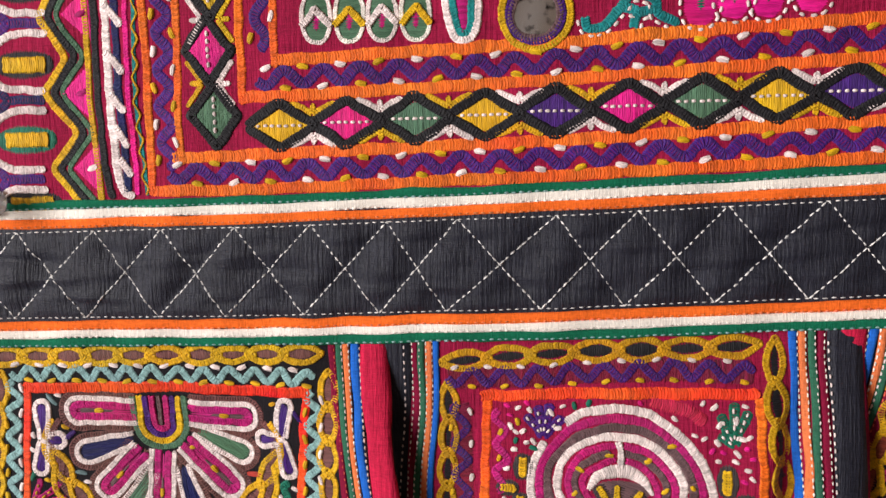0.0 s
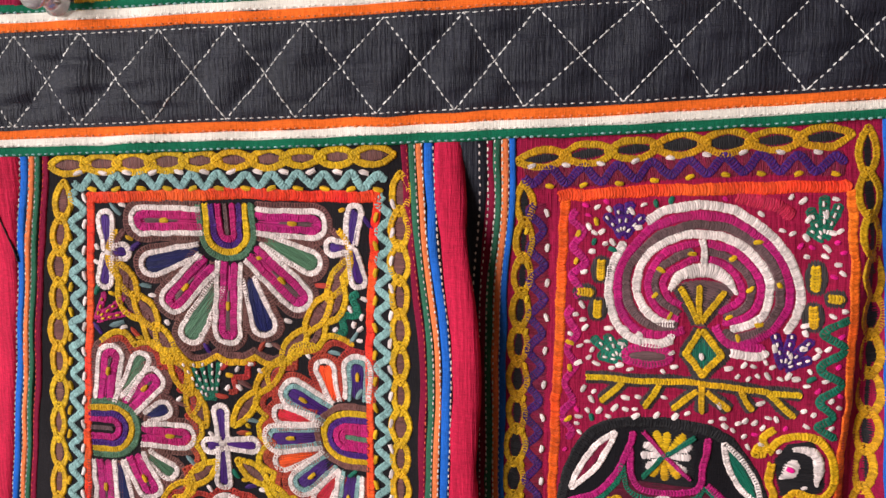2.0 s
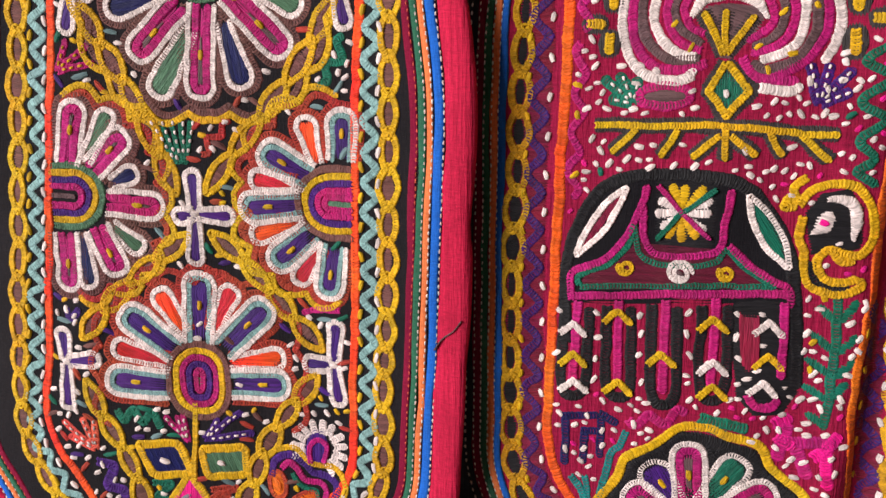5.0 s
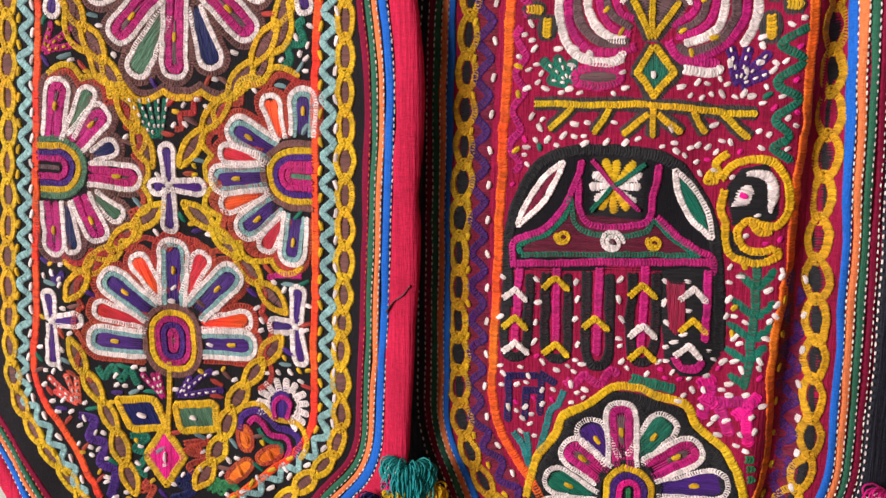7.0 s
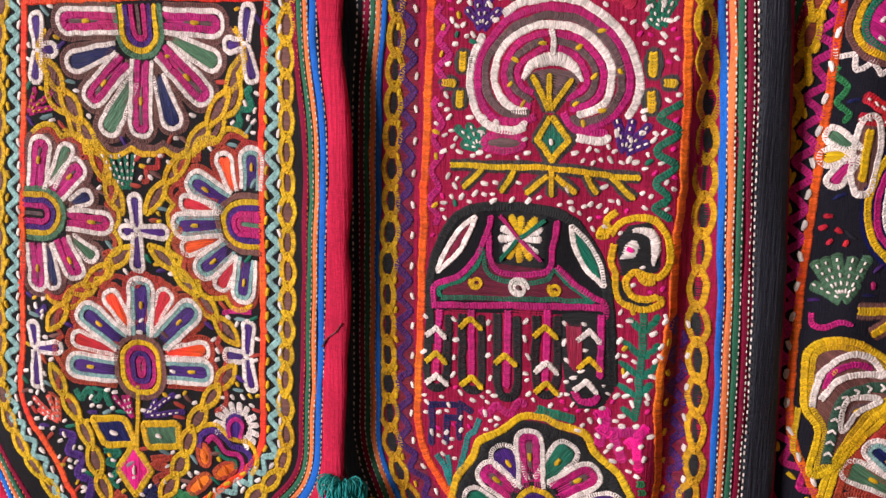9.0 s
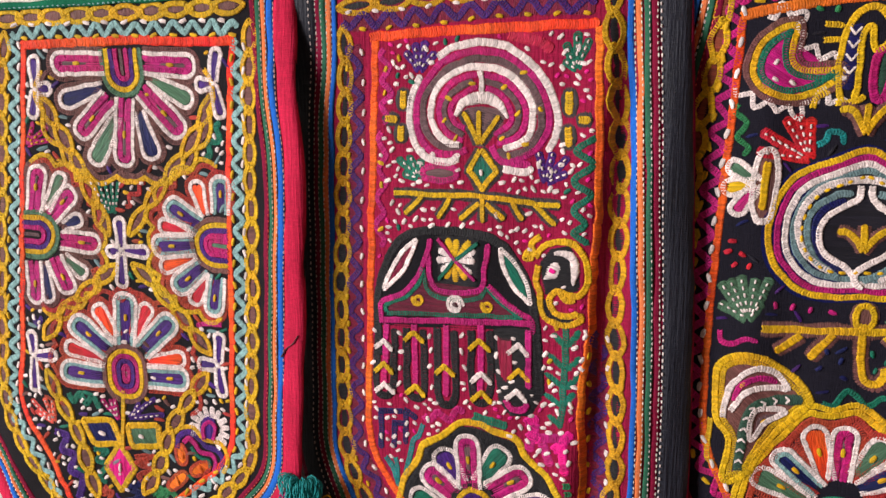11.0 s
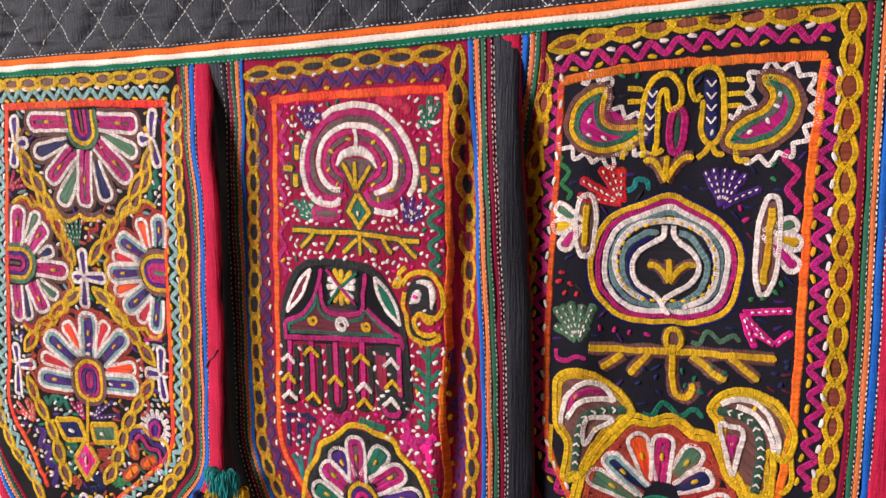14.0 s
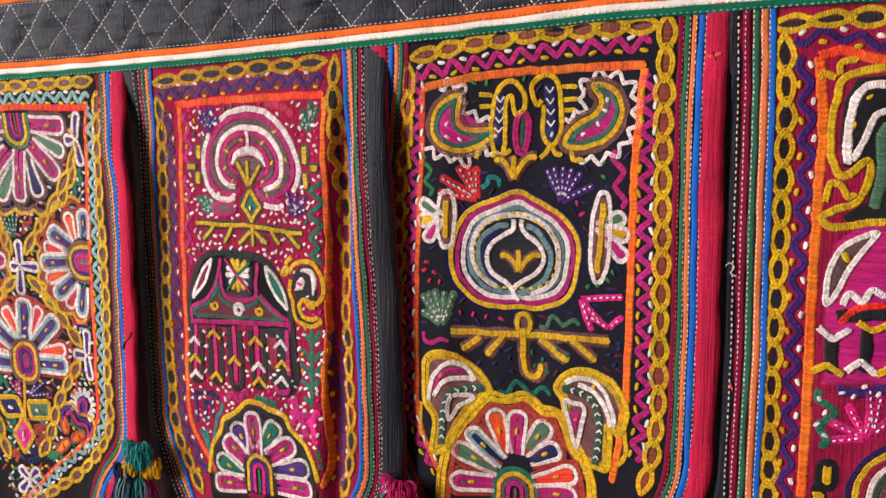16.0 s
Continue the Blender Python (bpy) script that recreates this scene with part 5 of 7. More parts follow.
for a, b in (((64.9, 220.4), (59.1, 214.4)), ((64.9, 220.4), (71.1, 212.4)), ((65.1, 230.1), (57.1, 223.1)), ((65.1, 230.1), (71.5, 223.6)), ((64.9, 238.0), (56.2, 231.6)), ((64.9, 238.0), (71.3, 231.4)), ((64.3, 246.2), (56.0, 240.8)), ((64.2, 245.2), (69.7, 239.0)), ((63.5, 254.4), (57.9, 250.2))):
    plant.fill(oval(a, b, 3.8), "green", math.degrees(math.atan2(b[1] - a[1], b[0] - a[0])) + 60)
plant.seeds([(59.6, 215.9), (72.9, 215.1), (68.7, 220.0), (71.8, 224.8), (56.4, 224.0), (69.8, 230.6), (71.5, 228.6), (58.6, 229.8), (59.2, 237.4), (68.9, 236.6), (62.1, 248.6), (59.8, 245.9), (67.7, 244.7), (72.8, 213.2)], ["white"])
plant.seeds([(60.7, 211.9), (58.5, 226.8), (58.2, 235.9)], ["yellow"])
plant.done()
flower = arch_rings("half_flower", F, 2, ((26.5, 300.4)[0], (26.4, 297.7)[1]), 10.6, 14.0, ["black", "yellow", "purple", "pink"], "fern", angle=180, label="half flower with pink and green petals")
for base, tip in (((24.0, 288.0), (22.1, 263.6)), ((16.7, 293.0), (1.9, 281.8)), ((34.0, 288.9), (51.5, 277.7))):
    petal(flower, 2, base, tip, 11.4, ["white", "magenta"], "smoke", "yellow", taper=0.12, rim="black")
for base, tip, core in (((19.9, 287.0), (8.7, 272.4), "purple"), ((14.0, 302.6), (-4.7, 295.4), "green"), ((28.4, 285.2), (40.3, 267.3), "green"), ((36.9, 295.9), (61.7, 290.8), "purple")):
    petal(flower, 2, base, tip, 11.0, ["white"], core, "yellow", taper=0.45, rim="black")
for base, tip in (((15.2, 308.0), (-6.8, 311.0)), ((39.4, 304.6), (63.4, 302.6))):
    petal(flower, 2, base, tip, 11.4, ["white", "magenta"], "smoke", "yellow", taper=0.12, rim="black")
w = Work("scalloped_outline", F, 2, "yellow and black rows round the flower")
w.fill(np.array([(-11.2, 306.1), (-7.4, 289.4), (2.6, 272.2), (19.3, 260.0), (35.1, 261.2), (49.2, 270.9), (59.1, 278.9), (66.9, 297.1), (66.0, 312.4), (-8.6, 324.0)]), "black", 0, pitch=3.0, lift=0.05, woven=True)
line = [(-11.2, 306.1), (-7.4, 289.4), (-0.3, 278.4), (2.5, 271.6), (12.5, 265.0), (19.3, 258.9), (28.1, 258.7), (35.0, 260.8), (44.9, 263.3), (49.2, 270.9), (59.1, 278.9), (63.3, 286.7), (66.9, 297.1)]
w.strip(line, 3.2, "yellow", lift=0.2)
dense, _ = resample(spline(line), 1.5)
w.strip(offset(dense, 4.4), 5.6, "black", smooth=False, lift=0.0)
w.done()
w = Work("filling_stitches", F, 2, "blue, teal and magenta fillings with white seeds")
for a, b in (((-19.8, 258.6), (-7.3, 257.5)), ((-18.8, 258.5), (-18.8, 276.2)), ((-13.4, 263.6), (-7.1, 263.0)), ((-12.3, 263.5), (-12.4, 275.6)), ((-6.6, 257.4), (-6.8, 272.8)), ((-7.3, 256.4), (-0.9, 260.0))):
    w.strip([a, b], 3.0, "navy")
w.strip([(1.8, 261.8), (0.3, 267.5), (-2.7, 270.1), (-4.5, 277.9), (-6.4, 287.0)], 2.6, "teal")
w.strip([(-16.6, 280.5), (-12.8, 285.7), (-10.5, 293.4)], 2.6, "teal")
w.strip([(-11.5, 279.9), (-10.7, 285.4), (-10.3, 292.2)], 2.4, "teal")
wave(w, [(2.1, 257.4), (11.2, 257.4), (21.1, 254.5)], 2.0, 10, 3.6, "magenta", sharp=0.4)
w.strip([(25.0, 254.8), (31.9, 256.5), (40.7, 257.7)], 4.4, "green")
w.strip([(24.2, 257.4), (34.1, 260.5)], 3.0, "green")
for a, b in (((48.2, 255.1), (53.8, 252.7)), ((49.4, 259.2), (55.3, 262.7)), ((53.3, 254.8), (49.9, 267.5)), ((56.2, 262.6), (59.5, 272.4)), ((60.9, 265.9), (68.6, 256.9)), ((64.3, 261.3), (65.6, 275.6)), ((52.4, 261.0), (67.9, 259.9))):
    w.strip([a, b], 4.6, "pink" if a[1] % 2 > 1 else "magenta")
for a, b in (((65.3, 281.0), (68.6, 280.9)), ((66.0, 284.6), (68.9, 284.7)), ((66.7, 288.5), (69.2, 288.6))):
    w.strip([a, b], 3.0, "fern")
w.seeds([(-20.9, 257.7), (-11.4, 257.9), (-15.5, 261.6), (-6.1, 262.9), (-18.5, 270.7), (-12.2, 270.1), (-13.1, 274.6), (-5.9, 268.3), (-1.1, 254.6), (4.2, 259.3), (50.9, 251.9), (58.5, 254.2), (46.4, 257.3), (49.6, 263.3), (54.6, 267.0), (58.7, 258.2), (64.1, 257.3), (69.9, 260.9), (63.1, 271.7), (67.7, 270.2), (55.9, 273.1), (58.3, 267.4), (65.4, 277.7), (50.2, 257.1), (66.3, 265.0), (41.9, 261.8), (9.3, 260.9)], ["white"])
w.done()

inside_dome = within(dome)
scatter("ground_seed", F, 2, (-30, 86), (82, 300), ("white", "white", "white", "pink"), 0.9, 6000, 5, lambda p: not inside_dome(p) and -17 - (p[1] - 90) * 0.035 < p[0] < 78 - (p[1] - 90) * 0.06, (2.3, 1.7))

# ---- flap three: lotus ring and paisleys on black ----
F = FLAPS[3]
chain_border("chain_border", F, 3, [[(123.2, 73.1), (146.2, 69.0), (178.3, 65.1), (208.6, 63.6), (238.2, 63.5)]], "yellow", "rust", pitch=13.5, width=9.0)
chain_border("chain_border", F, 3, [[(243.4, 60.9), (243.0, 89.1), (243.3, 123.4), (244.0, 153.8), (244.2, 185.0), (244.3, 219.6), (244.3, 239.7), (241.7, 263.4), (237.7, 277.3)]], "yellow", "rust", pitch=13.0, width=9.0)
chain_border("chain_border", F, 3, [[(119.6, 77.2), (119.4, 94.1), (116.0, 116.4), (112.2, 133.6), (110.6, 162.8), (109.4, 204.5), (108.4, 247.7), (108.4, 276.2), (115.6, 296.3), (122.5, 310.6)]], "yellow", "rust", pitch=13.0, width=9.0)
w = Work("zigzag_border", F, 3, "magenta zigzag rows with seed stitches")
for line in ([(123.8, 80.7), (158.8, 76.4), (195.0, 72.2), (236.4, 71.1)], [(124.5, 83.2), (123.4, 106.4), (120.8, 132.8), (118.4, 159.9), (117.1, 195.9), (116.1, 236.1), (120.8, 264.3), (134.3, 285.6)], [(236.4, 84.0), (236.4, 111.9), (236.0, 142.5), (236.6, 171.3), (237.2, 205.7), (237.2, 236.3), (234.6, 262.9)]):
    wave(w, line, 2.7, 11.5, 2.9, "magenta", sharp=0.3)
    wave_seeds(w, line, 2.9, 11.5, ["white", "yellow", "yellow"], (3.9, 2.0))
w.done()
w = Work("inner_border", F, 3, "orange satin line")
w.strip([(126.4, 87.9), (146.2, 84.4), (183.4, 81.3), (234.7, 80.3)], 4.2, "orange", lift=0.2)
# Darker orange on the left stands for the neighbouring flap's shadow.
w.strip([(127.2, 88.4), (125.3, 124.7), (123.3, 159.5), (121.5, 195.5), (120.6, 235.4), (123.0, 260.8), (135.8, 287.7)], 3.4, "shaded_orange", lift=0.1)
w.strip([(234.1, 81.5), (231.4, 118.9), (230.6, 152.3), (230.2, 186.7), (229.8, 221.9), (227.6, 248.2), (223.4, 275.8)], 4.0, "orange", lift=0.1)
w.done()


def rows_inside(work, outline, tints, step=2.6, width=None, first=0):
    """Rows of stitches nested inside a closed outline."""
    p = spline(np.asarray(outline, float), True)[:-1]
    c = p.mean(axis=0)
    for k, tint in enumerate(tints):
        side = sideways(np.vstack([p, p[:1]]), True)[:-1]
        inward = side * np.sign(np.sum((c - p) * side, axis=1).mean())
        q = p + inward * ((k + first) * step)
        work.strip(q[::3], width or step + 0.15, tint, closed=True, lift=0.1 + 0.04 * k, pitch=0.9)


birds = Work("curled_figure", F, 3, "two facing yellow curls with white zigzag rims")
for comma in ([(146.1, 91.9), (136.4, 96.2), (131.8, 105.9), (135.4, 114.7), (146.2, 118.3), (156.9, 114.8), (163.0, 108.7), (149.9, 108.1), (145.2, 102.7)], [(211.3, 88.6), (220.4, 90.7), (224.6, 100.1), (219.8, 110.9), (208.1, 116.7), (198.1, 114.8), (203.5, 106.5), (212.6, 101.3), (215.2, 95.2)]):
    birds.fill(np.array(comma), "magenta", 30, height=0.4)
    rows_inside(birds, comma, ["yellow", "green"], 2.5)
    rows_inside(birds, comma, ["mauve"], -2.4, width=2.4, first=1)
for zig in ([(135.7, 88.1), (142.3, 85.7), (148.2, 88.9), (147.4, 95.2), (151.2, 100.3), (161.4, 104.7)], [(126.1, 114.7), (134.6, 120.7), (142.4, 122.0), (149.2, 124.1), (156.4, 116.8), (165.5, 121.9)], [(197.7, 103.3), (205.2, 101.0), (206.9, 93.9), (205.4, 89.8), (212.7, 83.9), (224.0, 85.7), (230.2, 92.1), (230.8, 104.9), (226.3, 114.7), (220.9, 120.2), (211.1, 122.7), (204.7, 121.1)]):
    wave(birds, zig, 2.1, 8.0, 2.0, "white", sharp=0.7)
for neck in ([(163.7, 119.8), (162.0, 110.5), (162.8, 96.7), (166.8, 88.1), (173.3, 85.8), (178.2, 90.8), (178.2, 98.2), (174.3, 100.6), (172.3, 93.1), (169.3, 95.5), (169.1, 109.2), (168.0, 119.3)], [(187.0, 94.6), (184.6, 96.4), (182.8, 93.4), (182.4, 87.8), (186.8, 83.8), (191.6, 83.6), (195.0, 87.2), (196.0, 97.0), (196.4, 108.0), (193.6, 114.6), (189.8, 115.0), (187.2, 109.4), (187.4, 97.0)]):
    birds.strip(neck, 2.6, "yellow", lift=0.2)
for a, b in (((166.8, 91.8), (165.4, 115.5)), ((190.7, 87.5), (191.2, 113.1))):
    birds.strip([a, b], 5.6, "navy", smooth=False, lift=0.1)
    for f in (0.15, 0.35, 0.55, 0.75):
        p = np.array(a) * (1 - f) + np.array(b) * f
        chevron(birds, p, 2.0, -2.6, "white", 0.9, 0.6)
for a, b in (((156.2, 91.5), (162.7, 92.2)), ((156.2, 97.0), (162.8, 97.2)), ((196.6, 88.9), (203.7, 89.1)), ((196.8, 94.4), (203.9, 94.5)), ((196.9, 99.7), (203.3, 99.3))):
    birds.strip([a, b], 2.2, "yellow")
for foot in ([(153.8, 122.5), (155.1, 118.1), (159.0, 116.3)], [(161.6, 120.6), (168.0, 119.8), (171.7, 118.0)], [(185.8, 121.4), (189.0, 119.0), (191.2, 115.0)], [(191.2, 115.0), (193.6, 119.2), (196.8, 119.6)], [(201.0, 116.7), (202.4, 122.1), (207.1, 122.0)]):
    birds.strip(foot, 2.4, "yellow", lift=0.2)
birds.seeds([(139.9, 105.2), (139.9, 111.6), (146.2, 112.9), (164.0, 111.2), (206.7, 110.6), (213.5, 105.9), (216.7, 100.0), (217.7, 95.3), (191.6, 110.6)], ["white"])
birds.done()
w = Work("pill_motif", F, 3, "magenta oval with a grey core")
w.fill(oval((177.8, 101.8), (176.7, 119.3), 3.4), "pine", 0, lift=0.1)
w.strip(oval((177.8, 99.4), (176.7, 120.6), 9.0, inset=1.4)[:-1], 3.2, "magenta", closed=True, lift=0.2)
w.done()


def tulip(parent, foot, tips, flap):
    w = Work("tulip", parent, flap, "small yellow three-leaved bud on brown")
    foot = np.array(foot, float)
    lines = []
    for tip in tips:
        tip = np.array(tip, float)
        out = np.sign(round((tip[0] - foot[0]) / 6))
        lines.append([foot, foot * 0.5 + tip * 0.5 - (out * 1.2, 0), tip - (out * 1.0, -0.8), tip + (out * 2.6, 0.6)] if out else [foot, (foot + tip) / 2, tip])
    for line in lines:
        w.strip(line, 6.0, "mauve", height=0.4, lift=0.4)
    for line in lines:
        w.strip(line, 2.9, "yellow", lift=0.7)
    w.done()


tulip(F, (173.4, 132.0), ((166.2, 121.9), (173.2, 120.6), (181.6, 120.6)), 3)
sprig(F, 3, (154.2, 141.3), ((134.8, 139.0), (136.1, 131.1), (144.9, 125.9), (153.9, 125.8), (140.0, 133.7), (149.2, 124.6)), "red", "white", 4.6)
sprig(F, 3, (196.9, 141.6), ((189.2, 126.7), (197.7, 125.3), (206.1, 127.7), (212.2, 133.7), (192.8, 125.4), (201.8, 126.0)), "purple", "white", 3.8)
w = Work("zigzag_filling", F, 3, "teal, magenta and green zigzag fillings")
wave(w, [(127.5, 120.8), (129.1, 129.9), (130.2, 140.4)], 2.2, 9, 2.2, "fern", sharp=0.5)
wave(w, [(156.7, 136.1), (160.5, 130.9), (165.7, 135.9)], 2.0, 10, 2.4, "teal", sharp=0.4)
wave(w, [(222.4, 117.8), (224.3, 130.8), (225.3, 144.1)], 2.4, 12, 2.6, "magenta", sharp=0.5)
wave(w, [(186.1, 203.0), (195.0, 199.4), (206.2, 200.6)], 2.2, 13, 2.2, "sage", sharp=0.5)
wave(w, [(125.2, 210.4), (131.0, 215.3), (139.5, 214.3)], 2.0, 14, 2.2, "magenta", sharp=0.2)
wave(w, [(165.8, 237.4), (176.7, 235.0), (192.3, 236.9)], 2.6, 12, 2.4, "green", sharp=0.4)
w.seeds([(216.5, 123.9), (216.7, 129.9), (219.7, 177.8), (215.0, 180.7), (210.3, 181.6), (221.8, 173.8), (153.8, 86.0), (160.0, 86.2), (178.7, 84.8)], ["fern"])
w.seeds([(126.7, 178.3), (132.2, 179.3), (129.4, 183.6), (135.0, 183.8), (128.0, 174.1)], ["red"])
w.seeds([(145.8, 199.0), (152.3, 199.6), (158.9, 200.6), (166.9, 201.0), (204.2, 142.6), (206.7, 147.5)], ["magenta"])
w.seeds([(182.6, 216.8), (187.9, 219.7), (184.1, 223.3), (190.6, 225.1), (195.4, 213.9), (200.4, 215.9)], ["green"])
w.seeds([(165.9, 216.7), (171.3, 220.2), (163.5, 223.7), (172.7, 227.0), (221.0, 213.2), (225.6, 209.8), (223.6, 217.9), (225.5, 207.2)], ["navy"])
w.done()
lotus = Work("lotus_ring", F, 3, "round ring with a pointed top in pale rows")
lc = np.array((175.7, 166.5))
lotus_rim = np.array([(174.5, 137.9), (182.1, 141.0), (195.9, 148.1), (204.2, 158.3), (205.3, 168.8), (203.0, 181.8), (197.9, 189.4), (186.0, 194.2), (176.4, 194.0), (162.8, 194.8), (152.3, 191.6), (143.4, 181.4), (141.3, 169.4), (144.0, 157.4), (150.4, 148.0), (162.6, 142.2)])


def lotus_line(f):
    return lc + (lotus_rim - lc) * f


lotus.fill(spline(lotus_line(1.08), True), "navy", 0, woven=True, lift=0.1)
for f, tint, width in ((1.0, "yellow", 2.7), (0.91, "magenta", 2.5), (0.825, "white", 2.7), (0.735, "steelgrey", 2.6), (0.65, "midnight", 2.8)):
    lotus.strip(lotus_line(f), width, tint, closed=True, lift=0.15)
lotus.fill(spline(lotus_line(0.62), True), "midnight", 0, lift=0.2, height=0.3)
lotus.dashes(spline(lotus_line(0.65), True), "yellow", 2.4, 2.0, 1.3, lift=0.9)
lotus.strip([(164.8, 185.0), (155.3, 178.2), (152.0, 167.0), (155.3, 156.7), (163.5, 150.7), (174.8, 148.9), (185.4, 151.6), (193.6, 159.3), (195.8, 172.1), (191.7, 182.3), (182.1, 187.8)], 3.0, "white", lift=0.5)
lotus.strip([(167.4, 186.9), (158.7, 178.9), (155.4, 167.6), (158.4, 159.5), (164.8, 155.4), (170.4, 154.2)], 2.9, "steelgrey", lift=0.45)
lotus.strip([(169.2, 184.7), (160.5, 178.0), (158.0, 167.5), (161.0, 160.8), (168.6, 156.6)], 2.9, "navy", lift=0.45)
lotus.strip([(179.5, 153.6), (186.3, 157.6), (191.0, 165.9), (191.0, 175.0), (185.7, 182.7), (176.2, 187.6)], 3.4, "steelgrey", lift=0.45)
lotus.strip([(173.3, 151.2), (172.7, 156.2), (168.6, 158.7), (162.3, 163.4), (159.8, 170.4), (162.5, 177.9), (169.9, 182.6), (173.4, 186.0)], 2.7, "white", lift=0.6)
lotus.strip([(176.9, 151.1), (177.5, 156.0), (182.6, 160.1), (187.8, 166.1), (187.9, 172.6), (183.0, 178.4), (176.1, 182.4), (173.1, 186.5), (176.3, 190.8)], 2.7, "white", lift=0.65)
lotus.done()
tulip(F, (175.9, 176.4), ((168.8, 168.4), (175.6, 166.0), (184.0, 167.6)), 3)
for c, stem, tips in (((136.2, 150.9), ((139.4, 142.8), (138.3, 161.5)), ((124.4, 142.8), (122.6, 153.6), (127.4, 164.1))), ((215.2, 153.2), ((217.1, 142.0), (214.8, 174.4)), ((227.6, 147.1), (229.9, 157.2), (228.1, 168.5)))):
    w = Work("side_flower", F, 3, "white outlined flower on a yellow bar")
    a, b = np.array(stem[0]), np.array(stem[1])
    w.fill(oval(a - (0, 4), b + (0, 4), 8.0), "mauve", 90)
    w.strip(oval(a - (0, 6), b + (0, 6), 11.0, inset=1.1)[:-1], 2.4, "white", closed=True, lift=0.2)
    w.strip([a, b], 3.2, "yellow", smooth=False, lift=0.5)
    ob = w.done()
    for tip in tips:
        petal(ob, 3, c, tip, 7.0, ["white"], "magenta" if tip[1] > c[1] + 10 else "yellow" if tip[1] > c[1] else "sage", taper=0.4)
sprig(F, 3, (136.0, 205.1), ((124.5, 191.0), (124.5, 199.4), (132.1, 187.6), (143.1, 188.2), (140.5, 197.9), (127.9, 189.3), (137.8, 188.5)), "sage", "white", 4.8)
sprig(F, 3, (206.9, 187.8), ((226.9, 185.1), (216.9, 198.3), (212.3, 202.7)), "pink", "white", 3.4)
sprig(F, 3, (220.5, 200.4), ((227.3, 194.5), (212.0, 196.2)), "pink", "white", 3.0)
w = Work("branch_motif", F, 3, "yellow branch outlined in brown with a hooked stem")
for a, b in (((141.5, 208.7), (178.6, 208.2)), ((178.6, 208.2), (221.2, 206.4)), ((156.5, 210.8), (146.9, 217.6)), ((167.8, 209.8), (159.4, 220.0)), ((186.3, 209.2), (200.5, 219.0)), ((202.7, 208.1), (214.4, 217.4))):
    rod(w, a, b, rim="mauve", width=3.2, edge=6.8)
hook = [(178.1, 204.9), (178.3, 215.7), (179.6, 225.9), (184.3, 228.7), (187.3, 225.6), (187.2, 221.6)]
w.strip(hook, 6.8, "mauve", height=0.4)
w.strip(hook, 3.2, "yellow", lift=0.4)
w.fill(oval((178.4, 195.4), (178.6, 208.2), 11.0), "mauve", 90)
w.strip(oval((178.5, 196.3), (178.6, 207.6), 9.0, inset=1.2)[:-1], 2.6, "yellow", closed=True, lift=0.4)
w.done()
for k, (rim, inner, under, seedrow, hookline) in enumerate((
        ([(126.6, 224.4), (136.8, 220.1), (150.0, 225.1), (160.9, 235.1), (159.7, 240.9), (147.7, 253.3), (139.2, 269.9), (129.9, 273.6), (131.4, 256.3), (126.1, 247.0), (125.2, 234.6)],
         [(128.4, 246.9), (130.0, 236.1), (134.8, 228.6), (141.7, 225.4), (148.4, 227.4), (153.3, 233.5)], [(131.3, 243.7), (135.7, 236.4), (143.5, 233.1), (152.8, 233.6)], [(135.5, 269.0), (136.5, 252.7), (139.6, 242.5), (147.4, 238.6), (158.3, 237.4)], [(123.9, 247.5), (123.0, 263.7), (126.1, 267.5)]),
        ([(195.2, 232.4), (200.7, 225.0), (211.7, 222.5), (223.9, 227.6), (230.3, 239.8), (226.8, 251.6), (222.4, 249.2), (221.9, 268.1), (216.4, 269.7), (204.5, 265.0), (199.7, 251.0), (198.7, 238.7)],
         [(199.7, 229.6), (206.0, 226.8), (214.3, 227.6), (220.4, 233.9), (223.8, 242.3), (223.8, 248.4)], [(206.1, 229.9), (213.5, 232.1), (219.4, 238.5), (222.6, 248.1)], [(215.3, 268.1), (217.1, 250.4), (214.2, 237.7), (206.0, 233.1), (198.5, 232.4)], [(229.0, 247.9), (230.0, 261.1), (225.5, 266.8)]))):
    w = Work("paisley", F, 3, "yellow rimmed paisley with white and grey rows")
    w.fill(np.array(rim), "mauve", 40, height=0.35)
    w.strip(rim, 2.8, "yellow", closed=True, lift=0.3)
    rows_inside(w, rim, ["yellow"], 2.4, width=2.4, first=1)
    if k == 0:
        w.strip([(132.4, 239.6), (134.6, 233.2), (141.1, 229.4), (148.4, 230.6)], 2.6, "magenta", lift=0.3)
    w.strip(inner, 2.7, "white", lift=0.4)
    w.strip(under, 2.7, "white", lift=0.4)
    w.strip(seedrow, 4.8, "pine", lift=0.35)
    line, s = resample(spline(seedrow), 4.5)
    for i in range(1, len(line) - 1):
        d = line[i] - line[i - 1]
        d /= np.hypot(*d)
        n = np.array([-d[1], d[0]])
        w.strip([line[i] - d * 1.4 + n * 1.5, line[i], line[i] - d * 1.4 - n * 1.5], 0.9, "white", smooth=False, lift=0.9)
    w.strip(hookline, 2.4, "yellow", lift=0.2)
    core = [(140.7, 243.0), (152.3, 242.6), (145.0, 247.9), (139.5, 255.3)] if k == 0 else [(199.7, 239.3), (203.9, 239.3), (209.4, 241.2), (207.8, 251.8), (205.8, 261.3), (202.8, 251.9)]
    mid = np.mean(core, axis=0)
    w.fill(spline(mid + (np.array(core) - mid) * 0.6, True), "smoke" if k == 0 else "magenta", 80, lift=0.3)
    w.strip(core, 2.5, "white", closed=True, lift=0.5)
    w.seeds([mid, (np.array(inner[2]) + under[1]) / 2], ["yellow"])
    w.done()
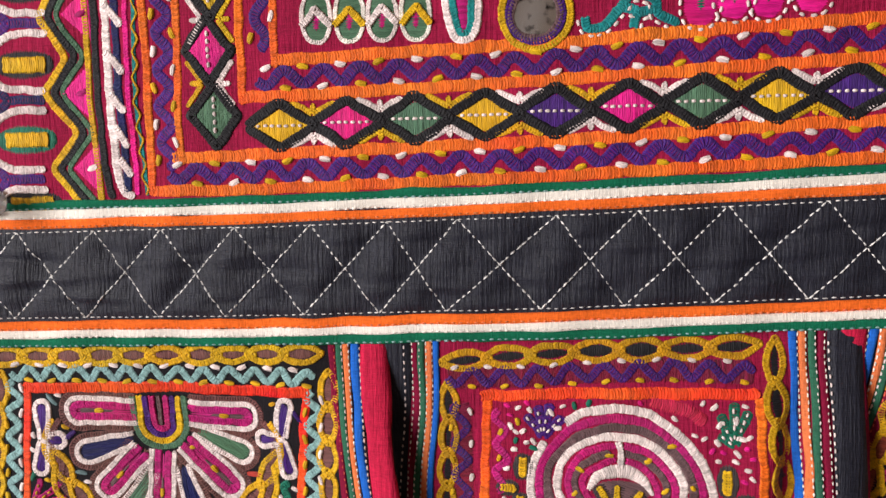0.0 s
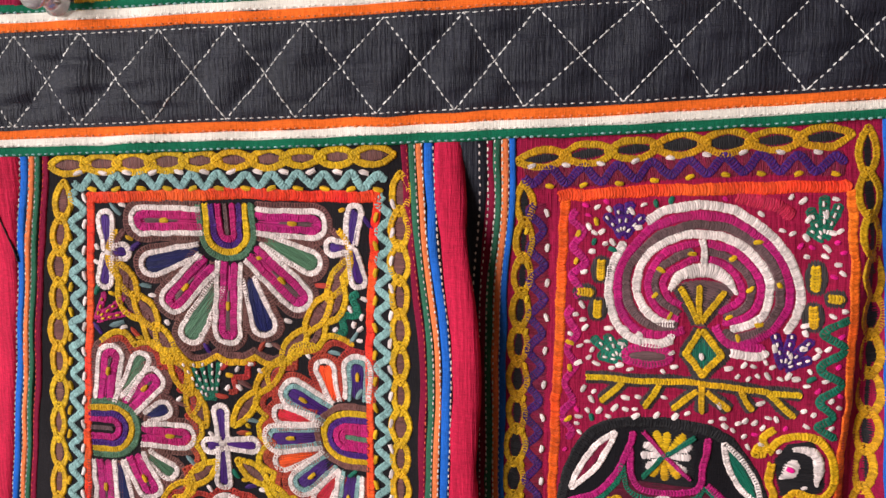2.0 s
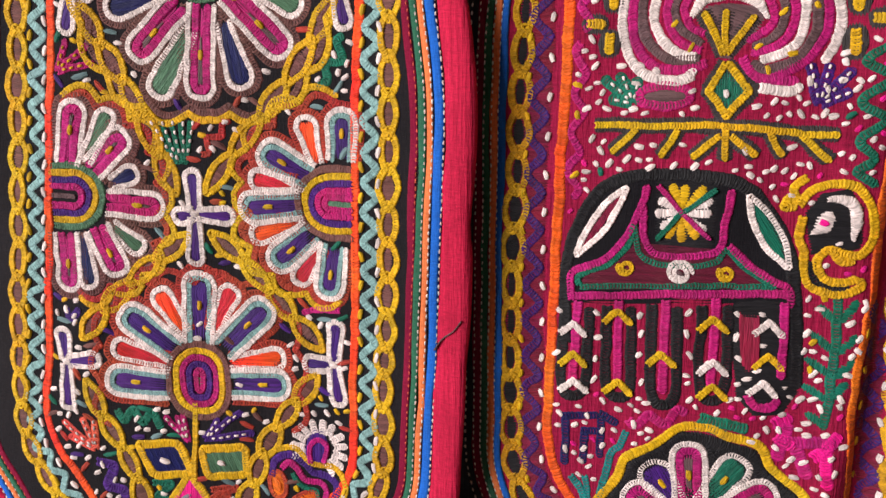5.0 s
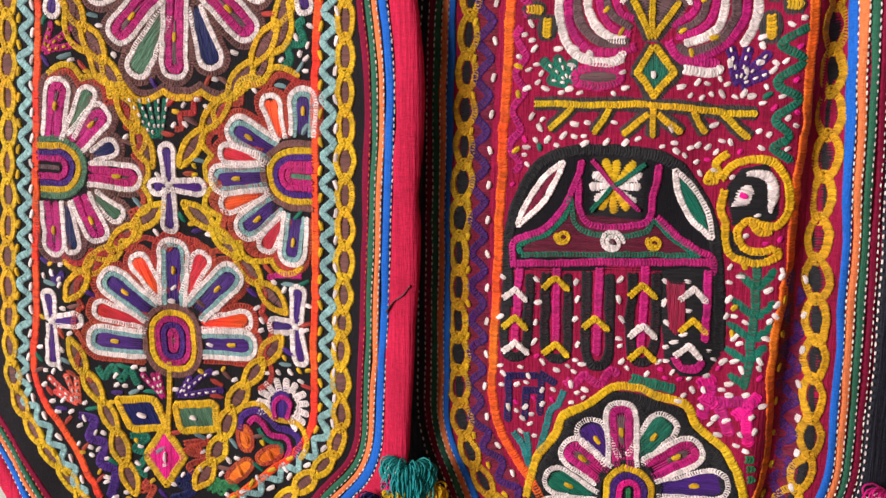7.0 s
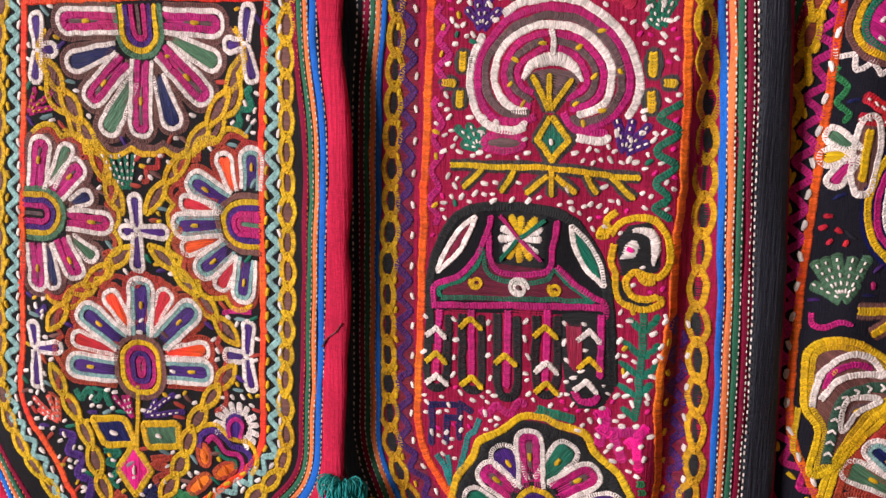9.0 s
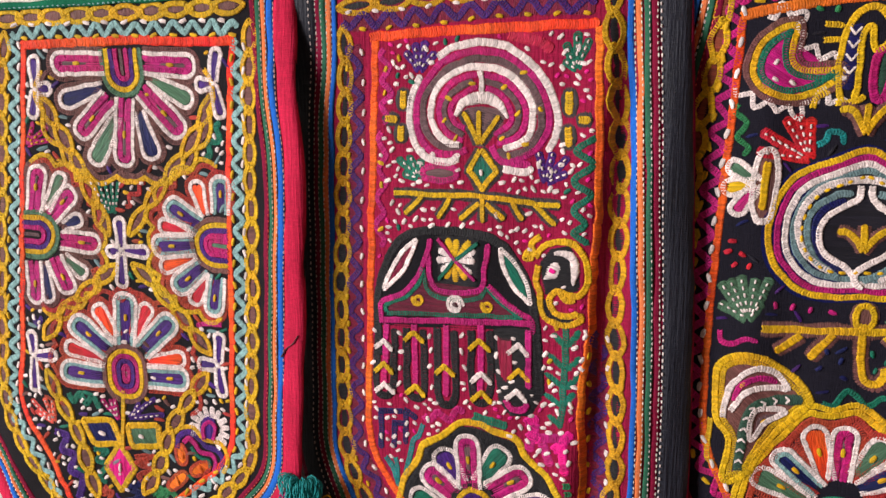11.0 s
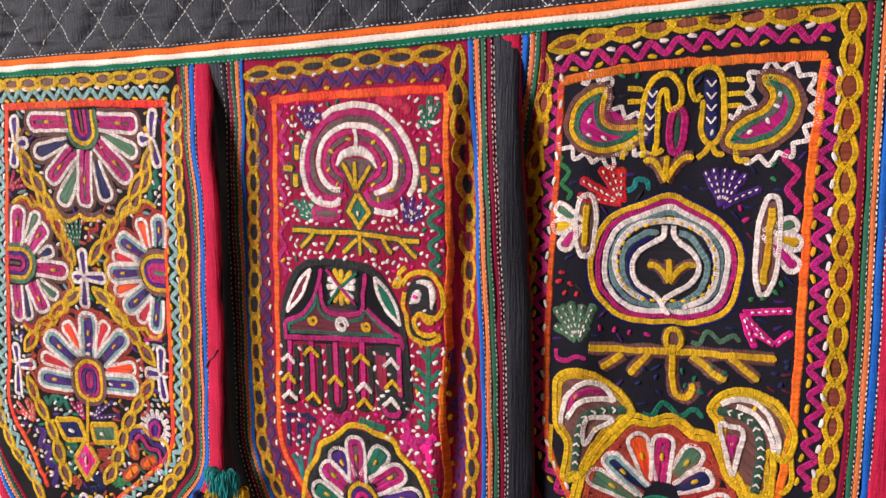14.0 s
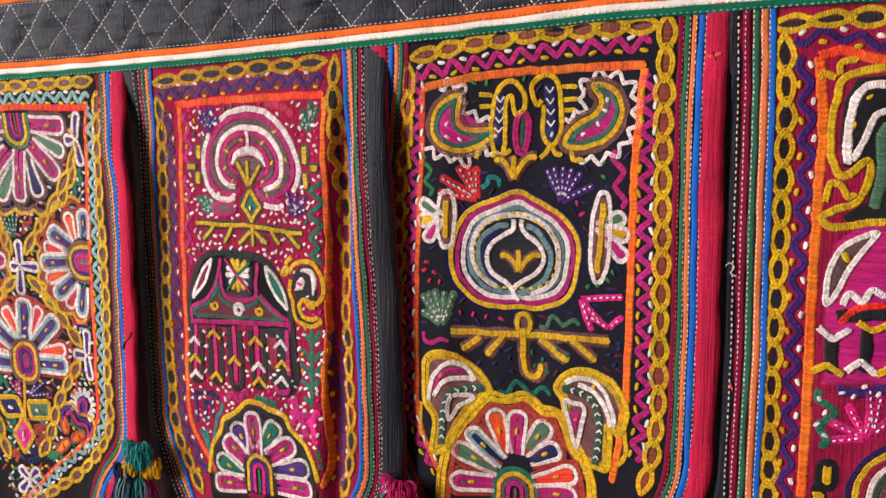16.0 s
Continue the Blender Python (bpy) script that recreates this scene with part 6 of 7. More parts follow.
flower = arch_rings("half_flower", F, 3, (174.5, 289.2), 11.2, 16.0, ["green", "yellow", "smoke", "magenta"], "smoke", angle=180, label="half flower with orange, magenta and sage petals")
for base, tip, core in (((169.9, 269.5), (162.5, 247.1), "flame"), ((180.3, 267.3), (191.8, 251.1), "sage"), ((184.9, 282.9), (206.6, 274.4), "flame"), ((164.7, 280.0), (140.8, 269.3), "sage"), ((182.1, 272.1), (197.7, 262.9), "navy")):
    petal(flower, 3, base, tip, 10.0, ["white"], core, "yellow", taper=0.45, rim="brick")
for base, tip, core in (((174.3, 268.9), (175.8, 246.7), "smoke"), ((166.2, 274.6), (149.3, 259.3), "navy"), ((162.4, 287.2), (139.8, 288.2), "smoke"), ((185.0, 288.9), (206.7, 286.7), "smoke")):
    petal(flower, 3, base, tip, 10.0, ["white", "magenta" if core == "smoke" else "ice"], core, "yellow", taper=0.15, rim="brick")
w = Work("scalloped_outline", F, 3, "brick and yellow rows round the flower")
line = [(135.0, 304.7), (137.3, 282.5), (140.8, 268.4), (148.4, 257.6), (154.5, 249.8), (161.3, 242.5), (170.0, 243.4), (179.3, 240.7), (187.6, 246.5), (196.3, 247.5), (201.3, 257.5), (207.2, 264.9), (211.8, 276.8), (213.3, 291.3)]
dense, _ = resample(spline(line), 1.5)
w.strip(dense, 2.8, "yellow", smooth=False, lift=0.2)
w.strip(offset(dense, -2.7), 2.6, "yellow", smooth=False, lift=0.25)
w.strip(offset(dense, 3.2), 3.0, "brick", smooth=False, lift=0.1)
w.done()

ground3 = within([(129.0, 90.0), (229.0, 84.0), (227.0, 150.0), (226.5, 222.0), (224.0, 262.0), (214.0, 268.0), (128.0, 268.0), (123.5, 236.0), (125.5, 160.0)])
scatter("filling_stitch", F, 3, (122, 84), (230, 268), ("navy", "navy", "violet", "maroon", "midnight"), 1.6, 900, 21, ground3, (4.6, 1.5), "dark navy and purple straight stitches on the black ground")

# ---- flap four: only its left part comes into view ----
F = FLAPS[4]
chain_border("chain_border", F, 4, [[(286.7, 66.1), (301.3, 65.3), (317.8, 64.4), (345.0, 66.0), (400.0, 66.0)]], "yellow", "black", pitch=14.0, width=8.6)
chain_border("chain_border", F, 4, [[(290.5, 72.0), (292.6, 97.4), (292.6, 125.7), (292.8, 159.6), (292.4, 189.3), (292.4, 219.7), (292.9, 251.1), (293.1, 277.7)]], "yellow", "black", pitch=13.2, width=8.6)
w = Work("wave_border", F, 4, "navy wavy rows with seed stitches")
for line in ([(294.2, 72.7), (310.0, 71.1), (330.0, 75.0), (395.0, 74.0)], [(298.1, 79.2), (301.3, 106.9), (300.9, 135.1), (300.3, 166.4), (300.1, 198.5), (300.4, 234.1), (299.3, 273.4)]):
    wave(w, line, 2.2, 15.0, 3.6, "violet", sharp=0.2, lift=0.1)
    wave_seeds(w, line, 2.5, 15.0, ["white", "yellow", "yellow"], (3.2, 2.2))
w.done()
w = Work("inner_border", F, 4, "orange satin line")
w.strip([(303.7, 79.4), (314.4, 77.6), (335.0, 82.5), (395.0, 82.0)], 4.4, "flame", lift=0.2)
w.strip([(304.1, 79.5), (306.8, 106.9), (306.6, 134.9), (306.4, 166.0), (306.5, 197.9), (306.9, 227.9), (306.7, 269.2)], 4.6, "orange", lift=0.1)
w.done()
w = Work("curled_figure", F, 4, "yellow outlined curl with black, white and green rows")
outer = [(328.6, 85.3), (319.0, 86.3), (313.5, 89.9), (311.1, 100.1), (310.0, 111.5), (311.7, 123.1), (316.1, 127.7), (324.1, 121.8), (325.5, 127.5), (322.0, 138.0), (312.7, 142.3), (308.6, 145.5), (314.1, 149.3), (332.3, 145.8)]
w.fill(np.array([(333.1, 87.6), (318.1, 88.5), (313.1, 97.8), (312.2, 113.8), (314.5, 125.4), (323.5, 122.5), (326.6, 126.4), (324.1, 138.7), (314.3, 145.0), (318.3, 147.3), (336.7, 145.1)]), "black", 0, height=0.3)
w.strip(outer, 3.6, "yellow", lift=0.3)
w.strip([(329.0, 91.5), (321.4, 92.4), (317.7, 100.2), (316.5, 116.1), (317.3, 123.0)], 4.0, "white", lift=0.3)
w.strip([(331.0, 101.5), (326.1, 103.7), (322.6, 113.8), (317.9, 121.9)], 3.4, "white", lift=0.3)
w.strip([(332.4, 107.1), (329.0, 111.6), (329.9, 127.5), (327.4, 141.4)], 5.0, "sage", lift=0.3)
w.strip([(310.9, 88.7), (306.6, 86.3), (304.6, 88.5)], 2.8, "yellow", lift=0.3)
w.strip([(312.9, 87.6), (313.1, 82.5), (318.7, 81.1)], 2.8, "yellow", lift=0.3)
w.strip([(309.4, 139.5), (311.1, 131.3), (315.3, 132.3), (317.7, 137.0), (320.8, 135.7)], 2.8, "yellow", lift=0.3)
w.seeds([(323.6, 96.3), (318.5, 107.5)], ["yellow"])
w.done()
w = Work("arched_figure", F, 4, "magenta rows with white leaves and chevrons")
w.fill(np.array([(310.9, 168.1), (313.4, 155.9), (322.6, 148.5), (336.8, 146.7), (343.0, 213.5), (311.7, 217.3), (310.8, 187.6)]), "magenta", 0, height=0.35)
leaf = np.array([(312.1, 182.2), (312.2, 172.9), (314.1, 163.1), (318.8, 156.2), (329.9, 151.0), (324.4, 159.2), (320.0, 166.6), (316.9, 174.6)])
w.fill(spline(leaf, True), "smoke", 50, lift=0.2)
w.strip(leaf, 2.6, "white", closed=True, lift=0.4)
w.seed((318.5, 161.7), "yellow", 60, 4.5, 3.0, 0.9)
w.strip([(317.4, 189.4), (324.5, 182.8), (334.4, 180.8)], 3.0, "flame", lift=0.4)
w.strip([(318.1, 182.2), (321.0, 177.1), (325.4, 180.3), (329.3, 175.2), (334.2, 177.2)], 3.4, "white", lift=0.5)
for a, b in (((314.9, 194.6), (315.4, 211.9)), ((328.1, 190.8), (328.2, 210.3)), ((316.2, 187.2), (339.1, 184.0))):
    w.strip([a, b], 6.0, "black", lift=0.3)
for p, drop, tint in (((315.7, 196.9), -5, "white"), ((330.2, 191.8), -3, "yellow"), ((314.1, 208.3), 4, "yellow"), ((326.8, 205.5), 5, "white"), ((338.5, 206.7), 4, "yellow")):
    chevron(w, p, 6.0, drop, tint, 3.0, 0.8)
w.done()
sprig(F, 4, (329.8, 238.6), ((315.4, 232.9), (317.0, 241.7), (322.6, 224.6), (332.3, 224.7)), "pink", "white", 4.2)
sprig(F, 4, (332.9, 236.8), ((339.8, 228.4), (335.1, 219.4), (330.8, 217.5)), "magenta", "white", 4.0)
w = Work("filling_stitches", F, 4, "purple and green fillings with white seeds")
wave(w, [(311.4, 219.8), (315.2, 229.2), (312.7, 245.0)], 2.6, 14, 3.6, "green", sharp=0.4)
w.strip([(317.9, 218.9), (326.6, 219.2), (336.6, 216.8)], 5.0, "purple")
w.seeds([(311.6, 223.5), (314.1, 229.3), (311.0, 234.9), (314.6, 239.5), (320.2, 219.9), (324.6, 221.1), (334.0, 219.1), (328.6, 216.5)], ["white"])
for a, b in (((316.5, 253.5), (316.2, 261.2)), ((311.6, 267.3), (315.6, 266.7))):
    w.fill(oval(np.array(a) + (np.array(a) - b) * 0.5, np.array(b) + (np.array(b) - a) * 0.5, 12), "black", 0)
    w.strip([a, b], 4.4, "yellow", lift=0.4)
w.done()
w = Work("ring_motif", F, 4, "pale rows of a round ring")
rim = resample(spline([(325.2, 272.3), (325.3, 261.4), (328.5, 251.8), (334.4, 244.8), (342.5, 239.2), (352.7, 236.6)]), 1.5)[0]
for k, tint in enumerate(("navy", "yellow", "crimson", "white", "pine", "smoke", "white")):
    w.strip(offset(rim, 2.6 * k), 2.6, tint, smooth=False)
w.done()

# ---- the valance's rows of stitching ----
V = valance
corner = (-142.0, 19.8)[0]
for k, (drop, u0, tint) in enumerate(((-12.6, corner, "orange"), (-24.6, corner + 9, "orange"), (-45.0, (-106.7, -19.1)[0], "orange"), (-57.4, (-93.4, -31.4)[0], "orange"))):
    w = Work("satin_border", V, 0, "orange satin line")
    w.strip(level(drop, u0, 400), 4.6, tint, lift=0.1)
    w.done()
for run in ([(-139.5, -79.9), (-141.0, -49.3), (-141.1, -13.8), (-141.6, 19.8)], [(-127.7, -79.3), (-128.7, -48.9), (-129.7, -13.6), (-129.6, 9.0)], [(-104.2, -78.1), (-105.6, -48.1), (-106.1, -12.0)], [(-92.8, -77.8), (-93.8, -47.8), (-93.2, -24.5)]):
    w = Work("satin_border", V, 0, "orange satin line")
    w.strip(run, 3.4, "orange", lift=0.12)
    w.done()
w = Work("wavy_border", V, 0, "purple wavy rows with white and yellow seeds")
for line in (level(-18.6, (-134.6, 12.6)[0], 400), level(-51.2, (-100.2, -22.8)[0], 400), [(-132.7, -79.5), (-134.2, -49.1), (-134.9, -19.7), (-135.0, 10.6)], [(-97.3, -77.9), (-97.5, -47.9), (-98.7, -30.6)]):
    wave(w, line, 2.3, 13.6, 4.5, "purple", sharp=0.0)
    wave_seeds(w, line, 3.6, 13.6, ["white", "yellow"], (4.0, 2.3))
w.done()
tints = ("yellow", "pink", "sage", "yellow", "purple", "pink", "sage", "yellow", "purple")
u = (-92.4, -5.9)[0]
gap = 24.2
for k in range(18):
    w = Work("diamond", V, 0, "diamond of satin stitches outlined in black")
    c = (u + k * gap, float(seam(u + k * gap)) - 34.6)
    diamond(w, c, 10.9, 6.8, None, tints[k % 9], "white")
    w.strip([(c[0] - 12.3, c[1]), (c[0] - 1, c[1] - 7.6), (c[0] + 1, c[1] - 7.6), (c[0] + 12.3, c[1]), (c[0] + 1, c[1] + 7.6), (c[0] - 1, c[1] + 7.6), (c[0] - 12.3, c[1])], 4.2, "black", smooth=False, lift=0.3)
    x = c[0] + gap / 2
    y = float(seam(x)) - 34.6
    for sgn in (-1, 1):
        tint = "white" if (k + (sgn > 0)) % 2 else "yellow"
        for dx in (-8.0, 0, 8.0):
            w.strip([(x, y + sgn * 3.4), (x + dx * 0.5, y + sgn * 5.8), (x + dx, y + sgn * (7.6 if dx else 7.0))], 2.1, tint, lift=0.15)
    w.done()
for c, tint in (((-117.6, -31.1), "pink"), ((-116.3, -8.3), "sage"), ((-116.3, -53.3), "yellow"), ((-115.7, -73.2), "purple")):
    w = Work("diamond", V, 0, "diamond of satin stitches outlined in black")
    diamond(w, c, 7.4, 9.8, None, tint)
    w.strip([(c[0], c[1] - 11.2), (c[0] - 8.6, c[1]), (c[0], c[1] + 11.2), (c[0] + 8.6, c[1]), (c[0], c[1] - 11.2)], 3.8, "black", smooth=False, lift=0.3)
    w.dashes([(c[0], c[1] - 7), (c[0], c[1] + 7)], "white", 1.8, 0.9, 1.1, lift=0.8)
    for sgn in (-1, 1):
        for dy in (-8.0, 0, 8.0) if tint != "sage" else ():
            w.strip([(c[0] + sgn * 3.0, c[1] + 11.6), (c[0] + sgn * 5.6, c[1] + 11.6 + dy * 0.5), (c[0] + sgn * (8.4 if dy else 7.4), c[1] + 11.6 + dy)], 2.0, "yellow" if (tint == "pink") == (sgn < 0) else "white", lift=0.15)
    w.done()
for run, width, tint in (([(-142.2, -78.2), (-145.7, -19.9), (-143.3, 19.8)], 1.6, "teal"), ([(-144.4, -78.3), (-147.3, -49.5), (-148.2, -13.9), (-147.1, 19.7)], 2.2, "pink"), ([(-151.0, -78.7), (-151.8, -49.7), (-151.5, -14.0), (-150.7, 18.7)], 3.2, "navy"),
                         ([(-154.1, -78.8), (-155.7, -49.9), (-155.6, -26.1), (-154.9, -1.9), (-153.3, 16.6), (-148.2, 20.4)], 3.2, "white"), ([(-157.7, -78.9), (-159.6, -50.0), (-159.9, -20.2), (-159.1, 6.2), (-156.8, 21.1)], 3.0, "black"), ([(-161.2, -79.0), (-162.9, -50.1), (-163.1, -20.3), (-162.2, 2.0), (-160.7, 21.7)], 2.6, "yellow")):
    w = Work("satin_border", V, 0)
    w.strip(run, width, tint, lift=0.1)
    w.done()
w = Work("braid_stitches", V, 0, "white slanted stitches over a navy row")
for a in (((-155.8, -48.9), (-149.9, -40.8)), ((-156.3, -32.2), (-149.6, -24.0)), ((-155.0, -17.1), (-149.8, -10.0)), ((-153.9, -5.0), (-149.8, 2.6)), ((-153.3, 6.3), (-148.9, 12.9)), ((-154.8, -63.5), (-149.5, -56.4))):
    w.strip([a[0], a[1]], 3.0, "white", lift=0.4)
wave(w, [(-141.8, -78.1), (-145.3, -19.9), (-143.8, 19.8)], 1.0, 9.0, 0.7, "yellow", lift=0.5, sharp=0.5)
w.done()
saw = Work("sawtooth", V, 0, "yellow and black sawtooth over magenta triangles")
zig = [(-179.6, -76.1), (-170.1, -62.0), (-180.8, -44.8), (-170.9, -30.1), (-180.5, -17.7), (-169.2, -3.2), (-180.0, 10.1), (-169.2, 23.1)]
for k, (tint, shift, width) in enumerate((("yellow", 0, 2.8), ("black", 3.2, 3.4), ("sage", 6.4, 2.2))):
    saw.strip(eased(np.array(zig) + (shift, 0), 0.8, 7), width, tint, smooth=False, lift=0.1)
for c in ((-165.1, -45.3), (-166.8, -17.4), (-164.3, 9.8), (-163.6, -73.4)):
    c = np.array(c)
    saw.fill(np.array([c + (-7.0, 0), c + (4.0, -11), c + (4.0, 11)]), "pink", 90, height=0.4)
    saw.seed(c + (0.5, 0), "white" if c[1] % 2 > 1 else "magenta", -20, 4, 2.4, 0.6)
saw.done()
for c, rim in (((-187.2, -27.9), "black"), ((-188.7, -0.8), "green"), ((-188.4, 23.0), "black"), ((-186.1, -54.9), "black")):
    w = Work("oval_motif", V, 0, "yellow oval bar with a dark rim")
    c = np.array(c)
    w.fill(oval(c - (12, 0), c + (11.5, 0), 11.6), rim, 90)
    w.strip([c - (8.6, 0), c + (8.2, 0)], 6.4, "yellow", smooth=False, lift=0.35)
    w.done()
for y, tint in (((-187.3, -42.7), "purple"), ((-189.5, -15.2), "navy"), ((-191.7, 13.7), "purple")):
    w = Work("forked_motif", V, 0, "forked bar in purple with white rims")
    c = np.array((y[0], y[1]))
    w.strip([c + (-6, 0), c + (9, 0)], 4.0, tint, smooth=False)
    for sgn in (-1, 1):
        w.strip([c + (-6, 0), c + (-13, sgn * 7)], 4.0, tint)
        w.strip([c + (-14, sgn * 11), c + (-6, sgn * 4.4), c + (9.5, sgn * 3.6)], 2.8, "white", lift=0.2)
        w.strip([c + (-16, sgn * 4), c + (-11, 0)], 2.2, "white", lift=0.2)
    w.done()
# motifs at the panel's upper edge
w = Work("scale_motif", V, 0, "row of sage scales with magenta hearts and chevrons")
for k in range(4):
    c = np.array((-77.9, -41.5)) + (k * 11.6, 0)
    w.fill(oval(c + (0, 9.5), c + (0, -9), 10.5), "sage", 0)
    w.fill(oval(c + (0, 5.0), c + (0, -3), 4.4), "magenta", 0, lift=0.3)
    w.strip(oval(c + (0, 9.5), c + (0, -9), 11.5, inset=0.8)[:-1], 1.6, "white" if k % 2 == 0 else "cream", closed=True, lift=0.2)
    chevron(w, c + (0, -2.5), 5.4, 6.0, "white" if k % 2 == 0 else "yellow", 2.6)
w.done()
w = Work("pill_motif", V, 0, "upright oval of white, teal and magenta rows")
w.fill(oval((-26.8, -34.2), (-28.0, -58.3), 5.0), "magenta", 0, lift=0.2)
w.strip(oval((-26.4, -33.1), (-28.0, -60.2), 9.0, inset=1.3)[:-1], 2.8, "teal", closed=True, lift=0.15)
w.strip(oval((-26.4, -30.8), (-28.0, -62.4), 13.8, inset=1.3)[:-1], 2.8, "white", closed=True, lift=0.2)
w.done()
mirror = Work("mirror_motif", V, 0, "small mirror disc held by purple and yellow rows")
c = np.array((-2.3, -40.0))
a = np.linspace(0, 2 * math.pi, 30)[:-1]
circle = np.stack([np.cos(a), np.sin(a)], -1)
for r, tint in ((8.2, "smoke"), (9.2, "purple"), (11.6, "yellow")):
    mirror.strip(c + circle * r, 2.6, tint, closed=True, lift=0.3)
mirror_ob = mirror.done()
glass, nt, bsdf = principled("mirror_glass", 0.25)
bsdf.inputs["Metallic"].default_value = 1.0
co = nt.nodes.new("ShaderNodeTexCoord")
spots = node(nt, "ShaderNodeTexNoise", [(co.outputs["Object"], "Vector")], Scale=260.0, Detail=3.0)
ramp = nt.nodes.new("ShaderNodeValToRGB")
ramp.color_ramp.elements[0].color, ramp.color_ramp.elements[1].color = (0.05, 0.05, 0.05, 1), (0.75, 0.74, 0.74, 1)
ramp.color_ramp.elements[0].position, ramp.color_ramp.elements[1].position = 0.34, 0.5
nt.links.new(spots.outputs[0], ramp.inputs[0])
nt.links.new(ramp.outputs[0], bsdf.inputs["Base Color"])
disc = Work("mirror_disc", mirror_ob, 0, "tarnished mirror glass")
f = np.linspace(0, 1, 5)
full = np.vstack([circle, circle[:1]])
g = c + full[None] * (f[:, None, None] * 7.4)
disc.sheet(place(0, g[..., 0], g[..., 1], 0.35), g / 5, glass)
disc.done()
w = Work("twig_motif", V, 0, "teal twigs edged in white stitches")
for run in ([(14.0, -38.5), (15.4, -34.8), (20.6, -35.6), (26.0, -40.9), (31.5, -39.7)], [(26.0, -40.9), (29.6, -45.3), (37.0, -43.2), (37.9, -38.6), (44.4, -35.7)], [(29.8, -34.3), (31.5, -38.8), (37.0, -40.5)]):
    w.strip(run, 3.6, "teal", lift=0.1)
    w.dashes(offset(spline(run), 2.4), "white", 2.0, 1.2, 1.1, lift=0.4)
w.done()
for c in ((51.7, -38.3), (62.3, -40.2), (73.1, -40.3), (87.1, -41.6)):
    w = Work("bud_motif", V, 0, "magenta bud with a green heart")
    w.fill(oval((c[0] - 1, c[1] + 4), (c[0] + 1, c[1] - 12), 12.0), "pink", 0)
    w.fill(oval((c[0], c[1] - 1), (c[0], c[1] - 8), 4.0), "green", 0, lift=0.3)
    w.dashes(oval((c[0] - 1, c[1] + 5), (c[0] + 1, c[1] - 13), 13.5), "white", 2.0, 1.2, 1.1, lift=0.6)
    w.done()
# the valance's own edge strips
w = Work("edge_strips", V, 0, "coloured strips along the panel's side")
w.ribbon([(-219.5, 26.1), (-217.2, -1.7), (-214.7, -48.5)], 3.6, "wine", 0.6)
w.ribbon([(-215.4, 25.8), (-213.1, -1.5), (-210.2, -48.1)], 2.8, "emerald", 0.7)
w.ribbon([(-212.5, 25.4), (-210.3, -1.5), (-207.1, -47.9)], 2.8, "tangerine", 0.8)
w.ribbon([(-209.6, 25.1), (-207.4, -1.4), (-204.0, -47.7)], 2.8, "blue", 0.7)
w.done()

w = Work("loose_thread", FLAPS[4], 4, "short white loose thread")
w.strip([(270.4, 169.1), (272.7, 166.4), (274.7, 168.3), (273.4, 170.9), (275.8, 172.2)], 0.5, "white", lift=1.4, height=0.35)
w.strip([(275.1, 220.4), (276.2, 223.6)], 1.0, "salmon", lift=1.4, height=0.4)
w.done()
w = Work("mended_knot", FLAPS[3], 3, "small pink knot in the edge strip")
w.strip([(259.9, 77.4), (262.7, 78.0), (265.9, 76.8)], 1.6, "salmon", lift=1.6, height=0.5)
w.strip([(261.7, 76.1), (263.3, 79.5)], 1.2, "rose", lift=1.9, height=0.5)
w.done()

# ---- loose things: push pin, tassels, a loose thread ----
clear, nt, bsdf = principled("clear_plastic", 0.22)
bsdf.inputs["Transmission Weight"].default_value = 0.8
bsdf.inputs["Base Color"].default_value = (0.92, 0.92, 0.92, 1)
bsdf.inputs["IOR"].default_value = 1.45
steel, nt2, bsdf2 = principled("steel", 0.25)
bsdf2.inputs["Metallic"].default_value = 1.0
bsdf2.inputs["Base Color"].default_value = (0.6, 0.6, 0.6, 1)


def turned(name, profile, material, parent, at, m, label=""):
    """A body turned on a lathe along its own z."""
    bm = bmesh.new()
    rings = [[bm.verts.new((r * math.cos(k * math.pi / 14), r * math.sin(k * math.pi / 14), z)) for k in range(28)] for r, z in profile]
    for a, b in zip(rings, rings[1:]):
        for k in range(28):
            bm.faces.new((a[k], a[(k + 1) % 28], b[(k + 1) % 28], b[k]))
    bm.faces.new(rings[0][::-1])
    bm.faces.new(rings[-1])
    me = bpy.data.meshes.new(name)
    bm.to_mesh(me)
    bm.free()
    for p in me.polygons:
        p.use_smooth = True
    me.materials.append(material)
    ob = new(name, me)
    ob.parent = parent
    ob.matrix_basis = m
    return tagged(ob, label)


pin_uv = (-203.0, 22.4)
pin = thing("push_pin", "clear plastic push pin holding the cloth to the wall", "push pin", (pin_uv[0] / 1000, CLOTH_Y - 0.001, 1.5 - pin_uv[1] / 1000))
tip = pose(0, 0, 0, 84, 0, -6)
turned("grip", [(0.0052, 0), (0.0054, 0.0012), (0.0038, 0.003), (0.0032, 0.007), (0.0040, 0.0105), (0.0052, 0.012), (0.0052, 0.0135), (0.0046, 0.0145)], clear, pin, None, tip, "clear plastic grip")
turned("needle", [(0.0006, -0.012), (0.0006, 0.004)], steel, pin, None, tip, "steel needle")


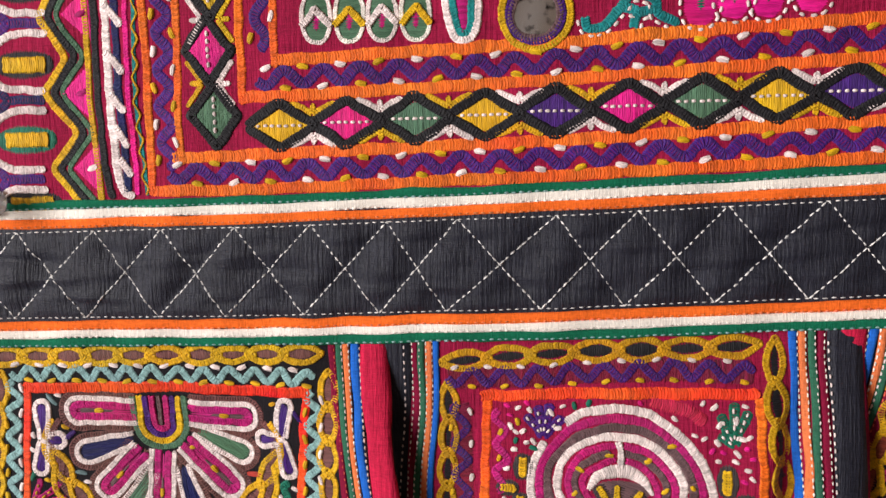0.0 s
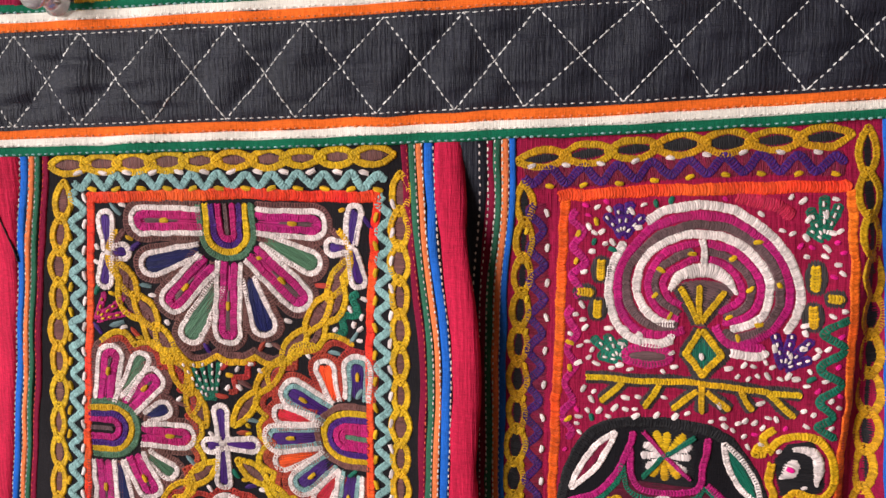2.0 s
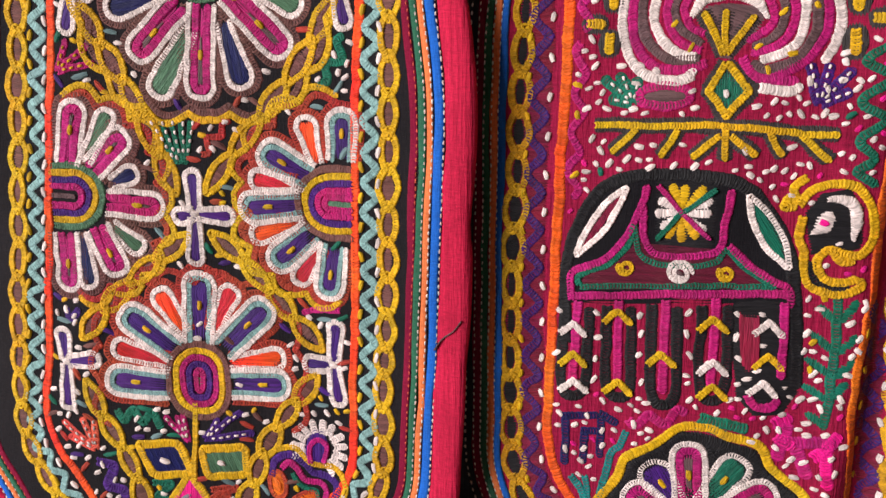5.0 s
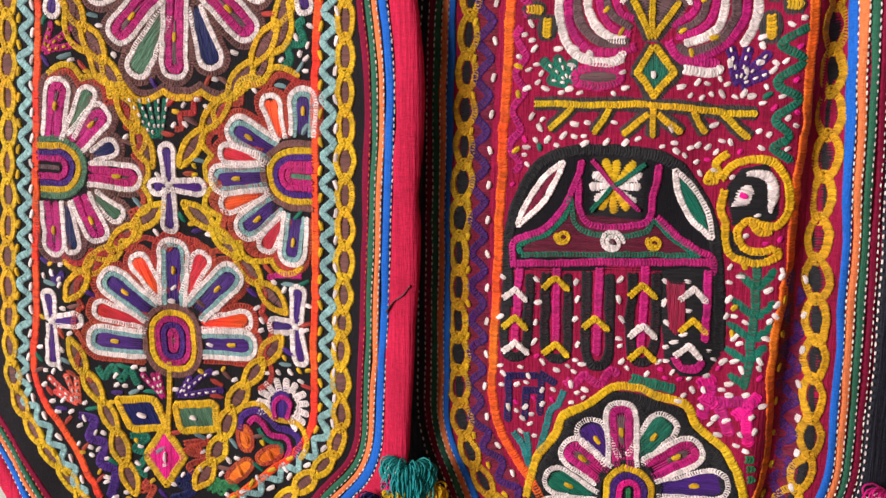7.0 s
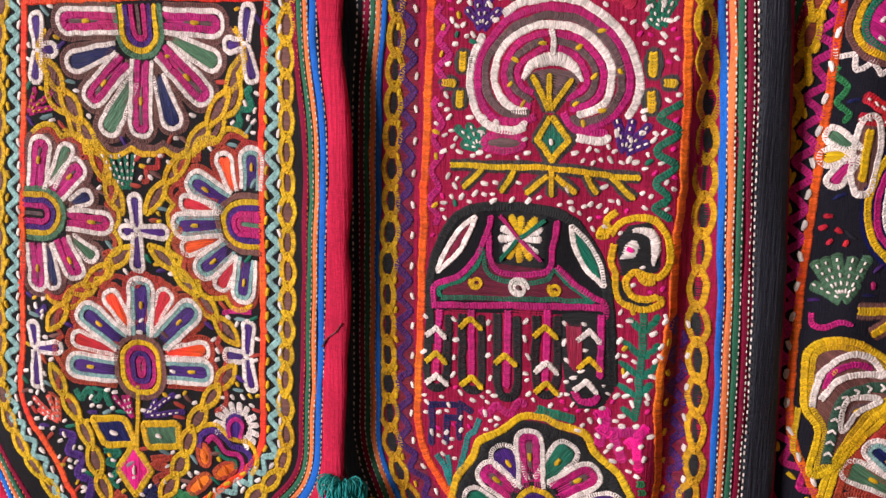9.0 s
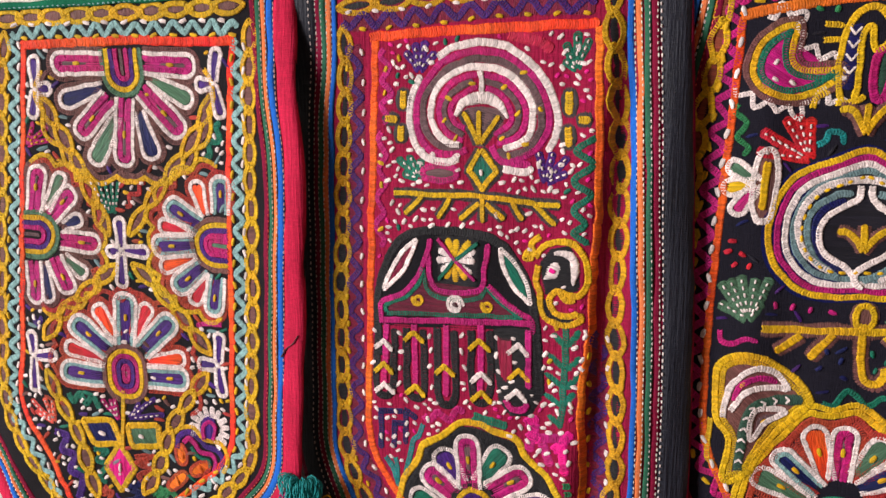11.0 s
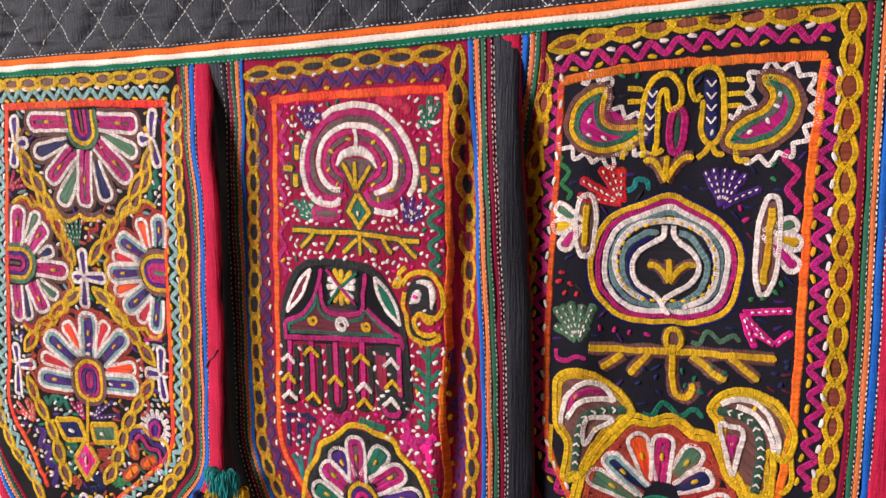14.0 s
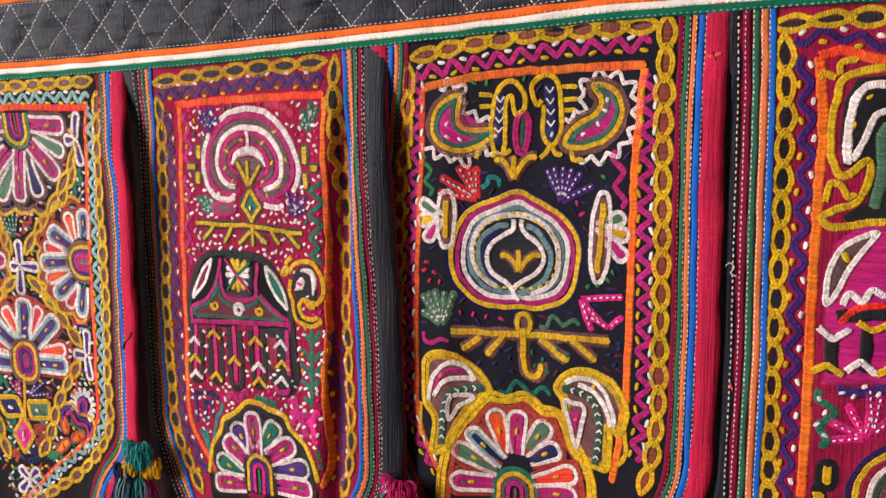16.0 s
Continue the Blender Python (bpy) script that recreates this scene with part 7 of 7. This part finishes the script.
def tassel(at, tints, label, seed):
    """Knotted head, small pompons and a skirt of loose threads."""
    rng = np.random.RandomState(seed)
    top = thing("tassel", label, "tassel", at, "tassels between the flaps")

    def strands(name, tint, count, make):
        cu = bpy.data.curves.new(name, "CURVE")
        cu.dimensions, cu.bevel_depth, cu.bevel_resolution, cu.resolution_u = "3D", 0.00034, 1, 4
        for k in range(count):
            pts = make(k)
            sp = cu.splines.new("BEZIER")
            sp.bezier_points.add(len(pts) - 1)
            for bp, p in zip(sp.bezier_points, pts):
                bp.co = p
                bp.handle_left_type = bp.handle_right_type = "AUTO"
        dep = new("temp", cu)
        me = bpy.data.meshes.new_from_object(dep.evaluated_get(bpy.context.evaluated_depsgraph_get()))
        bpy.data.objects.remove(dep)
        me.name = name
        if not me.uv_layers:
            me.uv_layers.new(name="stitch")
        me.materials.clear()
        me.materials.append(thread(tint))
        ob = new(name, me)
        ob.parent = top

    def ball(centre, radius):
        def make(k):
            a, b = rng.uniform(0, 6.28), rng.uniform(-1, 1)
            d = Vector((math.cos(a) * math.sqrt(1 - b * b), math.sin(a) * math.sqrt(1 - b * b), b))
            e = Vector(rng.uniform(-1, 1, 3)) * rng.uniform(0.4, 1.1)
            return [Vector(centre) + d * radius * 0.3, Vector(centre) + (d + e * 0.4).normalized() * radius * 0.85, Vector(centre) + (d * 0.6 + e).normalized() * radius]
        return make

    def loops(centre, radius):
        def make(k):
            a = rng.uniform(0, 6.28)
            d = Vector((math.cos(a), -abs(math.sin(a)) * 0.6, rng.uniform(-0.7, 0.7))) * rng.uniform(0.6, 1.25)
            return [Vector(centre) + Vector((0, 0, radius * 0.5)), Vector(centre) + d * radius + Vector((0, 0, radius * 0.3)), Vector(centre) + d * radius * 0.9 - Vector((0, 0, radius * 0.4)), Vector(centre) + d * 0.3 * radius - Vector((0, 0, radius))]
        return make

    def skirt(centre, spread, length):
        def make(k):
            a = rng.uniform(0, 6.28)
            r = spread * math.sqrt(rng.uniform(0.1, 1))
            x, y = math.cos(a) * r, math.sin(a) * r * 0.6
            return [Vector(centre) + Vector((x * 0.3, y * 0.3, 0)), Vector(centre) + Vector((x * rng.uniform(0.5, 1.3), y * rng.uniform(0.5, 1.4), -length * rng.uniform(0.15, 0.5))), Vector(centre) + Vector((x * rng.uniform(0.8, 1.2), y, -length * rng.uniform(0.85, 1.05)))]
        return make

    strands("knot", tints[0], 170, loops((0.001, -0.005, 0.002), 0.0085))
    strands("cap", tints[1], 70, ball((-0.0055, -0.006, 0.0), 0.0040))
    strands("cap", "white", 70, ball((-0.0045, -0.006, 0.0042), 0.0038))
    strands("tuft", tints[2], 110, loops((0.0085, -0.003, -0.0055), 0.0060))
    strands("tuft", tints[2], 60, loops((0.0050, -0.005, -0.0080), 0.0036))
    strands("tuft", tints[2], 80, loops((-0.0040, -0.008, -0.0065), 0.0042))
    strands("skirt", tints[3], 150, loops((-0.0085, -0.006, -0.012), 0.0075))
    strands("skirt", tints[3], 190, skirt((-0.0095, -0.005, -0.010), 0.011, 0.05))
    strands("skirt", tints[4], 70, skirt((0.000, -0.006, -0.010), 0.008, 0.045))
    strands("skirt", "magenta", 50, skirt((0.004, -0.004, -0.012), 0.008, 0.045))
    strands("skirt", "ice", 10, skirt((-0.002, -0.009, -0.008), 0.012, 0.04))


t1 = (-55.7, 299.8)
tassel((t1[0] / 1000, CLOTH_Y - 0.004, 1.5 - t1[1] / 1000), ("teal", "pink", "yellow", "navy", "teal"), "teal, yellow and navy cotton tassel between the flaps", 4)
t2 = (114.0, 297.3)
tassel((t2[0] / 1000, CLOTH_Y - 0.002, 1.5 - t2[1] / 1000), ("pink", "teal", "magenta", "purple", "pink"), "pink and teal cotton tassel between the flaps", 9)
w = Work("loose_thread", FLAPS[1], 1, "fine grey loose thread")
w.strip([(-229.7, 119.0), (-231.4, 113.0), (-234.0, 106.0), (-238.7, 91.4), (-239.6, 86.0)], 0.35, "ash", lift=2.0, height=0.3)
w.strip([(-53.8, 223.3), (-56.6, 227.1), (-60.4, 230.1), (-63.6, 234.7)], 0.35, "smoke", lift=2.2, height=0.3)
w.done()
